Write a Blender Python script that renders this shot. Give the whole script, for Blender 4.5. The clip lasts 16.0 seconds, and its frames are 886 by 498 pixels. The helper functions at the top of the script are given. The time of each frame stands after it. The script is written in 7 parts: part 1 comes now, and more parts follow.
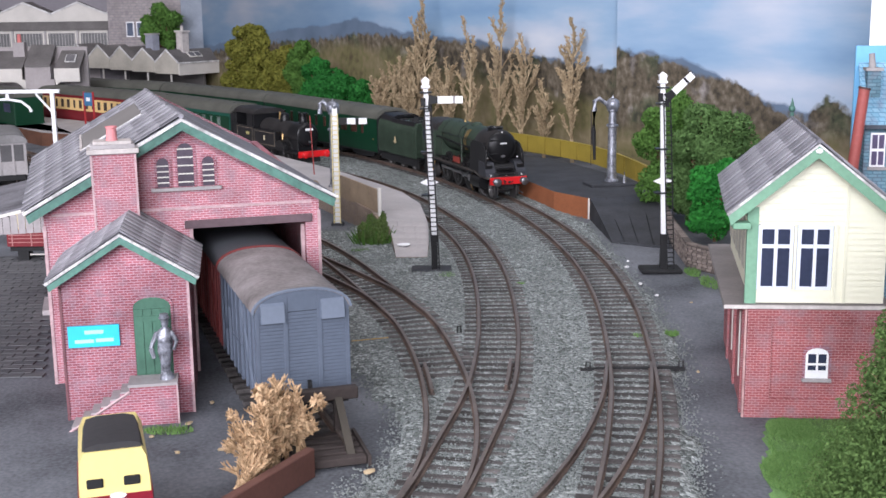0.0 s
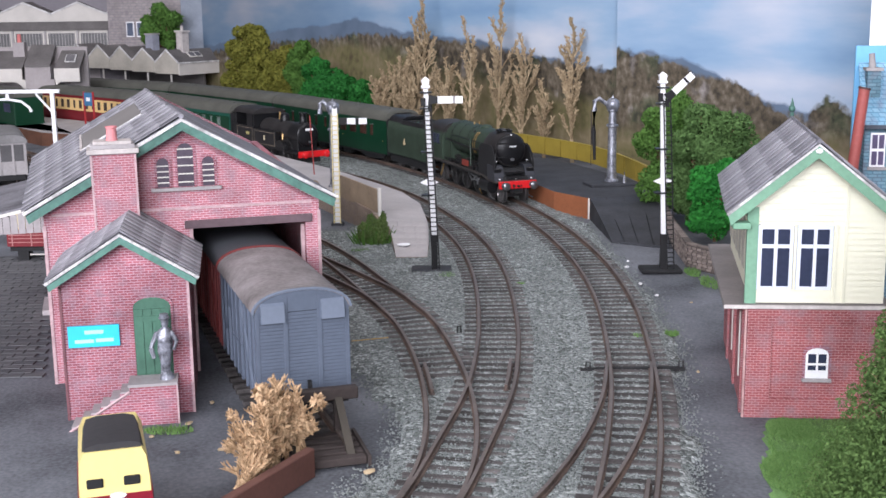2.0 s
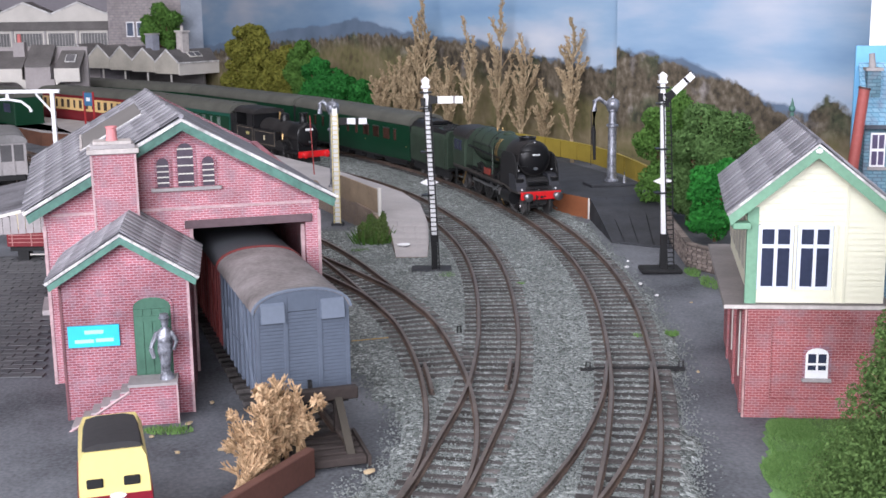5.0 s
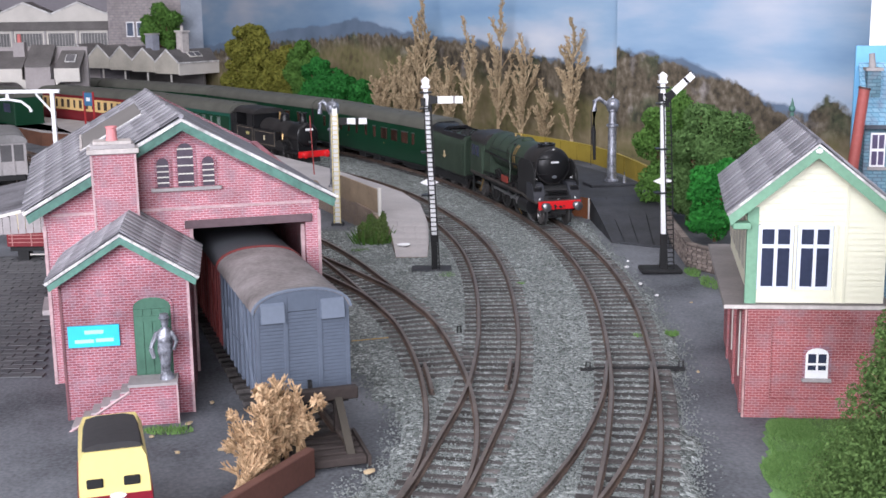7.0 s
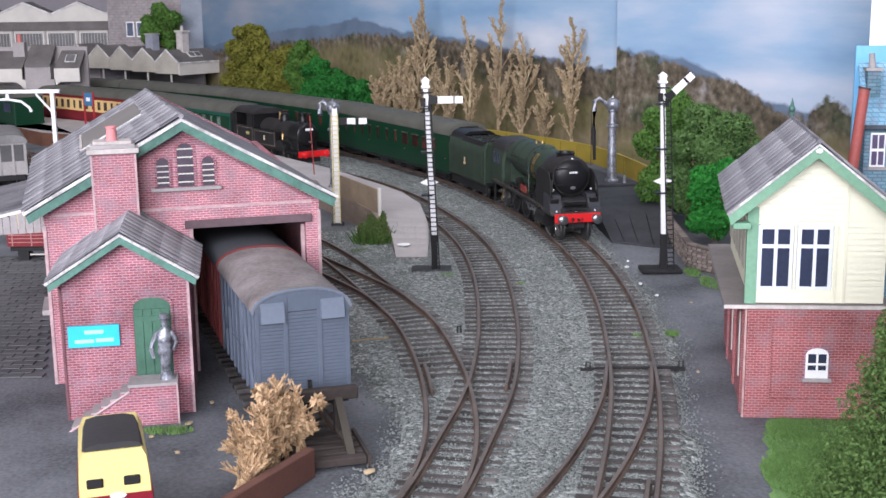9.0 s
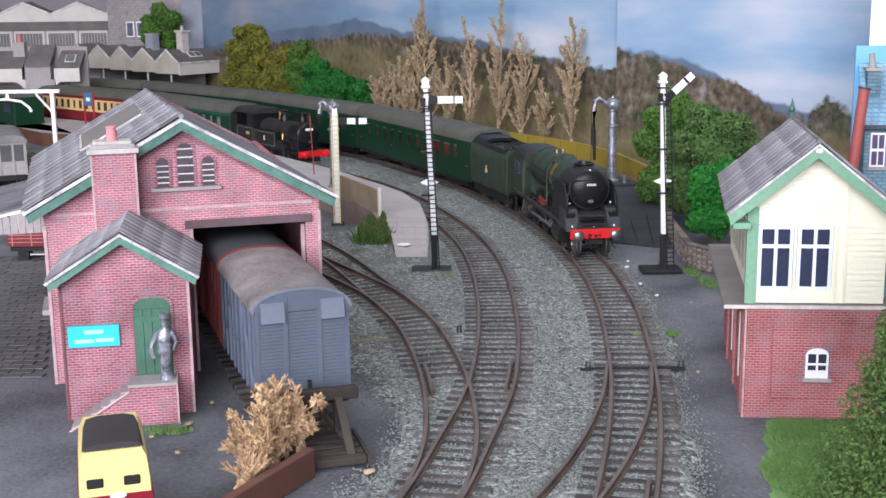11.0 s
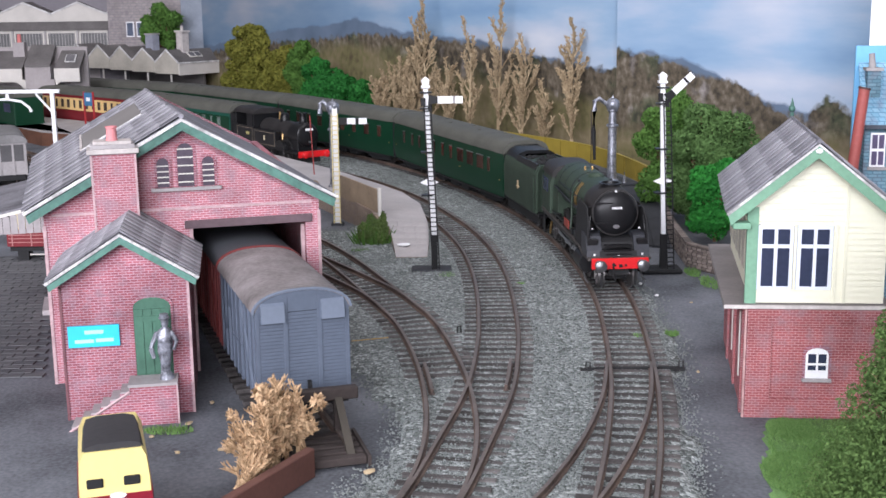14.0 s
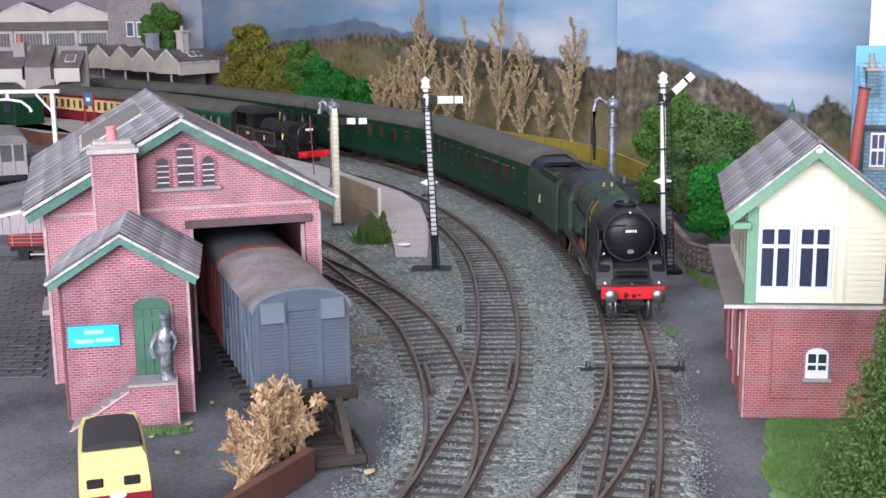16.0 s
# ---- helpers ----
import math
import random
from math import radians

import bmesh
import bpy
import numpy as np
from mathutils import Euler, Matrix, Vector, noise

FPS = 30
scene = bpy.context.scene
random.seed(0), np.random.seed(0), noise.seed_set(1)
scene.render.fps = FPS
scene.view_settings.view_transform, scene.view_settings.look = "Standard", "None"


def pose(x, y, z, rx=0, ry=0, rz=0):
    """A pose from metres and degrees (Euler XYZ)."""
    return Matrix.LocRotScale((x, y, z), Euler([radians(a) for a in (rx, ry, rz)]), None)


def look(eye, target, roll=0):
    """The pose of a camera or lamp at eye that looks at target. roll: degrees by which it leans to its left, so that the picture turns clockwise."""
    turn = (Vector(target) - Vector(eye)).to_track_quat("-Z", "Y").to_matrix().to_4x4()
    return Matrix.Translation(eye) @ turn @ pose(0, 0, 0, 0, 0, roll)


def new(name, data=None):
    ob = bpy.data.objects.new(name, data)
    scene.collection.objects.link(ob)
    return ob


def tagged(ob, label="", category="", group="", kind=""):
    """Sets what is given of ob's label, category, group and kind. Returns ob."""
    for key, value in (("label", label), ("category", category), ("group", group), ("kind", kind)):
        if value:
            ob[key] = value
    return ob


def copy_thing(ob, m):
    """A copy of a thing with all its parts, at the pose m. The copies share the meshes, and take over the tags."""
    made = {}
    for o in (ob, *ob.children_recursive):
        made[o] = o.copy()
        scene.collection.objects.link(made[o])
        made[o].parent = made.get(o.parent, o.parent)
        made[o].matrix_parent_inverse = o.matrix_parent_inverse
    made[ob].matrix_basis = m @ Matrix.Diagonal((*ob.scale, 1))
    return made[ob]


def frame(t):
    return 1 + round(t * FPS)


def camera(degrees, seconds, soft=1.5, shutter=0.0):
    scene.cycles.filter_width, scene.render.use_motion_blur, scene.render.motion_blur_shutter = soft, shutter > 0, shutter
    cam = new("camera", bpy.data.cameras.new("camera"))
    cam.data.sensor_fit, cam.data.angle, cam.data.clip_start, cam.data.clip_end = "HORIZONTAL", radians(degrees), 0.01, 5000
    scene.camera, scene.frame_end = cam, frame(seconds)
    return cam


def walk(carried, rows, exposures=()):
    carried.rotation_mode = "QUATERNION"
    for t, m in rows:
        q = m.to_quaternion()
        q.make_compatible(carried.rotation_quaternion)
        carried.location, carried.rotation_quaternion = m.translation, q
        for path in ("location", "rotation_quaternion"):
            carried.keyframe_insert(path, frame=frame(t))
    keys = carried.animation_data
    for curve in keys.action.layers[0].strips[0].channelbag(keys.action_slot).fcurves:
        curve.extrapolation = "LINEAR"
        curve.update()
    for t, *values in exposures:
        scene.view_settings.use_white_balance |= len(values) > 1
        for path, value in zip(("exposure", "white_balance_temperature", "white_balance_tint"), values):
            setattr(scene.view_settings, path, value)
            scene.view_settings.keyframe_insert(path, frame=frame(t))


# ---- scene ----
MM = 0.001  # the layout is a 4 mm to the foot model: everything below is written in millimetres

# ---- camera: it stands still ----
cam = camera(40.78, 16.0, soft=1.6)
PITCH, ROLL = 0.204322, -0.0116133
CAM = Matrix.Translation((0, 0, 0.14485)) @ Matrix.Rotation(math.pi / 2 - PITCH, 4, "X") @ Matrix.Rotation(ROLL, 4, "Z")
walk(cam, [(0.0, CAM), (16.0, CAM)], exposures=[(0.0, 0.0), (16.0, 0.0)])

# ---- light: a white room with a window beside the camera and a ceiling light ----
world = bpy.data.worlds.new("world")
scene.world = world
world.use_nodes = True
wn = world.node_tree.nodes
sky = wn.new("ShaderNodeTexSky")
sky.sky_type, sky.sun_disc, sky.sun_elevation, sky.sun_rotation = "NISHITA", False, radians(40), radians(200)
world.node_tree.links.new(sky.outputs[0], wn["Background"].inputs[0])
wn["Background"].inputs[1].default_value = 0.1


def area_lamp(name, eye, target, size_x, size_y, watts, color):
    data = bpy.data.lights.new(name, "AREA")
    data.shape, data.size, data.size_y, data.energy, data.color = "RECTANGLE", size_x, size_y, watts, color
    ob = new(name, data)
    ob.matrix_world = look(eye, target)
    return ob


area_lamp("window_light", (-0.55, -1.35, 0.72), (0.0, 0.6, 0.0), 2.2, 1.15, 101, (0.905, 0.90, 1.0))
area_lamp("ceiling_light_tube", (0.1, 0.75, 1.33), (0.1, 0.75, 0.0), 1.5, 0.5, 11, (0.97, 0.94, 1.0))

# ---- materials ----
def hexc(r, g, b):
    return (r, g, b, 1.0)


def mat(name, color, rough=0.6, metal=0.0, var=0.25, scale=60.0, fine=600.0, bump=0.15, other=None, rand=0.0, spec=0.4):
    """A surface with large mottling, fine grain and a little relief; scale and fine are noise cells a metre."""
    m = bpy.data.materials.new(name)
    m.use_nodes = True
    nt = m.node_tree
    n, l = nt.nodes, nt.links
    b = n["Principled BSDF"]
    b.inputs["Roughness"].default_value, b.inputs["Metallic"].default_value = rough, metal
    b.inputs["Specular IOR Level"].default_value = spec
    tc = n.new("ShaderNodeTexCoord")
    big, small = n.new("ShaderNodeTexNoise"), n.new("ShaderNodeTexNoise")
    big.inputs["Scale"].default_value, small.inputs["Scale"].default_value = scale, fine
    big.inputs["Detail"].default_value, small.inputs["Detail"].default_value = 3, 2
    for t in (big, small):
        l.new(tc.outputs["Object"], t.inputs["Vector"])
    mix = n.new("ShaderNodeMix")
    mix.data_type = "RGBA"
    dark = tuple(c * (1 - var) for c in color[:3]) + (1,)
    lite = tuple(min(1, c * (1 + var)) for c in (other or color)[:3]) + (1,)
    mix.inputs[6].default_value, mix.inputs[7].default_value = dark, lite
    add = n.new("ShaderNodeMath")
    add.operation = "MULTIPLY_ADD"
    add.inputs[1].default_value, add.inputs[2].default_value = 0.45, 0.0
    l.new(small.outputs[0], add.inputs[0])
    add2 = n.new("ShaderNodeMath")
    add2.operation = "MULTIPLY_ADD"
    add2.inputs[1].default_value = 0.9
    l.new(big.outputs[0], add2.inputs[0])
    l.new(add.outputs[0], add2.inputs[2])
    sub = n.new("ShaderNodeMapRange")
    sub.inputs[1].default_value, sub.inputs[2].default_value = 0.42, 0.92
    l.new(add2.outputs[0], sub.inputs[0])
    l.new(sub.outputs[0], mix.inputs[0])
    out = mix.outputs[2]
    if rand:
        info, hsv, mr = n.new("ShaderNodeObjectInfo"), n.new("ShaderNodeHueSaturation"), n.new("ShaderNodeMapRange")
        mr.inputs[3].default_value, mr.inputs[4].default_value = 1 - rand, 1 + rand
        l.new(info.outputs["Random"], mr.inputs[0])
        l.new(mr.outputs[0], hsv.inputs["Value"])
        l.new(out, hsv.inputs["Color"])
        out = hsv.outputs[0]
    l.new(out, b.inputs["Base Color"])
    if bump:
        bp = n.new("ShaderNodeBump")
        bp.inputs["Strength"].default_value, bp.inputs["Distance"].default_value = bump, 0.0004
        l.new(small.outputs[0], bp.inputs["Height"])
        l.new(bp.outputs[0], b.inputs["Normal"])
    return m


def brick_mat(name, c1, c2, mortar, wide=2.55, high=0.95, gap=0.13, wear=0.38, rough=0.8):
    """Printed brick paper, courses in millimetres, laid on the local x-z and y-z faces."""
    m = bpy.data.materials.new(name)
    m.use_nodes = True
    n, l = m.node_tree.nodes, m.node_tree.links
    b = n["Principled BSDF"]
    b.inputs["Roughness"].default_value = rough
    b.inputs["Specular IOR Level"].default_value = 0.25
    tc, sep, com = n.new("ShaderNodeTexCoord"), n.new("ShaderNodeSeparateXYZ"), n.new("ShaderNodeCombineXYZ")
    l.new(tc.outputs["Object"], sep.inputs[0])
    add = n.new("ShaderNodeMath")
    l.new(sep.outputs[0], add.inputs[0]), l.new(sep.outputs[1], add.inputs[1])
    l.new(add.outputs[0], com.inputs[0]), l.new(sep.outputs[2], com.inputs[1])
    br = n.new("ShaderNodeTexBrick")
    br.offset = 0.5
    l.new(com.outputs[0], br.inputs["Vector"])
    br.inputs["Color1"].default_value, br.inputs["Color2"].default_value, br.inputs["Mortar"].default_value = c1, c2, mortar
    br.inputs["Scale"].default_value = 1000.0
    br.inputs["Mortar Size"].default_value, br.inputs["Brick Width"].default_value, br.inputs["Row Height"].default_value = gap, wide, high
    br.inputs["Bias"].default_value = 0.1
    no, mr, mul = n.new("ShaderNodeTexNoise"), n.new("ShaderNodeMapRange"), n.new("ShaderNodeMix")
    no.inputs["Scale"].default_value, no.inputs["Detail"].default_value = 45, 4
    l.new(tc.outputs["Object"], no.inputs["Vector"])
    mr.inputs[1].default_value, mr.inputs[2].default_value = 0.3, 0.7
    mr.inputs[3].default_value, mr.inputs[4].default_value = 1 - wear, 1 + wear * 0.5
    l.new(no.outputs[0], mr.inputs[0])
    mul.data_type, mul.blend_type = "RGBA", "MULTIPLY"
    mul.inputs[0].default_value = 1
    l.new(br.outputs[0], mul.inputs[6]), l.new(mr.outputs[0], mul.inputs[7])
    # soot and bloom: blotches of grey a few bricks wide
    so, sr, gm = n.new("ShaderNodeTexNoise"), n.new("ShaderNodeMapRange"), n.new("ShaderNodeMix")
    so.inputs["Scale"].default_value, so.inputs["Detail"].default_value = 190, 5
    l.new(tc.outputs["Object"], so.inputs["Vector"])
    sr.inputs[1].default_value, sr.inputs[2].default_value, sr.inputs[3].default_value, sr.inputs[4].default_value = 0.47, 0.68, 0.0, 0.55
    l.new(so.outputs[0], sr.inputs[0])
    gm.data_type = "RGBA"
    gm.inputs[7].default_value = tuple(0.55 * (0.5 * a + 0.5 * c) for a, c in zip(mortar[:3], (0.42, 0.34, 0.42))) + (1,)
    l.new(sr.outputs[0], gm.inputs[0]), l.new(mul.outputs[2], gm.inputs[6])
    l.new(gm.outputs[2], b.inputs["Base Color"])
    bp = n.new("ShaderNodeBump")
    bp.inputs["Strength"].default_value, bp.inputs["Distance"].default_value, bp.invert = 0.25, 0.0002, True
    l.new(br.outputs["Fac"], bp.inputs["Height"]), l.new(bp.outputs[0], b.inputs["Normal"])
    return m


def gravel_mat(name, stops, cell=900.0, bump=0.6):
    """Fine stone chippings: each cell a stone of its own grey."""
    m = bpy.data.materials.new(name)
    m.use_nodes = True
    n, l = m.node_tree.nodes, m.node_tree.links
    b = n["Principled BSDF"]
    b.inputs["Roughness"].default_value = 0.85
    b.inputs["Specular IOR Level"].default_value = 0.25
    tc, vo, no, rp = n.new("ShaderNodeTexCoord"), n.new("ShaderNodeTexVoronoi"), n.new("ShaderNodeTexNoise"), n.new("ShaderNodeValToRGB")
    vo.inputs["Scale"].default_value, no.inputs["Scale"].default_value = cell, 35
    l.new(tc.outputs["Object"], vo.inputs["Vector"]), l.new(tc.outputs["Object"], no.inputs["Vector"])
    sep, add = n.new("ShaderNodeSeparateColor"), n.new("ShaderNodeMath")
    l.new(vo.outputs["Color"], sep.inputs[0])
    add.operation, add.inputs[1].default_value = "MULTIPLY_ADD", 0.72
    half = n.new("ShaderNodeMath")
    half.operation, half.inputs[1].default_value = "MULTIPLY", 0.3
    l.new(no.outputs[0], half.inputs[0]), l.new(sep.outputs[0], add.inputs[0]), l.new(half.outputs[0], add.inputs[2])
    l.new(add.outputs[0], rp.inputs[0])
    e = rp.color_ramp.elements
    e[0].position, e[0].color = stops[0]
    e[1].position, e[1].color = stops[-1]
    for p, c in stops[1:-1]:
        e.new(p).color = c
    l.new(rp.outputs[0], b.inputs["Base Color"])
    bp = n.new("ShaderNodeBump")
    bp.inputs["Strength"].default_value, bp.inputs["Distance"].default_value, bp.invert = bump, 0.0008, True
    l.new(vo.outputs["Distance"], bp.inputs["Height"]), l.new(bp.outputs[0], b.inputs["Normal"])
    return m


def glass_mat(name, color, rough=0.08):
    m = mat(name, color, rough=rough, var=0.2, bump=0.0, spec=0.6)
    return m


M = {}
M["tarmac"] = mat("dark_yard_paint", hexc(0.078, 0.086, 0.100), 0.8, var=0.45, scale=22, fine=700, bump=0.6, other=hexc(0.135, 0.142, 0.158))
M["ballast"] = gravel_mat("ballast", [(0.1, hexc(0.05, 0.056, 0.054)), (0.35, hexc(0.12, 0.135, 0.13)), (0.6, hexc(0.19, 0.21, 0.205)), (0.85, hexc(0.42, 0.45, 0.44))])
M["sleeper"] = mat("brown_sleeper", hexc(0.042, 0.037, 0.036), 0.8, var=0.4, scale=120, fine=1500, bump=0.4, other=hexc(0.085, 0.077, 0.075), rand=0.4)
M["rail"] = mat("rusty_rail", hexc(0.062, 0.043, 0.036), 0.6, var=0.4, scale=60, fine=700, bump=0.3, other=hexc(0.125, 0.088, 0.070))
M["railtop"] = mat("worn_rail_head", hexc(0.17, 0.14, 0.125), 0.45, metal=0.35, var=0.3, scale=60, fine=700, bump=0.1)
M["brick"] = brick_mat("pink_red_brick", hexc(0.46, 0.165, 0.19), hexc(0.36, 0.12, 0.145), hexc(0.58, 0.39, 0.44))
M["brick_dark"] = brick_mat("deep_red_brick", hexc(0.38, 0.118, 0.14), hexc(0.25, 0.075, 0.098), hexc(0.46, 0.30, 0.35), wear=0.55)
M["brick_box"] = brick_mat("signal_box_brick", hexc(0.36, 0.102, 0.108), hexc(0.28, 0.076, 0.084), hexc(0.50, 0.27, 0.27), wide=2.3, high=0.95, gap=0.11)
M["slate"] = mat("grey_slate", hexc(0.095, 0.092, 0.105), 0.65, var=0.35, scale=70, fine=900, bump=0.25, other=hexc(0.20, 0.195, 0.215), rand=0.30)
M["slate_light"] = mat("pale_slate", hexc(0.19, 0.187, 0.205), 0.65, var=0.25, scale=70, fine=900, bump=0.25, other=hexc(0.31, 0.30, 0.325), rand=0.22)
M["green_trim"] = mat("sea_green_paint", hexc(0.085, 0.19, 0.155), 0.6, var=0.35, scale=110, bump=0.1)
M["green_door"] = mat("green_door_paint", hexc(0.05, 0.13, 0.088), 0.55, var=0.25, scale=80, bump=0.1)
M["sage"] = mat("sage_green_paint", hexc(0.17, 0.33, 0.225), 0.55, var=0.2, scale=50, bump=0.08)
M["cream"] = mat("cream_board", hexc(0.70, 0.685, 0.545), 0.5, var=0.05, scale=40, bump=0.05)
M["white"] = mat("white_paint", hexc(0.80, 0.80, 0.81), 0.45, var=0.06, scale=60, bump=0.05)
M["offwhite"] = mat("off_white_card", hexc(0.62, 0.60, 0.55), 0.6, var=0.12, scale=50, bump=0.08)
M["weathered_edge"] = mat("weathered_card_edge", hexc(0.36, 0.35, 0.35), 0.75, var=0.45, scale=140, fine=900, bump=0.2, other=hexc(0.58, 0.57, 0.56))
M["edge"] = mat("bare_card_edge", hexc(0.44, 0.31, 0.32), 0.7, var=0.35, scale=80, bump=0.05)
M["cap_stone"] = mat("pale_cap_stone", hexc(0.50, 0.46, 0.44), 0.75, var=0.25, scale=120, bump=0.15)
M["stone"] = mat("grey_stone_card", hexc(0.33, 0.31, 0.31), 0.75, var=0.2, scale=60, bump=0.2)
M["black"] = mat("satin_black", hexc(0.009, 0.009, 0.010), 0.36, var=0.3, scale=70, bump=0.05, spec=0.28)
M["matt_black"] = mat("matt_black", hexc(0.013, 0.013, 0.014), 0.75, var=0.3, scale=70, bump=0.1)
M["smoke_black"] = mat("weathered_smokebox_black", hexc(0.024, 0.022, 0.022), 0.5, var=0.35, scale=90, bump=0.08, spec=0.35)
M["plate_brown"] = mat("grimy_running_plate", hexc(0.055, 0.048, 0.044), 0.65, var=0.4, scale=90, bump=0.15)
M["name_red"] = mat("dull_red_enamel", hexc(0.26, 0.045, 0.032), 0.5, var=0.15)
M["loco_green"] = mat("dark_loco_green", hexc(0.034, 0.052, 0.036), 0.48, var=0.28, scale=60, bump=0.04, spec=0.25)
M["coach_green"] = mat("coach_green", hexc(0.005, 0.036, 0.017), 0.4, var=0.15, scale=40, bump=0.03, spec=0.25)
M["coach_roof"] = mat("coach_roof_grey", hexc(0.092, 0.092, 0.078), 0.65, var=0.25, scale=40, bump=0.08)
M["crimson"] = mat("crimson_paint", hexc(0.17, 0.012, 0.018), 0.4, var=0.12, scale=40, bump=0.03)
M["custard"] = mat("cream_coach_paint", hexc(0.72, 0.50, 0.22), 0.45, var=0.1, scale=40, bump=0.03)
M["red"] = mat("signal_red", hexc(0.62, 0.014, 0.018), 0.4, var=0.1, scale=60, bump=0.03)
M["brass"] = mat("brass", hexc(0.50, 0.33, 0.14), 0.38, metal=0.85, var=0.15, bump=0.03)
M["steel"] = mat("steel", hexc(0.42, 0.42, 0.44), 0.32, metal=0.9, var=0.2, bump=0.05)
M["buffer"] = mat("dull_steel", hexc(0.20, 0.20, 0.21), 0.34, metal=0.85, var=0.3, bump=0.05)
M["wheel_black"] = mat("oily_black", hexc(0.035, 0.034, 0.034), 0.4, metal=0.4, var=0.3, bump=0.05)
M["glass"] = glass_mat("dark_glass", hexc(0.035, 0.042, 0.075), 0.14)
M["van_grey"] = mat("blue_grey_van_paint", hexc(0.088, 0.108, 0.145), 0.55, var=0.16, scale=40, bump=0.05)
M["van_pale"] = mat("pale_van_panel", hexc(0.135, 0.162, 0.21), 0.5, var=0.12, scale=40, bump=0.03)
M["van_roof"] = mat("brown_grey_roof", hexc(0.15, 0.132, 0.128), 0.7, var=0.35, scale=60, bump=0.1, other=hexc(0.21, 0.19, 0.19))
M["van_red"] = mat("bauxite_van_paint", hexc(0.17, 0.034, 0.032), 0.5, var=0.15, scale=50, bump=0.06)
M["dark_roof"] = mat("dark_grey_roof", hexc(0.085, 0.09, 0.10), 0.6, var=0.2, scale=45, bump=0.1)
M["platform"] = mat("platform_slab", hexc(0.40, 0.375, 0.37), 0.8, var=0.14, scale=50, fine=700, bump=0.15)
M["platform_wall"] = brick_mat("platform_brick", hexc(0.28, 0.21, 0.16), hexc(0.23, 0.17, 0.13), hexc(0.34, 0.28, 0.23))
M["card_brown"] = mat("orange_brown_card", hexc(0.30, 0.105, 0.045), 0.75, var=0.18, scale=60, bump=0.1)
M["dark_platform"] = mat("dark_grey_card", hexc(0.038, 0.040, 0.046), 0.8, var=0.4, scale=60, bump=0.15)
M["yellow"] = mat("mustard_fence_paint", hexc(0.36, 0.27, 0.045), 0.6, var=0.12, scale=60, bump=0.08)
M["grass"] = mat("grass_flock", hexc(0.115, 0.22, 0.07), 0.9, var=0.4, scale=120, fine=1200, bump=0.9)
M["wood_dark"] = mat("dark_timber", hexc(0.042, 0.032, 0.029), 0.8, var=0.35, scale=80, bump=0.3)
M["wall"] = mat("room_wall_paint", hexc(0.24, 0.235, 0.235), 0.9, var=0.05, scale=3, fine=200, bump=0.05)
M["bus_yellow"] = mat("pale_yellow_bodywork", hexc(0.80, 0.66, 0.26), 0.35, var=0.05, scale=40, bump=0.02)
M["silver"] = mat("bare_whitemetal", hexc(0.30, 0.31, 0.35), 0.38, metal=0.6, var=0.75, scale=220, fine=900, bump=0.3)
M["cyan"] = mat("cyan_sign", hexc(0.03, 0.50, 0.72), 0.45, var=0.05, scale=40, bump=0.02)
M["cyan_pale"] = mat("pale_cyan_lettering", hexc(0.40, 0.80, 0.86), 0.45, var=0.05, scale=40, bump=0.0)


# ---- mesh helpers ----
def thing(name, x=0, y=0, z=0, turn=0, label="", category="", group="", kind=""):
    ob = new(name)
    ob.empty_display_size = 0.01
    ob.matrix_world = pose(x * MM, y * MM, z * MM, 0, 0, turn)
    return tagged(ob, label, category, group, kind)


def mesh_of(name, bm, materials, smooth=False):
    bmesh.ops.recalc_face_normals(bm, faces=bm.faces[:])
    for v in bm.verts:
        v.co *= MM
    me = bpy.data.meshes.new(name)
    bm.to_mesh(me)
    bm.free()
    for m in materials if isinstance(materials, (list, tuple)) else [materials]:
        me.materials.append(m)
    if smooth:
        for p in me.polygons:
            p.use_smooth = True
        me.set_sharp_from_angle(angle=radians(38))
    return me


def part(name, bm, material, parent=None, label="", smooth=False, at=None):
    ob = new(name, mesh_of(name, bm, material, smooth))
    if parent is not None:
        ob.parent = parent
    if at is not None:
        ob.matrix_basis = at
    return tagged(ob, label)


def put(x, y, z, rx=0, ry=0, rz=0):
    return pose(x * MM, y * MM, z * MM, rx, ry, rz)


def B():
    return bmesh.new()


def box(bm, x0, x1, y0, y1, z0, z1, bevel=0.0, mi=0):
    m = Matrix.Translation(((x0 + x1) / 2, (y0 + y1) / 2, (z0 + z1) / 2)) @ Matrix.Diagonal((abs(x1 - x0), abs(y1 - y0), abs(z1 - z0), 1))
    r = bmesh.ops.create_cube(bm, size=1, matrix=m)
    if bevel:
        es = {e for v in r["verts"] for e in v.link_edges}
        r = bmesh.ops.bevel(bm, geom=list(es), offset=bevel, segments=1, affect="EDGES")
    if mi:
        for v in r["verts"]:
            for f in v.link_faces:
                f.material_index = mi
    return bm


def cyl(bm, p0, p1, r0, r1=None, n=16, caps=True):
    p0, p1 = Vector(p0), Vector(p1)
    d = p1 - p0
    m = Matrix.Translation((p0 + p1) / 2) @ d.to_track_quat("Z", "Y").to_matrix().to_4x4()
    bmesh.ops.create_cone(bm, cap_ends=caps, segments=n, radius1=r0, radius2=r0 if r1 is None else r1, depth=d.length, matrix=m)
    return bm


def ball(bm, c, r, sx=1, sy=1, sz=1, n=12):
    bmesh.ops.create_uvsphere(bm, u_segments=n, v_segments=max(6, n * 2 // 3), radius=r, matrix=Matrix.Translation(c) @ Matrix.Diagonal((sx, sy, sz, 1)))
    return bm


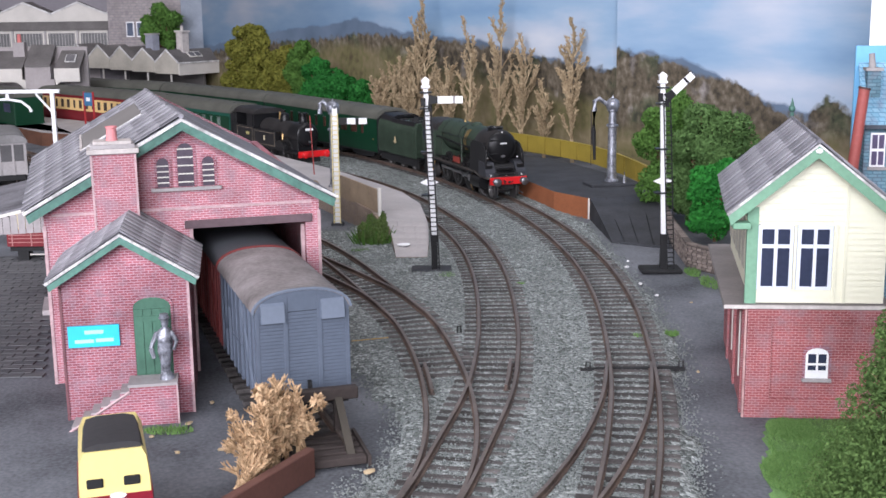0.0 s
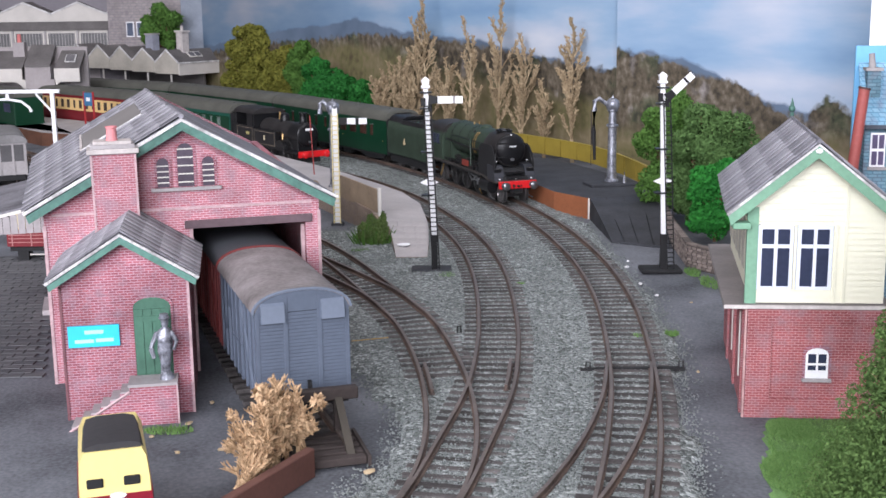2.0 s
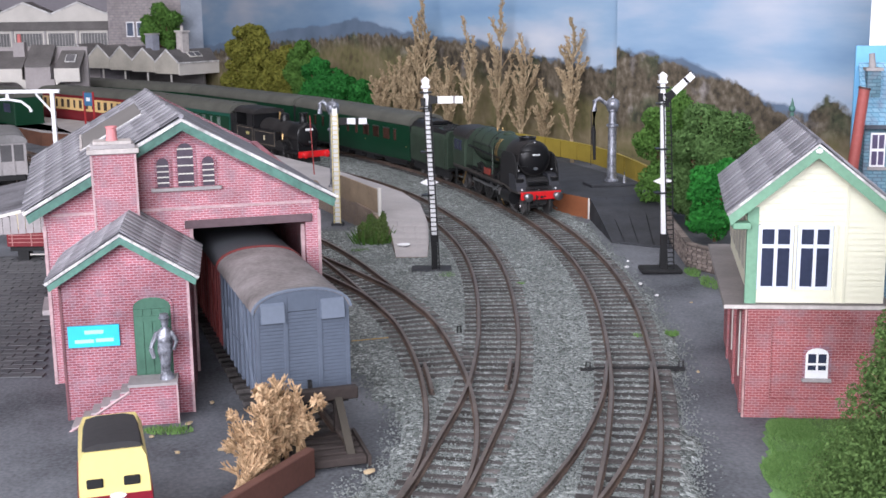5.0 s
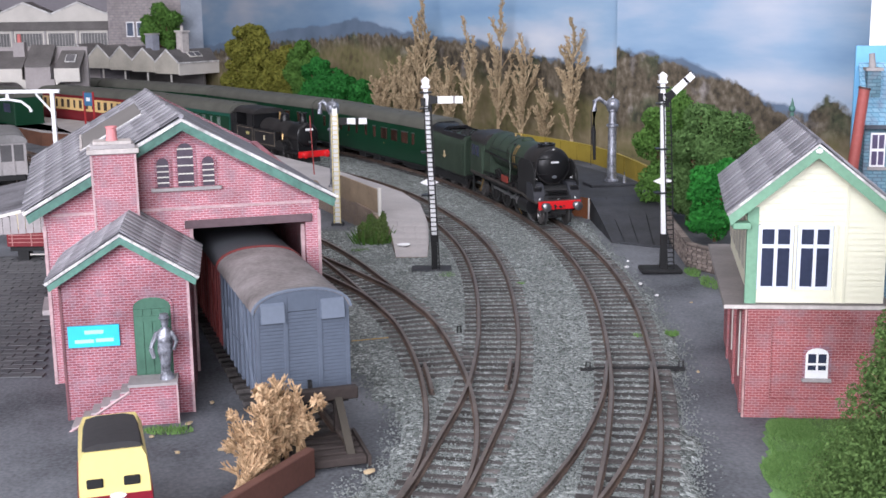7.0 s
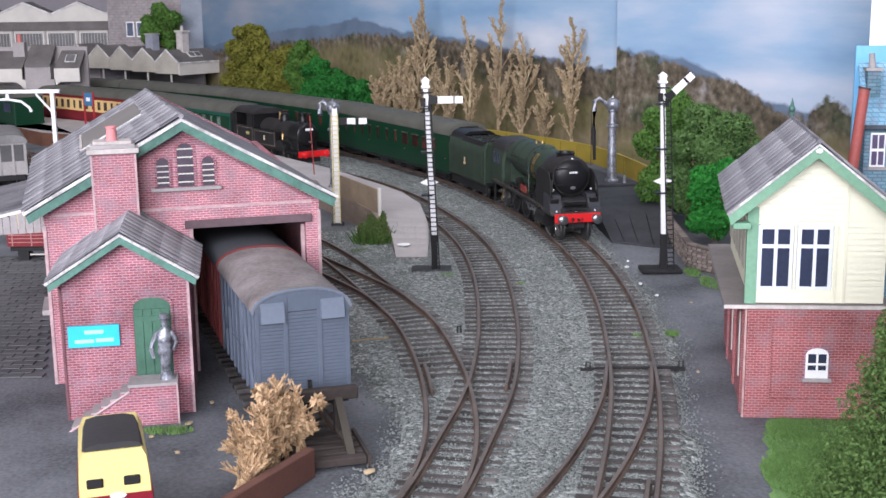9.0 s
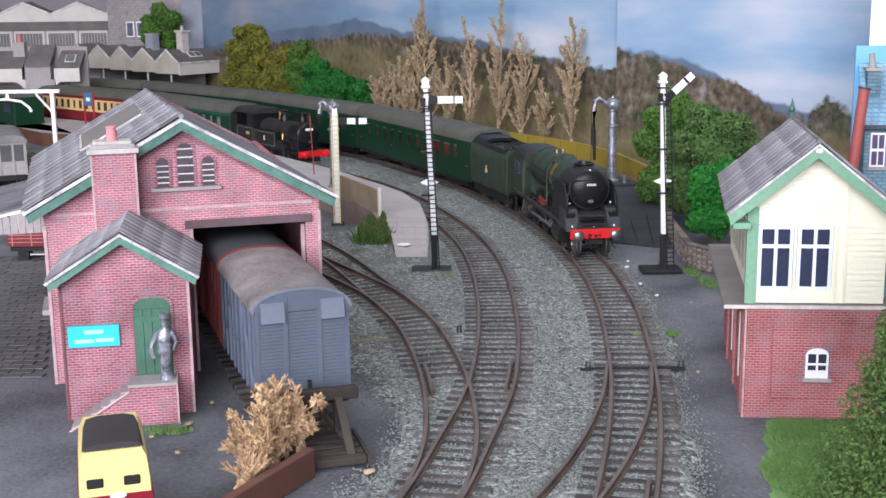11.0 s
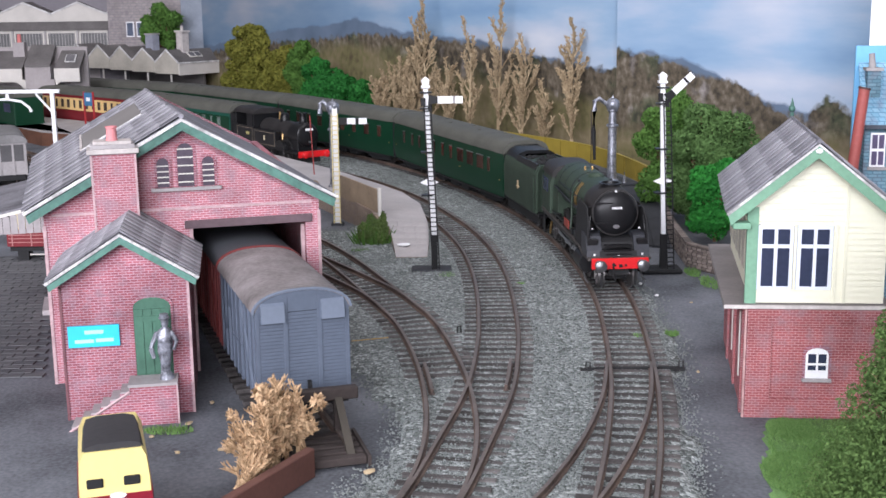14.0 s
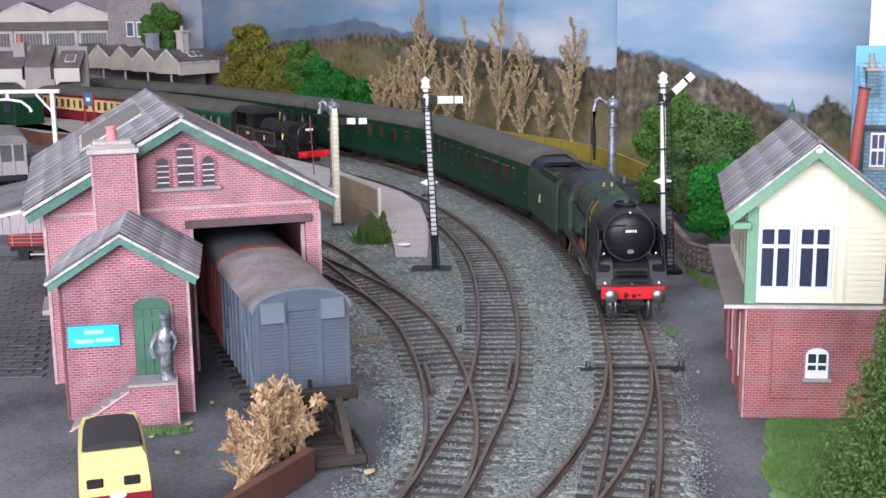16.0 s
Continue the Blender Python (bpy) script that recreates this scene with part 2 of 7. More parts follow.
def prism(bm, pts, lo, hi, axis="y"):
    """Extrude an outline: pts are (x, z) along y, (y, z) along x or (x, y) along z."""
    mk = {"y": lambda a, b, c: (a, c, b), "x": lambda a, b, c: (c, a, b), "z": lambda a, b, c: (a, b, c)}[axis]
    v0 = [bm.verts.new(mk(a, b, lo)) for a, b in pts]
    v1 = [bm.verts.new(mk(a, b, hi)) for a, b in pts]
    k = len(pts)
    bm.faces.new(v0), bm.faces.new(v1[::-1])
    for i in range(k):
        bm.faces.new((v0[i], v0[(i + 1) % k], v1[(i + 1) % k], v1[i]))
    return bm


def loft(bm, rings, close=True, caps=True):
    """Join rings of points, each of the same count."""
    vs = [[bm.verts.new(p) for p in r] for r in rings]
    k = len(vs[0])
    for a, b in zip(vs[:-1], vs[1:]):
        for i in range(k if close else k - 1):
            bm.faces.new((a[i], a[(i + 1) % k], b[(i + 1) % k], b[i]))
    if caps and close:
        bm.faces.new(vs[0]), bm.faces.new(vs[-1][::-1])
    return bm


def tube(bm, pts, r, n=6):
    pts = [Vector(p) for p in pts]
    rings = []
    for i, p in enumerate(pts):
        d = (pts[min(i + 1, len(pts) - 1)] - pts[max(i - 1, 0)]).normalized()
        q = d.to_track_quat("Z", "Y")
        rr = r[i] if isinstance(r, (list, tuple)) else r
        rings.append([p + q @ Vector((rr * math.cos(a), rr * math.sin(a), 0)) for a in (k * math.tau / n for k in range(n))])
    return loft(bm, rings)


def spline(pts, step=3.0):
    """A smooth line through the points, cut into even steps."""
    p = [np.array(q, float) for q in pts]
    p = [2 * p[0] - p[1]] + p + [2 * p[-1] - p[-2]]
    out = []
    for a, b, c, d in zip(p[:-3], p[1:-2], p[2:-1], p[3:]):
        k = max(2, int(np.linalg.norm(c - b) / step))
        for i in range(k):
            t = i / k
            out.append(0.5 * (2 * b + (c - a) * t + (2 * a - 5 * b + 4 * c - d) * t * t + (3 * b - a - 3 * c + d) * t ** 3))
    out.append(p[-2])
    return np.array(out)


class Line:
    """A line on the board by its length s."""

    def __init__(self, pts, step=2.0):
        q = spline(pts, step)
        for _ in range(40):
            q[1:-1] = 0.25 * q[:-2] + 0.5 * q[1:-1] + 0.25 * q[2:]
        self.q = q
        self.s = np.concatenate([[0], np.cumsum(np.linalg.norm(np.diff(q, axis=0), axis=1))])
        self.length = self.s[-1]

    def at(self, s):
        if s < 0:
            d = self.q[1] - self.q[0]
            return self.q[0] + d / np.linalg.norm(d) * s
        if s > self.length:
            d = self.q[-1] - self.q[-2]
            return self.q[-1] + d / np.linalg.norm(d) * (s - self.length)
        return np.array([np.interp(s, self.s, self.q[:, 0]), np.interp(s, self.s, self.q[:, 1])])

    def way(self, s):
        d = self.at(s + 1) - self.at(s - 1)
        return d / np.linalg.norm(d)

    def near(self, x, y):
        return self.s[np.argmin(np.hypot(self.q[:, 0] - x, self.q[:, 1] - y))]

# ---- setting: room, board, backdrop ----
def plain(name, bm, material, label, category, kind="structure", smooth=False):
    return tagged(part(name, bm, material, None, "", smooth), label, category, "", kind)


plain("floor", box(B(), -2200, 2200, -1800, 2400, -1010, -1000), M["wall"], "plain floor of the railway room", "floor")
plain("ceiling", box(B(), -2200, 2200, -1800, 2400, 1400, 1410), M["wall"], "plain white ceiling of the railway room", "ceiling")
plain("wall_north", box(B(), -2200, 2200, 2400, 2420, -1000, 1400), M["wall"], "plain white room wall behind the layout", "wall")
plain("wall_east", box(B(), 2200, 2220, -1800, 2400, -1000, 1400), M["wall"], "plain white side wall of the room", "wall")
plain("wall_west", box(B(), -2220, -2200, -1800, 2400, -1000, 1400), M["wall"], "plain white side wall of the room", "wall")
plain("wall_south", box(B(), -2200, 2200, -1820, -1800, -1000, 1400), M["wall"], "plain white wall behind the camera", "wall")

plain("layout_board", box(B(), -1000, 800, 0, 2200, -40, -4, 2.0), M["wall"], "plain board that carries the whole layout", "board")
for x in (-960, 760):
    for y in (40, 2160):
        plain("layout_leg", box(B(), x - 25, x + 25, y - 25, y + 25, -1000, -40, 2.0), M["wall"], "plain square leg under the layout board", "leg")
bm = B()
bmesh.ops.create_grid(bm, x_segments=120, y_segments=120, size=1, matrix=Matrix.Translation((-100, 1100, 0)) @ Matrix.Diagonal((900, 1100, 1, 1)))
for v in bm.verts:
    v.co.z = 0.5 * noise.noise(v.co * 0.02) - 0.3
plain("ground", bm, M["tarmac"], "dark grey painted yard surface of the board", "ground")

# backdrop: printed paper with sky, far hills and bare woods, on two boards that meet at a seam
def backdrop_mat(name, base, hill, wood, tint, cloud=0.0):
    m = bpy.data.materials.new(name)
    m.use_nodes = True
    n, l = m.node_tree.nodes, m.node_tree.links
    b = n["Principled BSDF"]
    b.inputs["Roughness"].default_value = 0.7
    b.inputs["Specular IOR Level"].default_value = 0.15
    tc, sep = n.new("ShaderNodeTexCoord"), n.new("ShaderNodeSeparateXYZ")
    l.new(tc.outputs["Object"], sep.inputs[0])

    def noise_at(scale, detail, sx=1.0, sz=1.0):
        mp, t = n.new("ShaderNodeMapping"), n.new("ShaderNodeTexNoise")
        mp.inputs["Scale"].default_value = (sx, 1, sz)
        l.new(tc.outputs["Object"], mp.inputs[0]), l.new(mp.outputs[0], t.inputs["Vector"])
        t.inputs["Scale"].default_value, t.inputs["Detail"].default_value = scale, detail
        return t.outputs[0]

    def ramp(src, stops):
        r = n.new("ShaderNodeValToRGB")
        e = r.color_ramp.elements
        (e[0].position, e[0].color), (e[1].position, e[1].color) = stops[0], stops[-1]
        for p, c in stops[1:-1]:
            e.new(p).color = c
        l.new(src, r.inputs[0])
        return r.outputs[0]

    def mth(op, a, c, d=None):
        q = n.new("ShaderNodeMath")
        q.operation = op
        for i, v in enumerate((a, c, d)):
            if v is None:
                continue
            if isinstance(v, (int, float)):
                q.inputs[i].default_value = v
            else:
                l.new(v, q.inputs[i])
        return q.outputs[0]

    def mixc(f, a, c):
        q = n.new("ShaderNodeMix")
        q.data_type = "RGBA"
        l.new(f, q.inputs[0]), l.new(a, q.inputs[6]), l.new(c, q.inputs[7])
        return q.outputs[2]

    z = sep.outputs[2]
    SPAN = 0.9

    def profile(pts):
        """A height along the board from (x, z) points."""
        r = n.new("ShaderNodeValToRGB")
        e = r.color_ramp.elements
        g = lambda v: (v / 0.2, v / 0.2, v / 0.2, 1)
        (e[0].position, e[0].color), (e[1].position, e[1].color) = (pts[0][0] / SPAN, g(pts[0][1])), (pts[-1][0] / SPAN, g(pts[-1][1]))
        for x, v in pts[1:-1]:
            e.new(x / SPAN).color = g(v)
        l.new(mth("MULTIPLY", sep.outputs[0], 1 / SPAN), r.inputs[0])
        return mth("MULTIPLY", r.outputs[0], 0.2)

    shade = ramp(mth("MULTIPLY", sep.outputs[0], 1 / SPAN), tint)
    clouds = mth("ADD", noise_at(8, 6, 0.55, 2.0), mth("MULTIPLY_ADD", z, -0.9, cloud))
    skyc = ramp(clouds, [(0.30, hexc(0.20, 0.34, 0.52)), (0.42, hexc(0.29, 0.43, 0.59)), (0.53, hexc(0.45, 0.53, 0.64)), (0.66, hexc(0.62, 0.65, 0.70))])
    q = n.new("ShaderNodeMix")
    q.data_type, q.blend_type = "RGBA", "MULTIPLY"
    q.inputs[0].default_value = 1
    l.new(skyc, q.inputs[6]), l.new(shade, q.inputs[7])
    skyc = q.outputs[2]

    def below(pts, wob, scale, soft):
        edge = mth("ADD", profile(pts), mth("MULTIPLY", mth("SUBTRACT", noise_at(scale, 8, 1.0, 1.0), 0.5), wob))
        f = n.new("ShaderNodeMapRange")
        l.new(mth("SUBTRACT", edge, z), f.inputs[0])
        f.inputs[1].default_value, f.inputs[2].default_value = -soft, soft
        return f.outputs[0]

    far = ramp(noise_at(20, 4), [(0.3, hexc(0.10, 0.14, 0.20)), (0.7, hexc(0.16, 0.21, 0.29))])
    c = mixc(below(hill, 0.016, 36, 0.0015), skyc, far)
    mixed = mth("ADD", mth("MULTIPLY", noise_at(170, 9, 1.0, 0.8), 0.6), mth("MULTIPLY", noise_at(42, 6), 0.4))
    brown = ramp(mixed, [(0.36, hexc(0.035, 0.032, 0.026)), (0.46, hexc(0.085, 0.070, 0.050)), (0.55, hexc(0.135, 0.112, 0.082)), (0.66, hexc(0.23, 0.20, 0.165))])
    green = ramp(mixed, [(0.38, hexc(0.030, 0.038, 0.026)), (0.52, hexc(0.085, 0.090, 0.055)), (0.66, hexc(0.16, 0.155, 0.105))])
    birch = ramp(mixed, [(0.38, hexc(0.075, 0.068, 0.062)), (0.50, hexc(0.17, 0.15, 0.135)), (0.64, hexc(0.36, 0.33, 0.31))])
    step = lambda src, lo, hi: ramp(src, [(lo, hexc(0, 0, 0)), (hi, hexc(1, 1, 1))])
    woods = mixc(step(noise_at(17, 4, 1.0, 1.3), 0.52, 0.60), brown, green)
    woods = mixc(step(noise_at(31, 5, 1.2, 0.8), 0.57, 0.64), woods, birch)
    c = mixc(below(wood, 0.022, 95, 0.002), c, woods)
    field = ramp(mth("ADD", mth("MULTIPLY", noise_at(26, 7, 0.6, 1.0), 0.6), mth("MULTIPLY", noise_at(140, 8, 1.0, 0.8), 0.4)), [(0.34, hexc(0.085, 0.068, 0.042)), (0.46, hexc(0.15, 0.135, 0.065)), (0.55, hexc(0.19, 0.155, 0.09)), (0.68, hexc(0.27, 0.225, 0.145))])
    c = mixc(below(base, 0.05, 16, 0.008), c, field)
    l.new(c, b.inputs["Base Color"])
    return m


def board(name, p, q, bottom, top, material, label):
    d = Vector(q) - Vector(p)
    ob = part(name, box(B(), 0, d.length, 0, 3, bottom, top), material)
    ob.matrix_world = pose(p[0] * MM, p[1] * MM, 0, 0, 0, math.degrees(math.atan2(d.y, d.x)))
    return tagged(ob, label, "backdrop", "", "structure")


MID = backdrop_mat("backdrop_print_a", [(0, 0.05), (0.3, 0.088), (0.40, 0.100), (0.46, 0.095), (0.60, 0.075), (0.85, 0.05)], [(0.037, 0.0887), (0.156, 0.1017), (0.279, 0.1149), (0.334, 0.1188), (0.387, 0.1226), (0.422, 0.1286), (0.46, 0.1224), (0.505, 0.1147), (0.58, 0.110), (0.66, 0.106), (0.74, 0.095), (0.83, 0.0844)],
                   [(0.037, 0.080), (0.156, 0.090), (0.219, 0.095), (0.279, 0.099), (0.334, 0.102), (0.387, 0.105), (0.422, 0.109), (0.46, 0.110), (0.505, 0.108), (0.569, 0.1065), (0.629, 0.1047), (0.701, 0.0973), (0.752, 0.0922), (0.791, 0.0877), (0.829, 0.0844)],
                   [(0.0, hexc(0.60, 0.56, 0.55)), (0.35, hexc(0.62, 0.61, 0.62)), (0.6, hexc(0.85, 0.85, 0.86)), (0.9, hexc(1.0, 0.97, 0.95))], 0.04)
RIGHT = backdrop_mat("backdrop_print_b", [(0, 0.03), (0.2, 0.03), (0.5, 0.02)], [(-0.001, 0.1004), (0.032, 0.1017), (0.042, 0.0997), (0.057, 0.0972), (0.072, 0.0951), (0.09, 0.0894), (0.105, 0.0806), (0.115, 0.0755), (0.143, 0.0665), (0.19, 0.0576)],
                     [(-0.002, 0.103), (0.03, 0.0998), (0.043, 0.096), (0.057, 0.0909), (0.072, 0.0873), (0.087, 0.0822), (0.112, 0.0784), (0.133, 0.0732), (0.143, 0.0647), (0.163, 0.0547), (0.184, 0.0529), (0.188, 0.0619), (0.197, 0.069), (0.206, 0.0677), (0.217, 0.0591)],
                     [(0.0, hexc(0.92, 0.90, 0.90)), (0.5, hexc(0.98, 0.95, 0.93))], 0.05)
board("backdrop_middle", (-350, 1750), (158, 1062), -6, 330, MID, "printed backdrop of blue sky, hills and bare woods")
board("backdrop_right", (154, 1056), (520, 700), -6, 330, RIGHT, "printed backdrop of cloudy sky, blue hills and bare trees")
board("backdrop_left", (-1100, 1980), (-352, 1752), -6, 330, mat("violet_grey_print", hexc(0.22, 0.205, 0.225), 0.8, var=0.15, scale=12, fine=200, bump=0.05), "plain violet-grey end of the backdrop")

# ballast bed with an uneven edge
def sheet(name, outline, material, z, label, category, cell=7.0, rough=3.0, kind="structure", hump=0.5):
    pts = [Vector((x, y)) for x, y in outline]

    def inside(x, y):
        hit, j = False, len(pts) - 1
        for i in range(len(pts)):
            a, b = pts[i], pts[j]
            if (a.y > y) != (b.y > y) and x < (b.x - a.x) * (y - a.y) / (b.y - a.y) + a.x:
                hit = not hit
            j = i
        return hit

    x0, x1 = min(p.x for p in pts), max(p.x for p in pts)
    y0, y1 = min(p.y for p in pts), max(p.y for p in pts)
    bm, grid = B(), {}
    nx, ny = int((x1 - x0) / cell) + 1, int((y1 - y0) / cell) + 1
    for i in range(nx + 1):
        for j in range(ny + 1):
            x, y = x0 + i * cell, y0 + j * cell
            dx, dy = rough * noise.noise((x * 0.05, y * 0.05, 3)), rough * noise.noise((x * 0.05, y * 0.05, 9))
            if inside(x + dx, y + dy):
                grid[i, j] = bm.verts.new((x, y, z + hump * noise.noise((x * 0.06, y * 0.06, 1))))
    for (i, j), v in grid.items():
        ring = [(i + a, j + b) for a in (-1, 0, 1) for b in (-1, 0, 1)]
        if not all(k in grid for k in ring):
            v.co.z = -0.6
        elif not all((i + a, j + b) in grid for a in (-2, 0, 2) for b in (-2, 0, 2)):
            v.co.z -= 0.45 * z
    for (i, j) in list(grid):
        q = [grid.get(k) for k in ((i, j), (i + 1, j), (i + 1, j + 1), (i, j + 1))]
        if all(q):
            bm.faces.new(q)
        elif sum(v is not None for v in q) == 3:
            bm.faces.new([v for v in q if v])
    ob = plain(name, bm, material, label, category, kind)
    for p in ob.data.polygons:
        if p.normal.z < 0:
            p.flip()
    return ob


BED = [(97, 779), (101, 695), (102, 620), (105, 582), (103, 500), (98, 459), (89, 425), (84, 368), (74, 320), (70, 200), (-40, 200), (-34, 330), (-27, 347), (-18, 376), (-20, 404), (-28, 429), (-45, 480), (-70, 560), (-120, 640),
       (-150, 760), (-60, 760), (-70, 900), (-160, 1060), (-330, 1290), (-520, 1460), (-640, 1560), (-600, 1700), (-380, 1560), (-240, 1400), (-120, 1230), (-20, 1090), (40, 960), (75, 880), (84, 830)]
sheet("ballast_bed", BED, M["ballast"], 1.6, "grey-green granite ballast between the tracks", "ballast", cell=3.0, rough=5.0)

# ---- tracks ----
GAUGE = 17.3
RAIL_TOP = 4.4
LINE_A = Line([(40, 270), (53, 327), (60.5, 362), (65.5, 390), (70, 418), (74, 450), (77, 480), (79.5, 510), (81.5, 540), (82.5, 575), (82.3, 610), (81, 645), (77.5, 685), (71, 737), (60, 795), (44.5, 853), (22.5, 922), (-8, 1000), (-51, 1088), (-104, 1178),
               (-165, 1270), (-230, 1360), (-300, 1445), (-380, 1525), (-470, 1600), (-570, 1668), (-690, 1735), (-830, 1800)])
LINE_A2 = Line([(73.5, 455), (69, 427), (63.5, 402), (57, 379), (50, 358), (42, 338), (34, 320), (10, 275)])
LINE_B = Line([(-14, 290), (-3, 328), (2, 350), (7, 374), (13, 402), (18, 432), (21, 462), (23.5, 495), (24.8, 533), (25.3, 577), (24, 627), (19.5, 680), (11, 735), (0, 782), (-25, 868), (-62, 952), (-112, 1035), (-160, 1110), (-218, 1192), (-285, 1278), (-365, 1370), (-460, 1458), (-570, 1540)])
LINE_C = Line([(-14, 290), (-4, 328), (0, 350), (1.8, 370), (2.3, 390), (1.8, 411), (0, 438), (-3.5, 467), (-8.5, 498), (-15.5, 530), (-31.5, 577), (-50, 612), (-68, 645), (-88, 680), (-130, 750), (-190, 850)])
LINE_C2 = Line([(-15.5, 530), (-26, 562), (-38.5, 600), (-53, 642), (-68, 680), (-84, 715), (-106, 760), (-150, 840), (-215, 940), (-300, 1050), (-400, 1160)])
LINE_D = Line([(-33, 345), (-50, 394), (-74, 463), (-100, 540), (-125, 615)])
LINE_E = Line([(-292, 790), (-330, 900), (-400, 1060), (-520, 1220)])

SLEEPER = mesh_of("sleeper", box(B(), -15, 15, -1.55, 1.55, 0, 1.9, 0.2), M["sleeper"])


def rail_mesh(line, side, s0, s1, lift=0.0):
    """One rail: foot, web and head swept along the line."""
    prof = [(-1.1, 0), (1.1, 0), (1.1, 0.35), (0.35, 0.6), (0.35, 1.6), (0.6, 1.8), (0.6, 2.4), (-0.6, 2.4), (-0.6, 1.8), (-0.35, 1.6), (-0.35, 0.6), (-1.1, 0.35)]
    bm, rings = B(), []
    k = max(2, int((s1 - s0) / 5))
    for i in range(k + 1):
        s = s0 + (s1 - s0) * i / k
        p, w = line.at(s), line.way(s)
        nx, ny = w[1], -w[0]
        o = side * GAUGE / 2
        rings.append([(p[0] + nx * (o + a), p[1] + ny * (o + a), 2.0 + lift + b) for a, b in prof])
    loft(bm, rings)
    bm.faces.ensure_lookup_table()
    for f in bm.faces:
        if all(v.co.z > 4.38 + lift for v in f.verts):
            f.material_index = 1
    return bm


def track(line, s0, s1, label, left=None, right=None, sleepers=None, avoid=(), pitch=7.3, lift=0.0):
    t = thing("railway_track", label=label, category="railway track", group="tracks of the station yard")
    for side, span in ((-1, left), (1, right)):
        a, b = span or (s0, s1)
        part("rail", rail_mesh(line, side, a, b, lift), [M["rail"], M["railtop"]], t)
    a, b = sleepers or (s0, s1)
    s = a
    while s < b:
        p, w = line.at(s), line.way(s)
        if not any(np.min(np.hypot(o.q[:, 0] - p[0], o.q[:, 1] - p[1])) < 19 for o in avoid):
            ob = new("sleeper", SLEEPER)
            ob.parent = t
            ob.matrix_basis = put(p[0], p[1], random.uniform(0.0, 0.35), 0, 0, math.degrees(math.atan2(w[1], w[0])) - 90 + random.uniform(-1.5, 1.5))
        s += pitch
    return t


def check_rail(parent_line, side, x, y, length, label):
    """A short guard rail just inside a running rail."""
    s = parent_line.near(x, y)
    t = thing("check_rail", label=label, category="check rail", group="check rails of the turnouts")
    part("rail", rail_mesh(parent_line, side * (GAUGE - 5.6) / GAUGE, s - length / 2, s + length / 2), [M["rail"], M["railtop"]], t)


check_rail(LINE_C, -1, 1, 440, 34, "short rusty guard rail inside the running rail")
check_rail(LINE_B, 1, 18, 445, 34, "short rusty guard rail inside the running rail")
check_rail(LINE_A, 1, 52, 322, 30, "short rusty guard rail inside the running rail")
track(LINE_A, 20, LINE_A.length, "main line track with rusty rails and brown sleepers", pitch=7.4)
track(LINE_A2, 0, LINE_A2.length, "diverging track of the main line turnout", right=(0, LINE_A2.length), avoid=(LINE_A,), lift=-0.07)
track(LINE_B, 20, LINE_B.length, "curved platform track with rusty rails and brown sleepers")
track(LINE_C, 20, LINE_C.length, "goods yard track curving towards the shed", avoid=(LINE_B,), lift=-0.07)
track(LINE_C2, 0, LINE_C2.length, "goods loop track beside the platform", avoid=(LINE_C,), lift=-0.14)
track(LINE_D, 24, LINE_D.length, "siding track leading into the goods shed")
track(LINE_E, 0, LINE_E.length, "yard track behind the goods shed")
LINE_F = Line([(-262, 880), (-305, 985), (-356, 1085), (-440, 1205), (-560, 1330)])
track(LINE_F, 0, LINE_F.length, "rusty carriage siding along the far platform")

# ---- shared makers ----
def slates(parent, origin, along, down, rows, cols, w, l, material, name="slate", stuff=False):
    """Slates laid in broken courses from the ridge down; along and down are unit vectors on the slope."""
    a, d = Vector(along).normalized(), Vector(down).normalized()
    nrm = a.cross(d).normalized()
    if nrm.z < 0:
        nrm = -nrm
    made = [mesh_of(name, box(B(), -w * 0.48, w * 0.48, -l * 0.55, l * 0.55, -0.22, 0.22), q) for q in (material, M["slate_light"])]
    rot = Matrix((a, d, a.cross(d))).transposed().to_4x4()
    for j in range(rows):
        for i in range(cols):
            c = Vector(origin) + a * ((i + 0.5) * w) + d * ((j + 0.5) * l) + nrm * (0.35 + 0.25 * (i % 2) + random.uniform(-0.06, 0.08))
            ob = new(name, made[i % 2])
            ob.parent = parent
            tilt = Matrix.Rotation(radians(-0.7 if a.cross(d).z > 0 else 0.7), 4, "X") @ Matrix.Rotation(radians(random.uniform(-0.8, 0.8)), 4, "Z")
            ob.matrix_basis = Matrix.Translation(c * MM) @ rot @ tilt


def arch(cx, z0, w, h, n=8, rise=None):
    """An outline with a round head."""
    r = w / 2
    rise = r if rise is None else rise
    pts = [(cx - r, z0), (cx + r, z0)]
    for i in range(n + 1):
        t = math.pi * i / n
        pts.append((cx + r * math.cos(t), z0 + h - rise + rise * math.sin(t)))
    return pts


def ring_outline(bm, pts, grow, lo, hi, axis="y"):
    """A frame: the outline widened by grow, with the outline left open."""
    c = Vector((sum(p[0] for p in pts) / len(pts), sum(p[1] for p in pts) / len(pts)))
    mk = {"y": lambda a, b, k: (a, k, b), "x": lambda a, b, k: (k, a, b)}[axis]
    outer = []
    for p in pts:
        d = Vector(p) - c
        outer.append((p[0] + math.copysign(grow, d.x), p[1] + (math.copysign(grow, d.y))))
    k = len(pts)
    for i in range(k):
        j = (i + 1) % k
        q = [pts[i], pts[j], outer[j], outer[i]]
        va = [bm.verts.new(mk(a, b, lo)) for a, b in q]
        vb = [bm.verts.new(mk(a, b, hi)) for a, b in q]
        bm.faces.new(va), bm.faces.new(vb[::-1])
        for s in range(4):
            bm.faces.new((va[s], va[(s + 1) % 4], vb[(s + 1) % 4], vb[s]))
    return bm


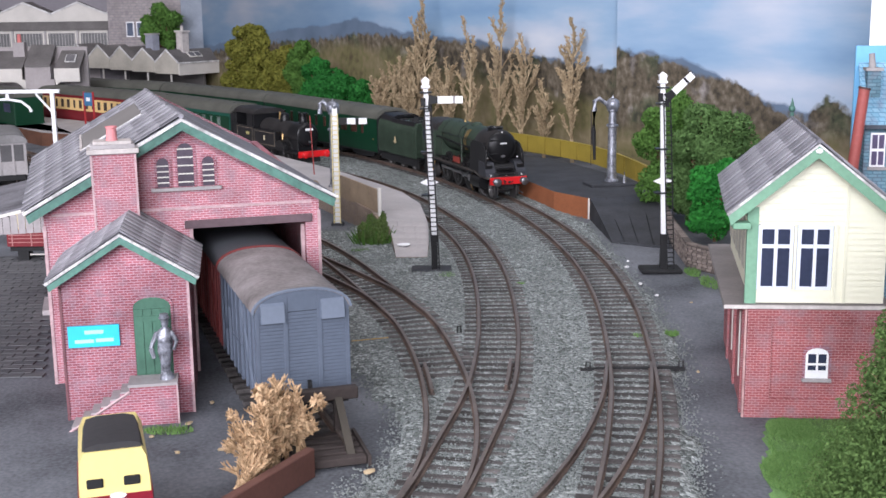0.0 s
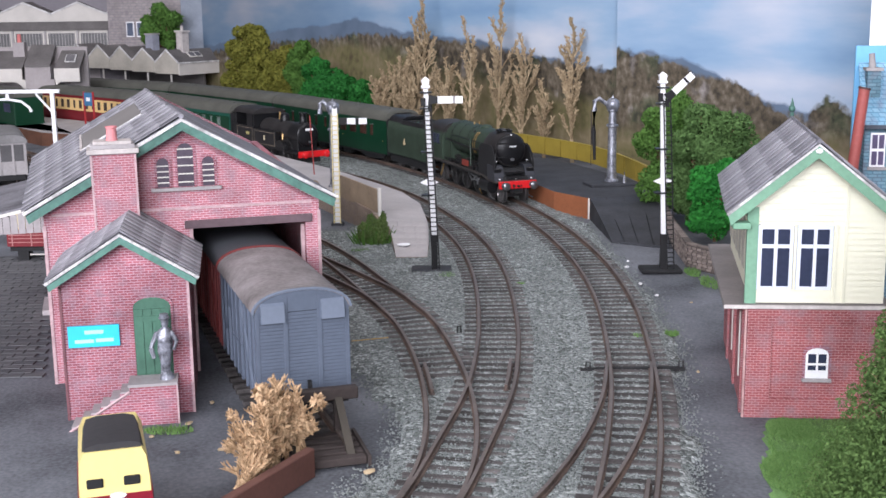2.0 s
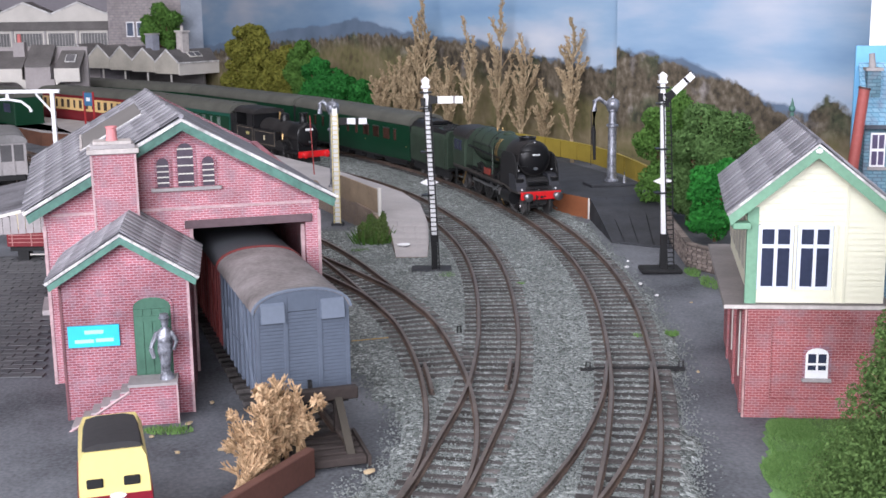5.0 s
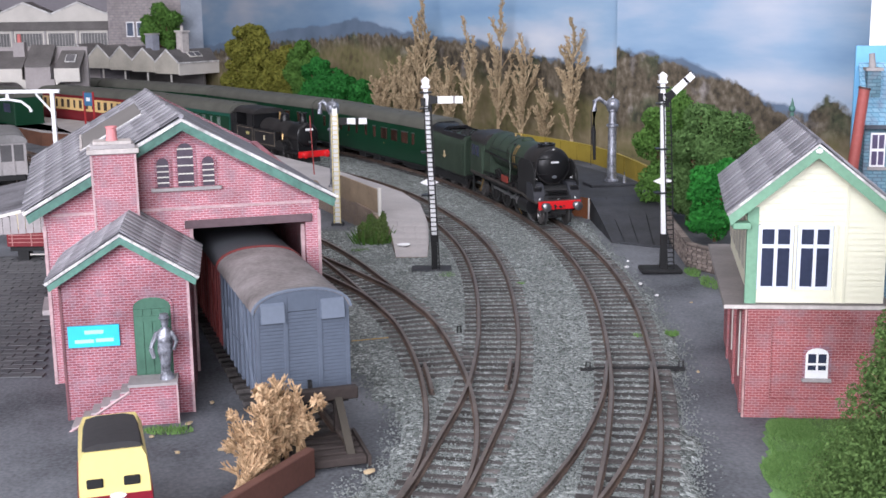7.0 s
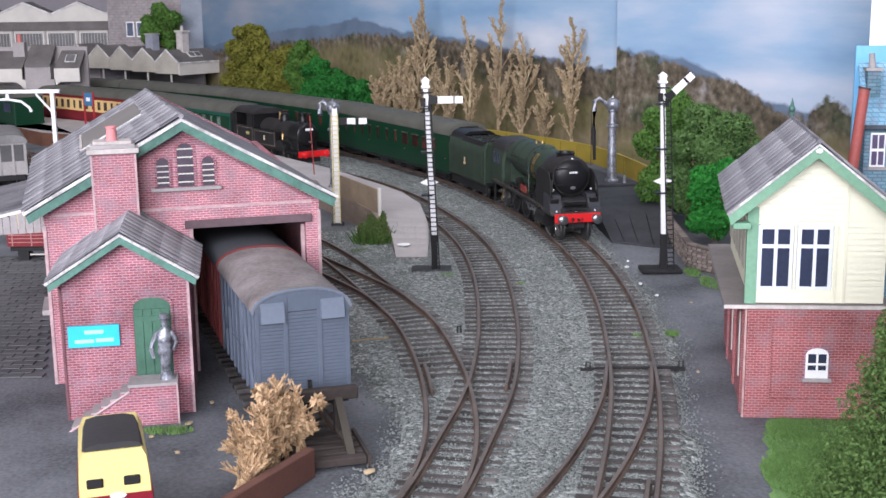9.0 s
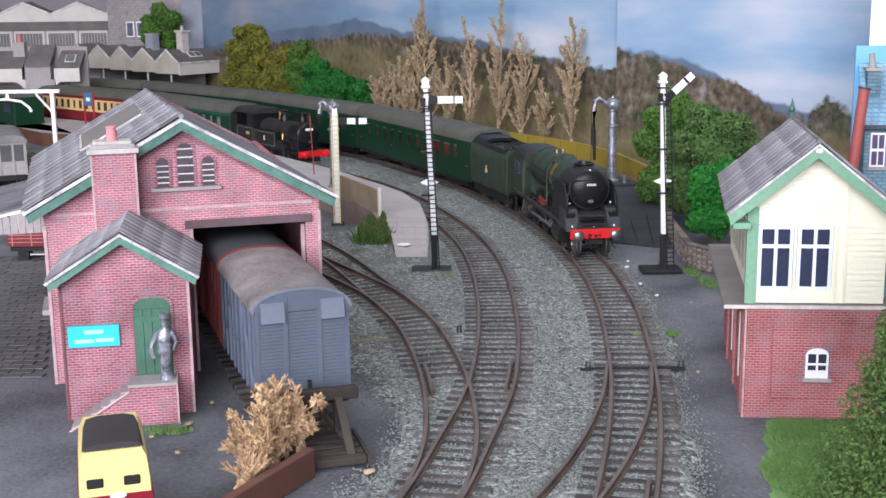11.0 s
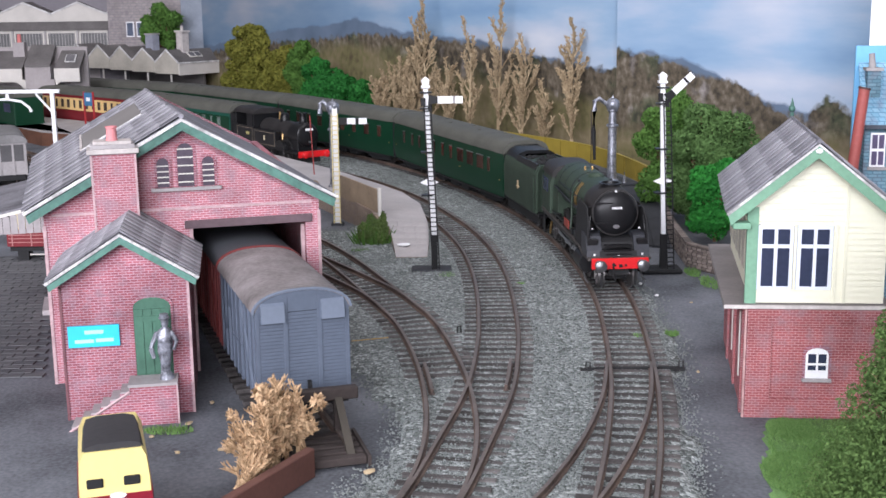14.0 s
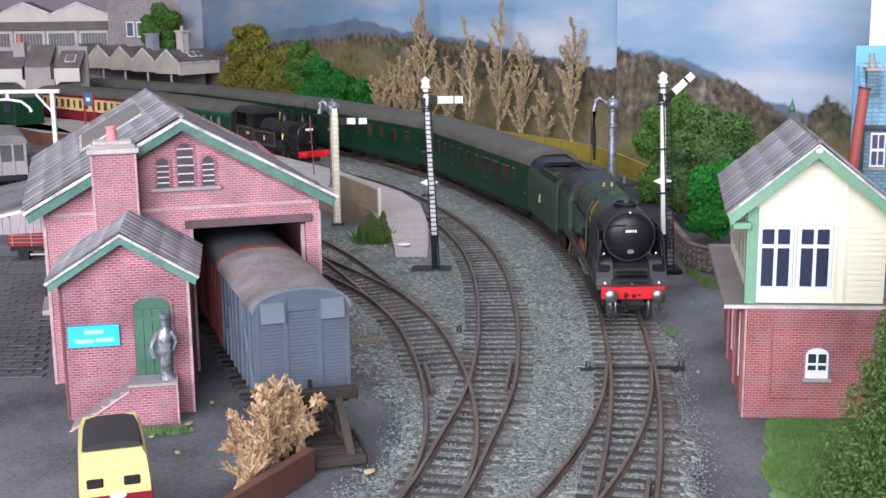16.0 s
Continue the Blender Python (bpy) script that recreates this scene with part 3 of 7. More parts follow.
def leaves_mesh(name, clumps, count, size, material, seed=1, flat=0.35):
    """Many small leaves on the shells of clumps (x, y, z, radius x, y, z)."""
    rng = np.random.default_rng(seed)
    vs, fs = [], []
    vol = np.array([c[3] * c[4] + c[4] * c[5] + c[3] * c[5] for c in clumps])
    pick = rng.choice(len(clumps), count, p=vol / vol.sum())
    d = rng.normal(size=(count, 3))
    d /= np.linalg.norm(d, axis=1)[:, None]
    rad = 0.72 + 0.36 * rng.random(count) ** 0.7
    cl = np.array(clumps)[pick]
    pos = cl[:, :3] + d * cl[:, 3:] * rad[:, None]
    u = rng.normal(size=(count, 3)) + 0.4 * np.cross(d, [0, 0, 1])
    u /= np.linalg.norm(u, axis=1)[:, None]
    v = np.cross(u, d + flat * rng.normal(size=(count, 3)))
    v /= np.linalg.norm(v, axis=1)[:, None] + 1e-9
    n = np.cross(u, v)
    s = size * (0.6 + 0.8 * rng.random(count))[:, None]
    quad = np.stack([pos - u * s, pos - v * s * 0.55 + n * s * 0.25, pos + u * s, pos + v * s * 0.55 + n * s * 0.25], 1)
    me = bpy.data.meshes.new(name)
    me.from_pydata((quad.reshape(-1, 3) * MM).tolist(), [], [(4 * i, 4 * i + 1, 4 * i + 2, 4 * i + 3) for i in range(count)])
    me.materials.append(material)
    return me


def leaf_mat(name, c1, c2, rough=0.75):
    m = bpy.data.materials.new(name)
    m.use_nodes = True
    n, l = m.node_tree.nodes, m.node_tree.links
    b = n["Principled BSDF"]
    b.inputs["Roughness"].default_value = rough
    b.inputs["Specular IOR Level"].default_value = 0.2
    g, r, tc, no, ad = n.new("ShaderNodeNewGeometry"), n.new("ShaderNodeValToRGB"), n.new("ShaderNodeTexCoord"), n.new("ShaderNodeTexNoise"), n.new("ShaderNodeMath")
    no.inputs["Scale"].default_value = 70
    l.new(tc.outputs["Object"], no.inputs["Vector"])
    ad.operation, ad.inputs[1].default_value = "MULTIPLY_ADD", 0.55
    sc = n.new("ShaderNodeMath")
    sc.operation, sc.inputs[1].default_value = "MULTIPLY", 0.5
    l.new(no.outputs[0], sc.inputs[0])
    l.new(g.outputs["Random Per Island"], ad.inputs[0]), l.new(sc.outputs[0], ad.inputs[2])
    r.color_ramp.elements[0].color, r.color_ramp.elements[1].color = c1, c2
    l.new(ad.outputs[0], r.inputs[0]), l.new(r.outputs[0], b.inputs["Base Color"])
    return m


M["leaf_mid"] = leaf_mat("mid_green_foliage", hexc(0.034, 0.078, 0.020), hexc(0.115, 0.205, 0.065))
M["leaf_bright"] = leaf_mat("bright_green_foliage", hexc(0.009, 0.085, 0.014), hexc(0.038, 0.26, 0.038))
M["leaf_deep"] = leaf_mat("deep_green_foliage", hexc(0.006, 0.058, 0.012), hexc(0.030, 0.19, 0.032))
M["leaf_olive"] = leaf_mat("yellow_olive_foliage", hexc(0.075, 0.085, 0.012), hexc(0.22, 0.21, 0.04))
M["leaf_dark"] = leaf_mat("dark_green_foliage", hexc(0.03, 0.085, 0.015), hexc(0.10, 0.20, 0.04))
M["leaf_conifer"] = leaf_mat("conifer_foliage", hexc(0.03, 0.068, 0.018), hexc(0.13, 0.21, 0.062))
M["straw"] = leaf_mat("dry_straw_twigs", hexc(0.15, 0.10, 0.055), hexc(0.56, 0.44, 0.28))
M["straw_bright"] = leaf_mat("bright_straw", hexc(0.20, 0.125, 0.06), hexc(0.76, 0.53, 0.33))
M["grass_blade"] = leaf_mat("grass_blades", hexc(0.075, 0.165, 0.04), hexc(0.20, 0.34, 0.11))
M["stone_bits"] = leaf_mat("ballast_stones", hexc(0.075, 0.085, 0.082), hexc(0.27, 0.295, 0.285))
M["bush_leaf"] = leaf_mat("bush_foliage", hexc(0.035, 0.062, 0.018), hexc(0.12, 0.175, 0.05))
M["trunk"] = mat("bark", hexc(0.10, 0.055, 0.03), 0.9, var=0.35, scale=200, bump=0.5)


def tree(x, y, z, clumps, count, size, leaf, label, seed, trunk_h=14, trunk_r=2.5, group="trees round the yard"):
    t = thing("tree", x, y, z, 0, label, "tree", group)
    rnd = random.Random(seed)
    bm = tube(B(), [(0, 0, -1), (rnd.uniform(-1, 1), rnd.uniform(-1, 1), trunk_h * 0.5), (rnd.uniform(-2, 2), rnd.uniform(-1, 1), trunk_h), (rnd.uniform(-2, 2), 0, trunk_h * 2.2)], [trunk_r * 1.3, trunk_r, trunk_r * 0.8, trunk_r * 0.3], 8)
    for c in clumps:
        tube(bm, [(0, 0, trunk_h * rnd.uniform(0.6, 1.1)), (c[0] * 0.5, c[1] * 0.5, c[2] * 0.75), (c[0] * 0.9, c[1] * 0.9, c[2])], [trunk_r * 0.6, trunk_r * 0.4, trunk_r * 0.15], 5)
    part("trunk", bm, M["trunk"], t, "brown bark", True)
    ob = new("crown", leaves_mesh("crown", clumps, count, size, leaf, seed))
    ob.parent = t
    return t


def blob_clumps(rx, ry, rz, cz, n, r, seed):
    """Clumps scattered over an uneven ellipsoid."""
    rnd = random.Random(seed)
    out = [(0, 0, cz, rx * 0.62, ry * 0.62, rz * 0.68)]
    for i in range(n):
        a, b = rnd.uniform(0, math.tau), math.asin(rnd.uniform(-0.75, 1))
        k = rnd.uniform(0.62, 0.95)
        q = r * rnd.uniform(0.7, 1.35)
        out.append((rx * k * math.cos(a) * math.cos(b), ry * k * math.sin(a) * math.cos(b), cz + rz * k * math.sin(b), q, q, q * 0.85))
    return out


def twig_mesh(name, height, spread, branches, material, seed, thick=0.9, curl=0.25):
    """A dry sprig: a stem with ascending side shoots, each a feather of short stalks."""
    rnd = random.Random(seed)
    V, F = [], []

    def stick(p, q, r0, r1):
        d = (q - p).normalized()
        s = d.cross(Vector((rnd.uniform(-1, 1), rnd.uniform(-1, 1), 0.3))).normalized()
        o = d.cross(s)
        b = len(V)
        for c, r in ((p, r0), (q, r1)):
            for k in range(3):
                a = k * math.tau / 3
                V.append(tuple((c + (s * math.cos(a) + o * math.sin(a)) * r) * MM))
        F.extend([(b, b + 1, b + 4, b + 3), (b + 1, b + 2, b + 5, b + 4), (b + 2, b, b + 3, b + 5), (b + 3, b + 4, b + 5)])

    def feather(p, d, length, r, level):
        k = max(3, int(length / 3.0))
        step = length / k
        for i in range(k):
            d = (d + Vector((rnd.uniform(-0.12, 0.12), rnd.uniform(-0.12, 0.12), curl * 0.3))).normalized()
            q = p + d * step
            stick(p, q, r * (1 - i / k * 0.7), r * (1 - (i + 1) / k * 0.7))
            if i >= k * 0.25:
                for _ in range(5 if level else 6):
                    a = rnd.uniform(0, math.tau)
                    side = (d * 1.5 + Vector((math.cos(a), math.sin(a), rnd.uniform(-0.2, 0.5)))).normalized()
                    m = q + side * rnd.uniform(1.6, 4.2)
                    stick(q, m, thick * 0.6, thick * 0.42)
                    for _ in range(3):
                        stick(m, m + (side + Vector((rnd.uniform(-1, 1), rnd.uniform(-1, 1), rnd.uniform(-0.4, 0.9)))).normalized() * rnd.uniform(0.8, 2.2), thick * 0.5, thick * 0.25)
            p = q
        return p

    p, d = Vector((0, 0, 0)), Vector((rnd.uniform(-0.05, 0.05), rnd.uniform(-0.05, 0.05), 1)).normalized()
    steps = branches
    for i in range(steps):
        q = p + d * (height * 0.72 / steps)
        stick(p, q, thick * 1.7 * (1 - i / steps * 0.6), thick * 1.7 * (1 - (i + 1) / steps * 0.6))
        f = i / steps
        if f > 0.08:
            for _ in range(2):
                a = rnd.uniform(0, math.tau)
                out = Vector((math.cos(a), math.sin(a), rnd.uniform(1.0, 2.0))).normalized()
                feather(q, out, spread * rnd.uniform(0.8, 1.5) * (1 - 0.55 * abs(f - 0.35)), thick * 0.8, 1)
        d = (d + Vector((rnd.uniform(-0.07, 0.07), rnd.uniform(-0.07, 0.07), 0.25))).normalized()
        p = q
    feather(p, d, height * 0.28, thick, 0)
    me = bpy.data.meshes.new(name)
    me.from_pydata(V, [], F)
    me.materials.append(material)
    return me


# ---- platforms ----
def strip(name, left, right, z0, z1, top, side, label, category):
    """A raised strip between two edge lines: a slab with side walls."""
    bm = B()
    rings = [[(a[0], a[1], z0), (b[0], b[1], z0), (b[0], b[1], zt), (a[0], a[1], zt)] for (a, b, zt) in zip(left, right, z1)]
    loft(bm, rings)
    bm.faces.ensure_lookup_table()
    for f in bm.faces:
        f.normal_update()
        f.material_index = 1 if abs(f.normal.z) < 0.5 else 0
    return tagged(part(name, bm, [top, side]), label, category, "", "structure")


PLAT = 14.0
pl_r = [(-9, 668), (-8.5, 700), (-9, 735), (-15, 790), (-28, 830), (-45, 868)]
pl_l = [(-27, 668), (-30, 700), (-32, 717), (-46, 742), (-60, 790), (-86, 850)]
s_b = LINE_B.near(-45, 900) + 10
for s in np.linspace(s_b, LINE_B.length, 26):
    p, w = LINE_B.at(s), LINE_B.way(s)
    f = (s - s_b) / (LINE_B.length - s_b)
    pl_r.append((p[0] - w[1] * 22, p[1] + w[0] * 22))
    wd = 22 + 34 + 70 * f
    pl_l.append((p[0] - w[1] * wd, p[1] + w[0] * wd))
zt = [2.0, 5.5, 9, 12.5, PLAT, PLAT] + [PLAT] * 26
island = strip("platform_island", pl_l, pl_r, -1, zt, M["platform"], M["platform_wall"], "pale paved island platform with a ramp at its end", "platform")

# paving slabs on the ramp, laid proud of it
for k in range(6):
    for j in range(3):
        y0 = 671 + k * 10.5
        zz = float(np.interp(y0 + 5, [668, 700, 735, 790], [1.2, 5.5, 11, PLAT]))
        xl, xr = float(np.interp(y0 + 5, [668, 700, 717, 742], [-26, -29.2, -31, -44])), float(np.interp(y0 + 5, [668, 700, 735], [-10, -9.4, -10]))
        wd = (xr - xl) / 3
        slope = math.degrees(math.atan2(float(np.interp(y0 + 6, [668, 700, 735, 790], [1.2, 5.5, 11, PLAT])) - float(np.interp(y0 + 4, [668, 700, 735, 790], [1.2, 5.5, 11, PLAT])), 2))
        part("paving_slab", box(B(), -wd * 0.485, wd * 0.485, -5.1, 5.1, -0.3, 0.35, 0.1), M["platform"], island, at=put(xl + wd * (j + 0.5), y0 + 5, zz + 0.1, slope))

# low fence on the island platform's yard side
M["tan_batten"] = mat("tan_batten", hexc(0.24, 0.175, 0.115), 0.8)
fence = thing("platform_fence", -39.5, 738, 14.5, 0, "brown boarded panel fence with pale end posts", "fence")
FV = Vector((-26, 60, 0))
FA = math.degrees(math.atan2(FV.y, FV.x))
panel = box(B(), 0, FV.length + 12, -0.6, 0.6, 0.5, 15.5)
part("panel", panel, mat("tan_board", hexc(0.30, 0.225, 0.155), 0.8, var=0.2, scale=70, bump=0.2), fence, at=pose(0, 0, 0, 0, 0, FA))
for i in range(7):
    part("batten", box(B(), 0, FV.length + 12, -0.85, -0.6, 1.4 + i * 2.1, 1.8 + i * 2.1), M["tan_batten"], fence, at=pose(0, 0, 0, 0, 0, FA))
for d in (0, FV.length + 12):
    part("post", box(B(), d - 0.9, d + 0.9, -1, 1, -0.5, 17, 0.2), M["offwhite"], fence, at=pose(0, 0, 0, 0, 0, FA))

# retaining wall below the fence, facing the yard
rw = B()
loft(rw, [[(x - 1, y, -1), (x + 1, y, -1), (x + 1, y, z), (x - 1, y, z)] for x, y, z in ((-33, 715, 10), (-44, 742, 16), (-61, 790, 16), (-87, 850, 14), (-120, 930, 14))])
plain("platform_retaining_wall", rw, M["platform_wall"], "stone-faced platform wall beside the yard", "wall")

bush = thing("bush", -43, 712, 0, 0, "spiky dark green bush at the platform ramp", "bush")
rng = random.Random(5)
bm = B()
for i in range(150):
    a, r = rng.uniform(0, math.tau), rng.uniform(0, 9.5)
    x, y = r * math.cos(a) * 1.1, r * math.sin(a) * 0.9
    h = (19 - r * 0.7) * rng.uniform(0.45, 1.0)
    lx, ly = x * 0.25 + rng.uniform(-2, 2), y * 0.25 + rng.uniform(-2, 2)
    q = [bm.verts.new(c) for c in ((x - 0.45, y, 0), (x + 0.45, y + 0.2, 0), (x + lx + 0.35, y + ly, h * 0.6), (x + lx * 1.7, y + ly * 1.7, h), (x + lx - 0.35, y + ly, h * 0.6))]
    bm.faces.new(q)
part("foliage", bm, M["leaf_dark"], bush)
ob = new("leaves", leaves_mesh("leaves", [(-5, 0, 8, 4, 4, 6), (1, 0, 11, 4, 4, 7), (6, 0, 10, 4, 4, 7), (3, -2, 6, 7, 4, 5), (-1, 2, 15, 2, 2, 4), (7, 1, 17, 1.6, 1.6, 4)], 3200, 1.0, M["bush_leaf"], 71))
ob.parent = bush

# platform on the far side of the main line: dark top, orange-brown card edge, ramp towards the camera
fr_l, fr_r = [], []
for y in np.linspace(795, 1120, 14):
    s = LINE_A.near(float(np.interp(y, LINE_A.q[:, 1], LINE_A.q[:, 0])), y)
    p, w = LINE_A.at(s), LINE_A.way(s)
    fr_l.append((p[0] + w[1] * 25 + (8 if y < 800 else 0), p[1] - w[0] * 25))
    wd = float(np.interp(y, [795, 824, 968, 1056, 1120], [62, 74, 70, 46, 40]))
    fr_r.append((fr_l[-1][0] + wd * 0.96, fr_l[-1][1] + wd * 0.28))
fr_l[0], fr_r[0] = (99, 794), (150, 812)
strip("platform_far", fr_l, fr_r, -1, [PLAT] * 14, M["dark_platform"], M["card_brown"], "dark grey platform with a bare orange-brown card edge", "platform")
ramp = thing("platform_ramp", label="dark grey card ramp at the platform end", category="ramp", kind="structure")
bm = B()
loft(bm, [[(a[0], a[1], -0.5), (b[0], b[1], -0.5), (b[0], b[1], z), (a[0], a[1], z)] for a, b, z in (((99.5, 793.5), (151, 811), PLAT + 0.3), ((100.5, 770), (148, 780), 11.3), ((103, 712), (135, 693), 0.9))])
part("slope", bm, M["dark_platform"], ramp)
for k, (f0) in enumerate((0.22, 0.46, 0.72)):
    a, b = Vector((99.5 + 51 * f0, 793.5 + 17 * f0, PLAT + 0.4)), Vector((103 + 32 * f0, 712 - 19 * f0, 1.4))
    mid = a.lerp(b, 0.3)
    tube(bm := B(), [a, mid + Vector((0, 0, -0.4)), b], 0.2, 4)
    part("joint_line", bm, M["matt_black"], ramp)
part("white_edge", box(B(), -0.5, 0.5, -0.6, 0.6, 0, PLAT + 0.2), M["offwhite"], ramp, at=put(98.6, 792.5, 0))

# mustard fence along the back of that platform
yf = thing("yellow_fence", label="mustard yellow panel fence along the platform back", category="fence", group="platform fences")
pts = spline([(149, 813), (146, 850), (139, 900), (124, 968), (102, 1014), (77, 1056), (40, 1110)], 24)
for a, b in zip(pts[:-1], pts[1:]):
    d = b - a
    ang = math.degrees(math.atan2(d[1], d[0]))
    part("fence_panel", box(B(), 0.3, np.linalg.norm(d) - 0.3, -0.5, 0.5, 0, 13.5), M["yellow"], yf, at=put(a[0], a[1], PLAT, 0, 0, ang))
    part("fence_rail", box(B(), 0, np.linalg.norm(d), -0.9, 0.9, 13.5, 14.6), M["yellow"], yf, at=put(a[0], a[1], PLAT, 0, 0, ang))
    part("fence_post", box(B(), -0.5, 0.5, -0.9, 0.9, 0, 13.5), mat("fence_post_shade", hexc(0.26, 0.19, 0.03), 0.7), yf, at=put(a[0], a[1], PLAT, 0, 0, ang))
part("end_post", box(B(), -0.8, 0.8, -0.8, 0.8, 0, 16), M["offwhite"], yf, at=put(149, 812, PLAT - 1))

# stone wall from the fence's end towards the signal box
wall_pts = np.concatenate([spline([(150, 806), (141, 730), (136, 646)], 7), spline([(136, 645), (148, 625), (164, 606)], 7)[1:]])
sw = thing("dry_stone_wall", label="low grey-brown dry stone wall behind the path", category="wall", kind="structure")
M["rubble"] = mat("rubble_stone", hexc(0.125, 0.10, 0.088), 0.85, var=0.4, scale=120, bump=0.5, other=hexc(0.20, 0.165, 0.145), rand=0.4)
M["rubble_dark"] = mat("rubble_joint", hexc(0.08, 0.065, 0.06), 0.9, var=0.3, scale=120, bump=0.4)
STONE = mesh_of("stone", box(B(), -1.7, 1.7, -1.6, 1.6, -0.75, 0.75, 0.3), M["rubble"])
for a, b in zip(wall_pts[:-1], wall_pts[1:]):
    d = b - a
    L = float(np.linalg.norm(d))
    ang = math.degrees(math.atan2(d[1], d[0]))
    part("core", box(B(), 0, L, -1.2, 1.2, -1, 12.2), M["rubble_dark"], sw, at=put(a[0], a[1], 0, 0, 0, ang))
    part("coping", box(B(), -0.1, L + 0.1, -1.9, 1.9, 12.2, 13.3, 0.2), M["rubble"], sw, at=put(a[0], a[1], 0, 0, 0, ang))
    for r in range(7):
        for c in range(2):
            ob = new("stone", STONE)
            ob.parent = sw
            p = a + d * ((c + 0.5 + 0.25 * (r % 2)) / 2)
            ob.matrix_basis = put(p[0], p[1], 0.9 + r * 1.65, random.uniform(-3, 3), 0, ang + random.uniform(-4, 4))

# white point lever boxes, tie bars and rodding
tie = thing("point_tie_bar", 83, 452, 1.2, 0, "dark tie bar and throw levers of a turnout", "tie bar")
part("bar", box(B(), -26.5, 9.6, -0.7, 0.7, 0.5, 1.5), M["matt_black"], tie)
for x in (-27, 9.8):
    part("mounting", box(B(), x - 2.4, x + 2.4, -1.6, 1.6, 0, 0.9, 0.2), M["matt_black"], tie)
    part("lever", tube(B(), [(x, 0, 0), (x, 0, 3.6), (x + 1.6, 0, 3.7), (x + 1.7, 0, 0.4)], 0.35, 5), M["matt_black"], tie)
lever = thing("point_lever", 6, 508, 1.2, 8, "small black point lever beside the sleepers", "point lever")
part("lever", tube(B(), [(0, 0, 0), (0, 0, 3.4), (1.4, 0, 3.6), (1.6, 0, 0.6)], 0.45, 5), M["matt_black"], lever)
rod = thing("wire_rod", -40, 497, 1.6, 0, "bent brass wire lying on the ballast", "wire")
part("rod", tube(B(), [(0, 0, 0), (8, 1.2, 0.4), (16, 4, 0.3)], 0.3, 5), M["brass"], rod)

# ---- goods shed ----
shed = thing("goods_shed", -152, 447, 0, 16, "red brick goods shed with slate roof and green bargeboards", "goods shed")
W, EV, RG, LEN = 106, 70.5, 100, 192
part("front_wall", prism(B(), [(0, 0), (55, 0), (55, 59), (100.5, 59), (100.5, 0), (W, 0), (W, EV), (W / 2, RG - 2), (0, EV)], 0, 3), M["brick"], shed)
part("side_wall", box(B(), 0, 3, 3, LEN, 0, EV), M["brick"], shed)
part("side_wall", box(B(), W - 3, W, 3, LEN, 0, EV), M["brick"], shed)
part("rear_wall", prism(B(), [(3, 0), (W - 3, 0), (W - 3, EV), (W / 2, RG - 2), (3, EV)], LEN - 3, LEN), M["brick"], shed)


def settle(bm):
    """The shed's card roof has sagged and slewed a little towards its far end."""
    for v in bm.verts:
        v.co.x -= 0.026 * v.co.y
        v.co.z -= 0.015 * v.co.y
    return bm


for sx in (0, 1):
    m = (lambda x: W - x) if sx else (lambda x: x)
    part("roof_slope", settle(prism(B(), [(m(-6), 67.8), (m(W / 2), RG + 1.2), (m(W / 2), RG + 2.8), (m(-6.6), 69.4)], -5, LEN + 4)), M["slate"], shed)
    part("bargeboard", prism(B(), [(m(-5), 65.0), (m(W / 2), RG - 2.2), (m(W / 2), RG + 1.4), (m(-6), 68.0)], -6.2, -4.9), M["green_trim"], shed, "green painted bargeboard")
    part("roof_edge", prism(B(), [(m(-6.6), 68.3), (m(W / 2), RG + 1.3), (m(W / 2), RG + 2.5), (m(-7.2), 69.3)], -6.8, -5.6), M["weathered_edge"], shed, "pale worn card edge")
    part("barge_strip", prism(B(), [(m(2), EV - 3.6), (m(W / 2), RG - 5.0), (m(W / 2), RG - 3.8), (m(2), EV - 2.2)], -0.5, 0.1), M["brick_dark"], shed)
sl = Vector((-(W / 2 + 6.3), 0, -(RG + 1.2 - 67.8)))
slates(shed, (W / 2 - 0.5, -5.4, RG + 3.1), (-0.026, 1, -0.015), tuple(sl), 8, 29, 6.9, sl.length / 8, M["slate"])
part("ridge_tile", settle(tube(B(), [(W / 2, -5.4, RG + 3.2), (W / 2, LEN + 4, RG + 3.2)], 1.1, 6)), M["slate"], shed)
# long rooflight on the yard slope
sn = sl.normalized()
along = Vector((-0.026, 1, -0.015)).normalized()
up = along.cross(sn)
up = up if up.z > 0 else -up
rot = Matrix((along, sn, along.cross(sn))).transposed().to_4x4()
c = Vector((W / 2 - 2.9, 110, RG + 1.2)) + sn * 25 + up * 1.2
part("rooflight", box(B(), -36, 36, -15, 15, -0.3, 0.3), mat("smoky_glazing", hexc(0.22, 0.205, 0.195), 0.35, var=0.12, scale=30), shed, "long smoky rooflight", at=Matrix.Translation(c * MM) @ rot)
part("rooflight_edge", box(B(), -36, 36, 15, 16.2, -0.5, 0.6), M["cap_stone"], shed, at=Matrix.Translation(c * MM) @ rot)
part("rooflight_edge", box(B(), -37, -36, -15, 15, -0.4, 0.5), M["weathered_edge"], shed, at=Matrix.Translation(c * MM) @ rot)
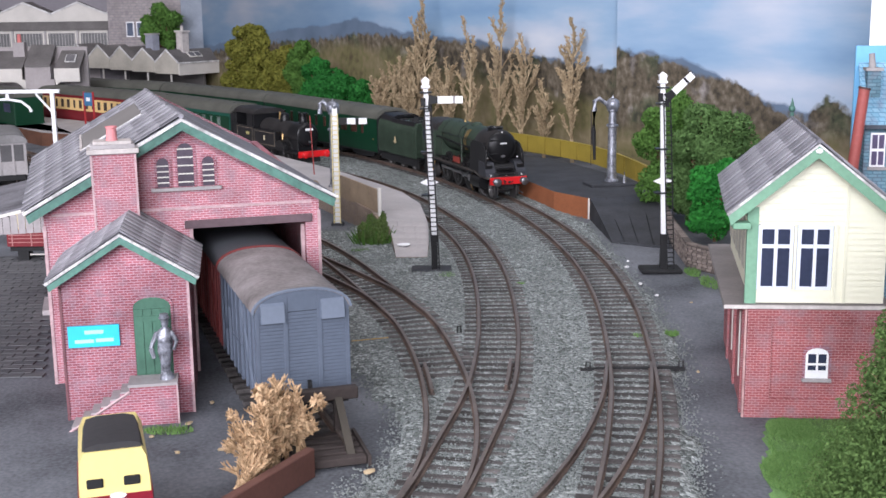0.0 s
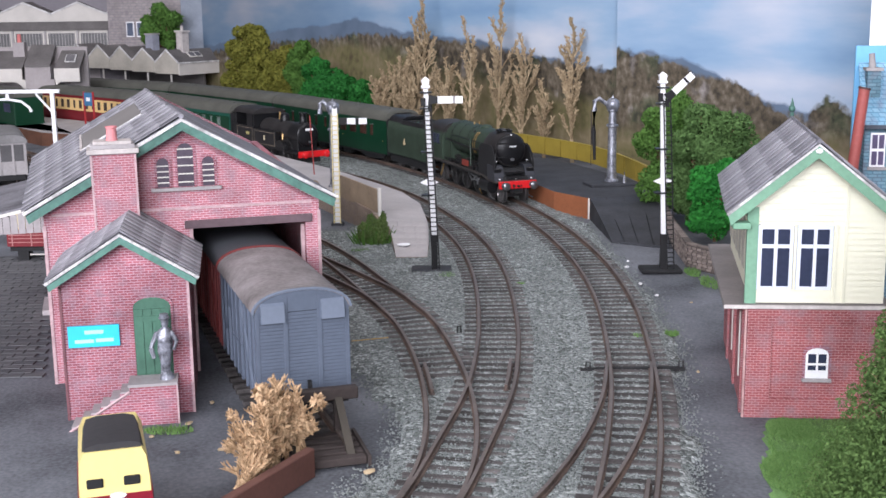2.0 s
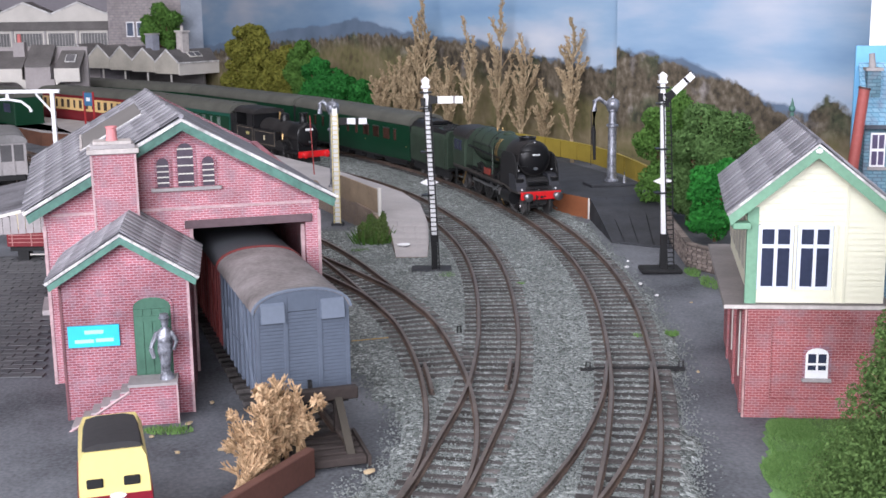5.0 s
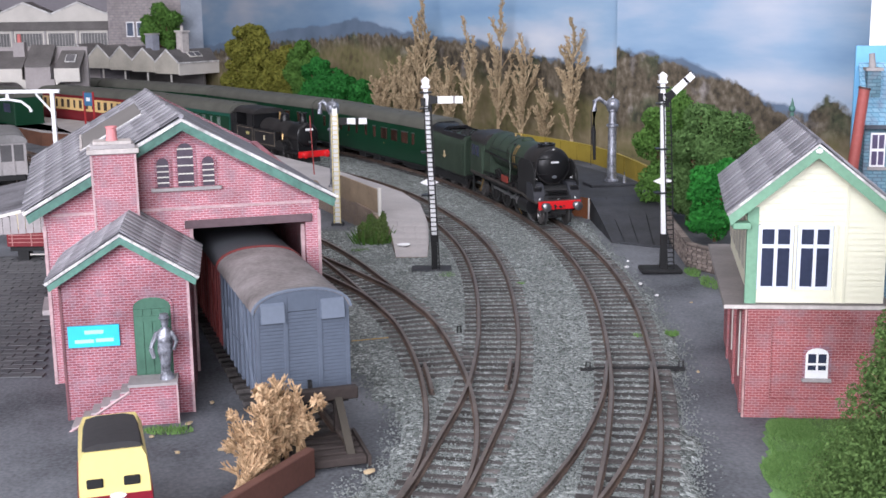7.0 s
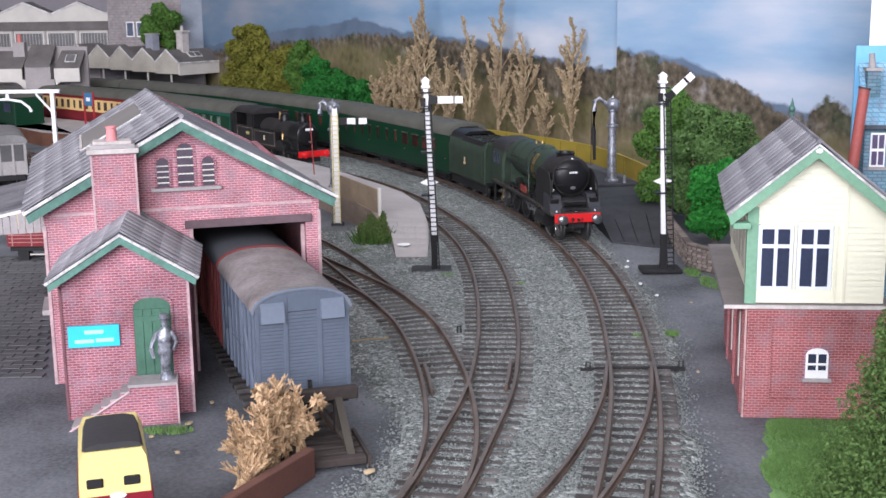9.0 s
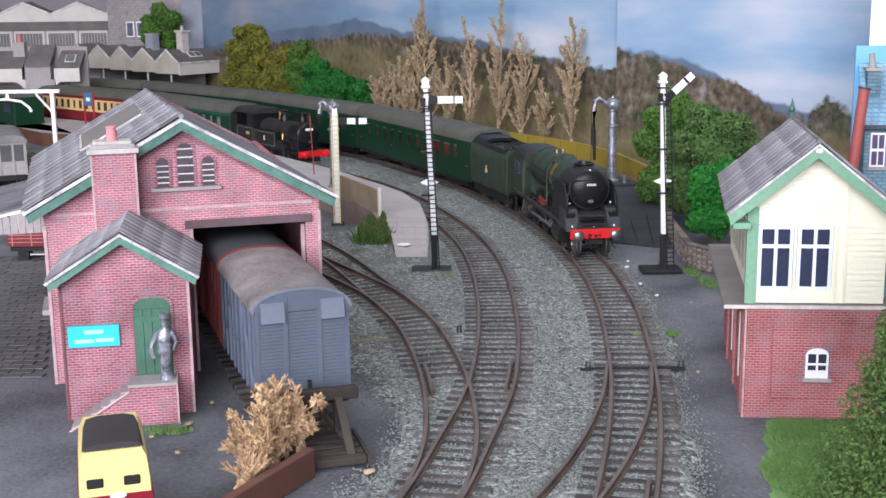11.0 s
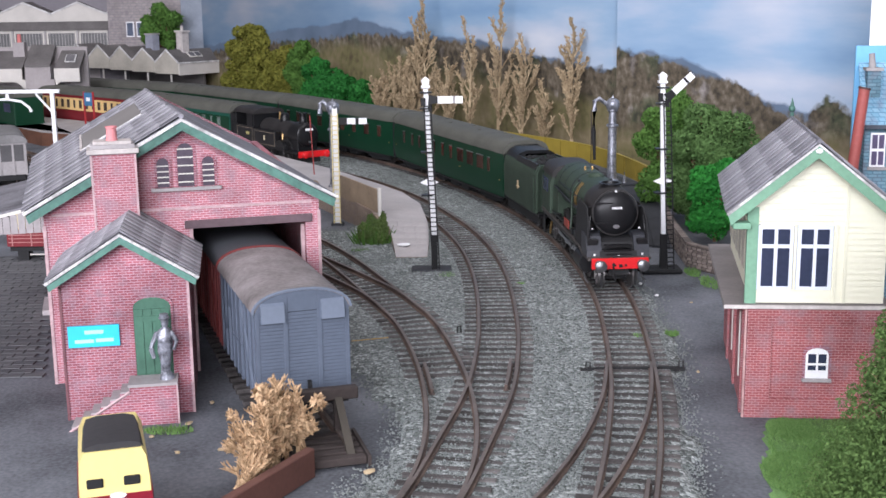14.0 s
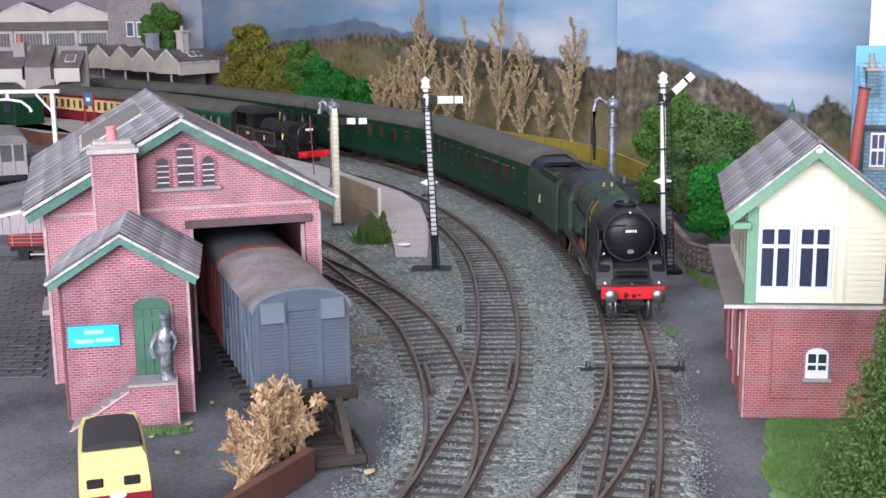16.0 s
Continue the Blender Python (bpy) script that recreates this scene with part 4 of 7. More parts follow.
# string course, lintel and door posts
part("string_course", box(B(), 3, W - 3, -0.5, 0.2, 66.2, 67.2), M["edge"], shed)
part("lintel", box(B(), 52.5, 103, -1.2, 3.6, 58.6, 61.8, 0.2), mat("brown_lintel", hexc(0.11, 0.075, 0.085), 0.8), shed, "dark brown timber lintel")
part("door_post", box(B(), 54.2, 55.6, -0.4, 4, 0, 58.6), M["edge"], shed)
part("door_post", box(B(), 98.9, 100.4, 3.2, 5, 0, 57), M["edge"], shed)
part("door_leaf", box(B(), 92.5, 93.8, 150, 188, 0, 57), M["wood_dark"], shed, "dark boarded door leaf")
part("corner_strip", box(B(), -0.5, 0.7, -0.5, 0.5, 0, 63), M["edge"], shed)
part("corner_strip", box(B(), W - 0.7, W + 0.5, -0.5, 0.5, 0, 63), M["edge"], shed)
# group of three round-headed louvred windows over a common sill
for cx, w, h in ((45.3, 4.6, 11.5), (54, 6.2, 17), (62.7, 4.6, 11.5)):
    o = arch(cx, 75.4, w, h)
    win = part("window", prism(B(), o, -0.35, 0.1), mat("window_dark_violet", hexc(0.07, 0.055, 0.075), 0.4), shed, "round-headed louvred window")
    ring = ring_outline(B(), o[1:] + o[:1], 0.9, -0.6, -0.05)
    part("surround", ring, M["brick_dark"], win)
    for k in range(5):
        z = 77 + k * h * 0.19
        if z < 75.4 + h - 1.2:
            part("louvre", box(B(), cx - w / 2 + 0.1, cx + w / 2 - 0.1, -0.75, -0.3, z, z + 0.45), M["offwhite"], win)
part("sill", box(B(), 40.5, 67.5, -1.5, 0.2, 73.8, 75.2, 0.15), M["stone"], shed)
# chimney breast with moulded cap and pot
part("chimney", box(B(), 19, 35, -9.5, 1.5, 0, 90.5), M["brick"], shed)
for x in (19, 35):
    part("chimney_edge", box(B(), x - 0.4, x + 0.4, -9.9, -8.9, 40, 90), M["edge"], shed)
part("chimney_cap", box(B(), 17.5, 36.5, -10.9, 2.5, 90.5, 92.3, 0.2), M["cap_stone"], shed)
part("chimney_cap", box(B(), 18.8, 35.2, -10.1, 2, 92.3, 93.9, 0.2), M["stone"], shed)
part("chimney_cap", box(B(), 20, 34, -9.0, 1.2, 93.9, 95, 0.2), M["cap_stone"], shed)
part("chimney_pot", loft(B(), [[(27 + r * math.cos(a), -4 + r * math.sin(a), z) for a in (k * math.tau / 14 for k in range(14))] for r, z in ((2.2, 95), (2.0, 96), (1.9, 99.5), (2.2, 99.7), (2.2, 100.4), (1.4, 100.4), (1.4, 98))]), mat("pink_clay", hexc(0.62, 0.24, 0.25), 0.6, var=0.12), shed, "pink clay chimney pot")
# canopy on the yard side with a boarded end
cp = [(-44, 57.5), (0, 66.5), (0, 68), (-45, 59)]
part("canopy_roof", prism(B(), cp, 28, 112), M["slate"], shed)
part("canopy_edge", prism(B(), [(-45, 57), (0, 66), (0, 67.2), (-45, 58.2)], 27, 28), M["offwhite"], shed)
for i in range(15):
    x = -43 + i * 2.9
    part("valance_board", box(B(), x, x + 2.7, 27.4, 28.2, 55.6, 57.4 + i * 0.6), M["stone"], shed)
part("loading_ledge", box(B(), -4, 0, 16, 40, 24, 26), M["stone"], shed)
for i in range(3):
    part("yard_door_frame", box(B(), -0.6, 0, 20 + i * 36, 21.2 + i * 36, 0, 44), M["edge"], shed)

# ---- small office in front of the shed ----
hut = thing("shed_office", -134.2, 405, 0, 10, "small red brick office with slate roof and green door", "office hut")
part("front_wall", prism(B(), [(0, 0), (44, 0), (44, 51.7), (22, 64.7), (0, 51.7)], 0, 2.5), M["brick_dark"], hut)
part("side_wall", box(B(), 0, 2.5, 2.5, 47, 0, 51.7), M["brick_dark"], hut)
part("side_wall", box(B(), 41.5, 44, 2.5, 50, 0, 51.7), M["brick_dark"], hut)
for sx in (0, 1):
    m = (lambda x: 44 - x) if sx else (lambda x: x)
    part("roof_slope", prism(B(), [(m(-3.6), 50.3), (m(22), 66.7), (m(22), 67.9), (m(-4), 51.5)], -4, 52), M["slate"], hut)
    part("bargeboard", prism(B(), [(m(-2.8), 48.3), (m(22), 64.1), (m(22), 66.7), (m(-3.4), 50.5)], -5, -3.9), M["green_trim"], hut, "green painted bargeboard")
    part("roof_edge", prism(B(), [(m(-3.8), 50.6), (m(22), 66.8), (m(22), 67.7), (m(-4.4), 51.4)], -5.5, -4.6), M["weathered_edge"], hut)
    s2 = Vector((-25.8 if not sx else 25.8, 0, -16.4))
    slates(hut, (22, -4, 68.1), (0, 1, 0), tuple(s2), 4, 17, 3.25, s2.length / 4, M["slate"])
part("corner_strip", box(B(), -0.4, 0.5, -0.4, 0.4, 0, 49), mat("dark_edge", hexc(0.16, 0.07, 0.08), 0.8), hut)
part("corner_strip", box(B(), 43.5, 44.4, -0.4, 0.4, 0, 49), M["edge"], hut)
door = part("door", prism(B(), arch(31, 15.2, 13, 28.5, 8, 3.4), -0.3, 0.1), M["green_door"], hut, "green boarded arched door")
for k in range(4):
    part("board", box(B(), 24.9 + k * 3.1, 27.7 + k * 3.1, -0.75, -0.3, 16, 39.5), M["green_door"], door)
part("ledge_rail", box(B(), 25, 37, -1.0, -0.7, 35, 37), M["green_door"], door)
part("door_arch", ring_outline(B(), [p for p in arch(31, 15.2, 13, 28.5, 8, 3.4)], 0.9, -0.5, -0.02), M["brick_dark"], hut)
# landing and flight of steps along the front
part("landing", box(B(), 22.5, 38.5, -11, -0.1, 0, 14.2), M["brick_dark"], hut)
part("landing_top", box(B(), 22, 39, -11.6, -0.1, 14.2, 15.2), M["stone"], hut)
part("landing_edge", box(B(), 38.5, 39.2, -11.5, -10.6, 0, 15), M["edge"], hut)
for k in range(6):
    x = 22.5 - (k + 1) * 3.4
    h = 14.2 - (k + 1) * 2.3
    if h > 0.3:
        part("step", box(B(), x, x + 3.4, -11, -0.1, 0, h), M["brick_dark"], hut)
        part("tread", box(B(), x, x + 3.4, -10.4, -0.1, h, h + 0.5), M["stone"], hut)
part("string_edge", tube(B(), [(22.5, -11.2, 12.6), (1.5, -11.2, -0.6)], 0.5, 5), M["edge"], hut)
sign = thing("office_sign", -134.2, 405, 0, 10, "bright cyan name board with pale lettering on the office", "sign")
part("board", box(B(), 1.8, 19.4, -1.0, -0.05, 26.8, 34.6, 0.1), M["cyan"], sign)
part("lettering", box(B(), 7.5, 14, -1.15, -0.95, 31.6, 33.0, 0.2), M["cyan_pale"], sign)
part("lettering", box(B(), 4, 10.6, -1.15, -0.95, 28.4, 29.7, 0.2), M["cyan_pale"], sign)
part("lettering", box(B(), 11.2, 17.4, -1.15, -0.95, 28.6, 29.9, 0.2), M["cyan_pale"], sign)

# bare metal figurine on the landing: one plain shape
bm = B()
rings = []
for z, rx, ry, ox in ((0, 2.6, 2.0, 0.2), (1.2, 2.4, 1.8, 0.2), (3, 1.6, 1.5, 0), (7, 1.9, 1.6, 0), (10, 2.4, 1.8, 0.1), (14, 2.7, 1.9, 0.2), (17, 2.8, 1.8, 0.3), (18.4, 1.6, 1.2, 0.4), (19, 0.9, 0.9, 0.5), (20, 1.25, 1.3, 0.5), (21.6, 1.3, 1.3, 0.5), (22.2, 1.9, 2.0, 0.5), (22.6, 1.9, 2.0, 0.5), (22.8, 1.4, 1.4, 0.5), (23.8, 1.5, 1.5, 0.5)):
    rings.append([(ox + rx * math.cos(a) * (1 + 0.12 * math.sin(3 * a + z)), ry * math.sin(a), z) for a in (k * math.tau / 14 for k in range(14))])
loft(bm, rings)
tube(bm, [(2.3, -0.3, 17.3), (4.3, -0.8, 14), (3.4, -1.8, 11)], [0.9, 0.85, 0.6], 7)
tube(bm, [(-2.2, -0.3, 17.3), (-3.6, -1.0, 14.4), (-4.6, -2.0, 12)], [0.9, 0.8, 0.6], 7)
tube(bm, [(-4.4, -2, 12), (-3.6, -2.2, 8.5)], [0.9, 0.7], 6)
ob = tagged(part("statue", bm, mat("tarnished_whitemetal", hexc(0.05, 0.05, 0.065), 0.35, metal=0.4, var=0.7, scale=300, fine=900, bump=0.6, other=hexc(0.27, 0.28, 0.32)), None, "", True), "unpainted silver metal statue standing on the landing", "statue")
ob.matrix_world = Matrix.Translation((-134.2 * MM, 405 * MM, 0)) @ pose(0, 0, 0, 0, 0, 10) @ put(35.0, -6.5, 15.2)

# ---- signal box ----
M["win_white"] = mat("bluish_white_paint", hexc(0.68, 0.72, 0.82), 0.45, var=0.06, scale=60, bump=0.05)
sb = thing("signal_box", 105, 401, 0, -5, "cream weatherboarded signal box on a red brick base", "signal box")
SH = math.tan(radians(4.5))


def shear(bm):
    for v in bm.verts:
        v.co.x += v.co.y * SH
    return bm


part("base_wall", shear(box(B(), 0, 48, 0, 100, 0, 39.6)), M["brick_box"], sb)
M["edge_pink"] = mat("pale_corner", hexc(0.44, 0.27, 0.26), 0.75, var=0.35, scale=120)
part("corner_strip", box(B(), -0.3, 0.35, -1.0, 0.3, 0, 39.6), M["edge_pink"], sb)
for k in range(3):
    part("side_pilaster", shear(box(B(), -0.8, 0, 4 + k * 33, 9 + k * 33, 0, 39.6)), M["brick_box"], sb)
    if k < 2:
        part("side_window_frame", shear(box(B(), -0.6, 0, 16 + k * 33, 18 + k * 33, 10, 34)), M["offwhite"], sb)
# raised brick border round a sunk panel on the front
for x0, x1, z0, z1 in ((0.6, 9, 0, 39.6), (9, 48, 34, 39.6), (9, 48, 0, 6.8)):
    part("front_border", box(B(), x0, x1, -0.9, 0, z0, z1), M["brick_box"], sb)
part("border_ledge", box(B(), 9, 47.8, -0.5, 0, 6.8, 7.1), M["brick_box"], sb)
lw = part("lower_window", prism(B(), arch(25, 14.5, 7.8, 11, 8, 2.4), -0.5, 0.1), M["white"], sb, "small white arched sash window")
for x0, x1, z0, z1 in ((21.9, 24.6, 20.2, 23.4), (25.4, 28.1, 20.2, 23.4), (21.9, 24.6, 17.6, 19.3), (25.4, 28.1, 17.6, 19.3)):
    part("pane", box(B(), x0, x1, -0.7, -0.4, z0, z1), M["glass"], lw)
part("lower_sill", box(B(), 20, 30, -1.6, 0, 13.4, 14.6, 0.1), M["stone"], sb)
part("window_arch", ring_outline(B(), arch(25, 14.5, 7.8, 11, 8, 2.4)[1:] + [(21.1, 14.5)], 1.0, -0.35, -0.05), M["brick_dark"], sb)
part("walkway", shear(box(B(), -7.6, 49, -1.5, 104, 39.6, 41.2)), mat("walkway_grey", hexc(0.20, 0.18, 0.175), 0.75, var=0.2, scale=60), sb, "grey plank walkway")
part("walkway_edge", box(B(), -7.8, 49, -2.1, -1.5, 39.9, 41.1), M["cap_stone"], sb)
part("upper_wall", shear(prism(B(), [(1.5, 41.2), (46.5, 41.2), (46.5, 74.4), (21.5, 93.4), (1.5, 74.4)], 1.6, 98)), M["cream"], sb)
APEX = 21.5
for k in range(26):
    z = 41.4 + k * 2.05
    rise = max(0.0, min(1.0, (93.4 - z) / 19.0))
    left, right = APEX - (APEX - 1.5) * rise, APEX + (46.5 - APEX) * rise
    spans = ((left, 3.2), (28.6, right)) if 46 < z < 69.5 else ((left, right),)
    for a, b in spans:
        if b - a > 0.4:
            part("weatherboard", prism(B(), [(0.85, z), (1.6, z), (1.6, z + 1.95), (1.42, z + 1.95)], a, b, "x"), M["cream"], sb)
part("corner_post", box(B(), -0.6, 3.2, 0.2, 1.7, 41.2, 75), M["sage"], sb, "sage green corner post")
for x in (29.2, 32.4):
    part("trim_batten", box(B(), x, x + 0.9, 0.6, 1.6, 41.4, 69 if x < 31 else 88), M["cream"], sb)
for wx in (4.3, 17.5):
    fr = part("window", box(B(), wx - 1.0, wx + 10.9, 0.5, 1.6, 46.2, 68.8), M["win_white"], sb, "white framed sliding window")
    for x0 in (wx + 0.3, wx + 5.6):
        for z0, z1 in ((47.4, 60.8), (62.2, 67.4)):
            part("pane", box(B(), x0, x0 + 4.0, 0.2, 0.55, z0, z1), M["glass"], fr)
    part("mullion", box(B(), wx + 4.4, wx + 5.5, 0.0, 0.5, 46.6, 68.4), M["win_white"], fr)
part("window_gap", box(B(), 15.4, 16.3, 0.4, 1.6, 46.2, 68.6), M["cream"], sb)
for k in range(6):
    fr = part("side_window", shear(box(B(), 0.8, 1.6, 7 + k * 15, 20 + k * 15, 47, 68)), M["cream"], sb, "cream framed side window")
    for a, b in ((8.4, 12.8), (14.2, 18.6)):
        part("pane", shear(box(B(), 0.55, 0.9, a + k * 15, b + k * 15, 48.4, 66.8)), mat("pale_side_pane", hexc(0.30, 0.28, 0.24), 0.3, var=0.3), fr)


def skew(bm):
    """The roof sits a little askew on its walls, higher at the near gable."""
    for v in bm.verts:
        v.co.x += v.co.y * 0.112 - 2.4
        v.co.z += 3.2 - v.co.y * 0.022
    return bm


for sx in (0, 1):
    m = (lambda x: 48 - x) if sx else (lambda x: x)
    part("roof_slope", skew(prism(B(), [(m(-5), 69.3), (m(24), 93.0), (m(24), 94.2), (m(-5.5), 70.5)], -4, 104)), M["slate"], sb)
    part("bargeboard", skew(prism(B(), [(m(-4), 66.3), (m(24), 89.2), (m(24), 93.2), (m(-5), 69.5)], -4.9, -3.8)), M["sage"], sb, "sage green bargeboard")
    part("roof_edge", skew(prism(B(), [(m(-5), 69.6), (m(24), 93.3), (m(24), 94.0), (m(-5.6), 70.3)], -5.4, -4.2)), M["weathered_edge"], sb)
    s3 = Vector((-29.2 if not sx else 29.2, 0, -23.8))
    slates(sb, (24 - 4 * 0.112 - 2.4, -4, 94.4 + 3.28), (0.112, 1, -0.022), tuple(s3), 4, 25, 4.3, s3.length / 4, M["slate"])
part("ridge_tile", skew(tube(B(), [(24, -4.5, 94.8), (24, 104, 94.8)], 0.9, 6)), M["slate"], sb)
part("eave_bracket", box(B(), -6.2, 0, -4.6, 1.0, 68.2, 70.4, 0.3), M["sage"], sb)
part("apex_boss", skew(ball(B(), (24, -5.2, 91.6), 1.0, 1.2, 0.5, 0.9)), M["white"], sb, "white apex boss", True)
fin = B()
cyl(fin, (24, 103, 93), (24, 103, 97), 1.0, 0.8, 8), ball(fin, (24, 103, 98.6), 1.5, n=10), cyl(fin, (24, 103, 100), (24, 103, 103), 0.8, 0.1, 8)
part("finial", skew(fin), M["green_trim"], sb, "green turned finial", True)

# ---- signals ----
def ladder(parent, x, y, z0, z1, wide, rungs, material, lean=0.0, foot=None):
    foot = x if foot is None else foot
    for sx in (-1, 1):
        part("ladder_rail", tube(B(), [(foot + sx * wide / 2, y - lean, z0), (x + sx * wide / 2, y, z1)], 0.36, 5), material, parent)
    me = mesh_of("rung", cyl(B(), (-wide / 2, 0, 0), (wide / 2, 0, 0), 0.3, n=5), material)
    for k in range(rungs):
        f = (k + 0.5) / rungs
        ob = new("rung", me)
        ob.parent = parent
        ob.matrix_basis = put(foot + (x - foot) * f, y - lean * (1 - f), z0 + (z1 - z0) * f)


def signal(x, y, height, raised, lean, label):
    """A semaphore signal: lattice-side ladder, capped white post, arm seen from behind."""
    s = thing("semaphore_signal", x, y, 0, 0, label, "signal", "signals of the station")
    part("base_plate", box(B(), -11, 11, -6, 8, 0, 2.2, 0.5), M["matt_black"] if raised else M["dark_platform"], s, "dark base plate")
    m = 21.0
    part("post_foot", box(B(), -1.65 + lean * 0.5, 1.65 + lean * 0.5, -1.65, 1.65, 2, m), M["matt_black"], s, "black lower post")
    part("post", loft(B(), [[(o + a * w, b * w, z) for a, b in ((-1, -1), (1, -1), (1, 1), (-1, 1))] for z, w, o in ((m, 1.45, lean * 0.5), (height - 6, 1.2, -lean * 0.5))]), M["white"], s, "white painted post")
    o = -lean * 0.5
    part("cap", loft(B(), [[(o + a * w, b * w, z) for a, b in ((-1, -1), (1, -1), (1, 1), (-1, 1))] for z, w in ((height - 6, 1.6), (height - 5.6, 2.3), (height - 4.6, 2.3), (height - 4.2, 1.6), (height - 1.6, 2.2), (height, 0.4))]), M["white"], s)
    for z in (height - 8.5, height - 17, height * 0.62, height * 0.40):
        part("bracket", box(B(), o - 3.0, o + 3.2, -2.6, 2.6, z, z + 0.8), M["black"], s)
    za = height - 12
    arm = part("arm", box(B(), 0, 13.5, -0.4, 0.3, -1.9, 1.9, 0.1), M["white"], s, "white arm back with a black stripe", at=put(o + 5.6, -1.6, za + 1.5, 0, -43) if raised else put(o + 6.2, -1.6, za))
    part("stripe", box(B(), 8.2, 9.5, -0.55, -0.35, -1.9, 1.9), M["black"] if raised else M["stone"], arm)
    part("spectacle", loft(B(), [[(a, c, b) for a, b in ((-5, -2.6), (0.2, -1.6), (0.2, 1.6), (-4.5, 2.8))] for c in (-0.4, 0.4)]), M["black"], arm, "black spectacle plate")
    part("lamp", box(B(), o - 2.6, o - 0.2, -3.4, -1.4, za - 3.2, za + 1.2, 0.2), M["black"], s, "black signal lamp")
    part("balance_weight", box(B(), o + 1.2, o + 3.4, -2.2, -1.2, za - 6, za - 2, 0.2), M["black"], s)
    part("diamond", prism(B(), [(-5.2, 0), (0, -2.3), (5.2, 0), (0, 2.3)], -2.4, -2.0), M["white"], s, "white track circuit diamond", at=put(o * 0.2, 0, 50))
    ladder(s, o + 2.0 if raised else o + 0.9, -3.2, 2.5, height - 14, 3.6, 36, M["matt_black"], 1.5, -o + (3.4 if raised else 0.9))
    return s


signal(-6.5, 637, 106, False, 3.6, "tall white semaphore signal with a level arm")
signal(118, 632, 107.5, True, 2.6, "tall white semaphore signal with a raised arm")
sg = thing("platform_starter_signal", -70, 783, 0, 0, "white lattice signal with a yellow ladder", "signal", "signals of the station")
part("base_plate", box(B(), -4, 4, -4, 4, 0, 1.5), M["dark_platform"], sg)
part("post", box(B(), -1.6, 1.6, -1.2, 1.2, 1, 78, 0.2), M["white"], sg)
arm = part("arm", box(B(), 8, 21, -0.4, 0.3, 67, 71), M["white"], sg, "white arm with a dark stripe")
part("stripe", box(B(), 13.5, 15.6, -0.55, -0.35, 67, 71), M["black"], arm)
part("spectacle", box(B(), 1.6, 8.2, -0.5, 0.4, 66.4, 71.4, 0.6), M["black"], sg)
ladder(sg, 0, -3, 1.5, 74, 4.2, 24, mat("pale_yellow_wire", hexc(0.72, 0.62, 0.30), 0.6), 0)
part("cap", ball(B(), (0, 0, 79), 2.2, n=10), M["silver"], sg, "", True)


# ---- water cranes ----
def water_crane(x, y, z, turn, height, reach, label, hose):
    w = thing("water_crane", x, y, z, turn, label, "water crane", "water cranes at the platform ends")
    col = B()
    prof = [(5, 0), (5, 1.2), (3.7, 2), (3.4, 8), (3.0, height * 0.7), (4.4, height * 0.7 + 0.6), (4.4, height * 0.7 + 1.8), (2.9, height * 0.7 + 2.5), (2.6, height - 6), (3.8, height - 5), (3.8, height - 4), (2.3, height - 3)]
    loft(col, [[(r * math.cos(a), r * math.sin(a), q) for a in (k * math.tau / 14 for k in range(14))] for r, q in prof])
    part("column", col, M["silver"], w, "", True)
    part("globe", ball(B(), (0, 0, height - 0.5), 5.0, n=14), M["silver"], w, "", True)
    part("finial", cyl(B(), (0, 0, height + 3), (0, 0, height + 6), 0.9, 0.3, 8), M["silver"], w)
    part("arm", tube(B(), [(0, 0, height - 1), (-reach * 0.4, 0, height + 0.5), (-reach * 0.75, 0, height + 4), (-reach, 0, height + 2), (-reach, 0, height - 5)], [1.7, 1.6, 1.5, 1.5, 1.9], 10), M["silver"], w, "", True)
    if hose:
        part("hose", tube(B(), [(-reach, 0, height - 5), (-reach - 0.5, 0, height - 20), (-reach + 0.6, 0, height - 40)], [1.5, 1.9, 0.9], 8), M["matt_black"], w, "black leather hose", True)
        part("chain", tube(B(), [(-reach - 2.2, 0, height - 4), (-reach - 2, 0, height - 44)], 0.35, 5), M["wood_dark"], w)
    return w


water_crane(123, 858, PLAT + 2, 8, 56, 13.5, "silver water crane with a black hose", True)
wb = thing("crane_base", 123, 852, PLAT, 12, "dark slab under the water crane", "plinth")
part("slab", box(B(), -19, 16, -8, 12, 0, 2, 0.3), M["dark_platform"], wb)
vp = thing("valve_post", 131, 849, PLAT + 2, 0, "small silver valve post on the slab", "valve post")
part("post", cyl(B(), (0, 0, 0), (0, 0, 5), 1.3, 0.9, 8), M["silver"], vp), part("spindle", cyl(B(), (0, 0, 5), (0, 0, 8), 0.4, 0.3, 6), M["silver"], vp)
water_crane(-78, 860, PLAT, -4, 58, 9.5, "silver water crane on the island platform", False)
lp = thing("red_lamp_post", -100, 925, PLAT, 0, "thin red post on the island platform", "post")
part("post", cyl(B(), (0, 0, 0), (-2, 0, 46), 0.45, 0.45, 6), mat("dull_red", hexc(0.30, 0.05, 0.045), 0.6), lp)

# ---- rolling stock ----
RT = RAIL_TOP


def set_on(line, s_front, length, inset_f, inset_r, z=0.0, aside=0.0):
    """The pose of a vehicle whose front end stands at s_front (s falls towards the camera's end): origin at mid-length, +y forwards."""
    a, b = line.at(s_front + inset_f), line.at(s_front + length - inset_r)
    d = a - b
    u = d / np.linalg.norm(d)
    mid = a + u * inset_f - u * length / 2 + np.array([-u[1], u[0]]) * aside
    return put(mid[0], mid[1], z, 0, 0, math.degrees(math.atan2(u[1], u[0])) - 90)


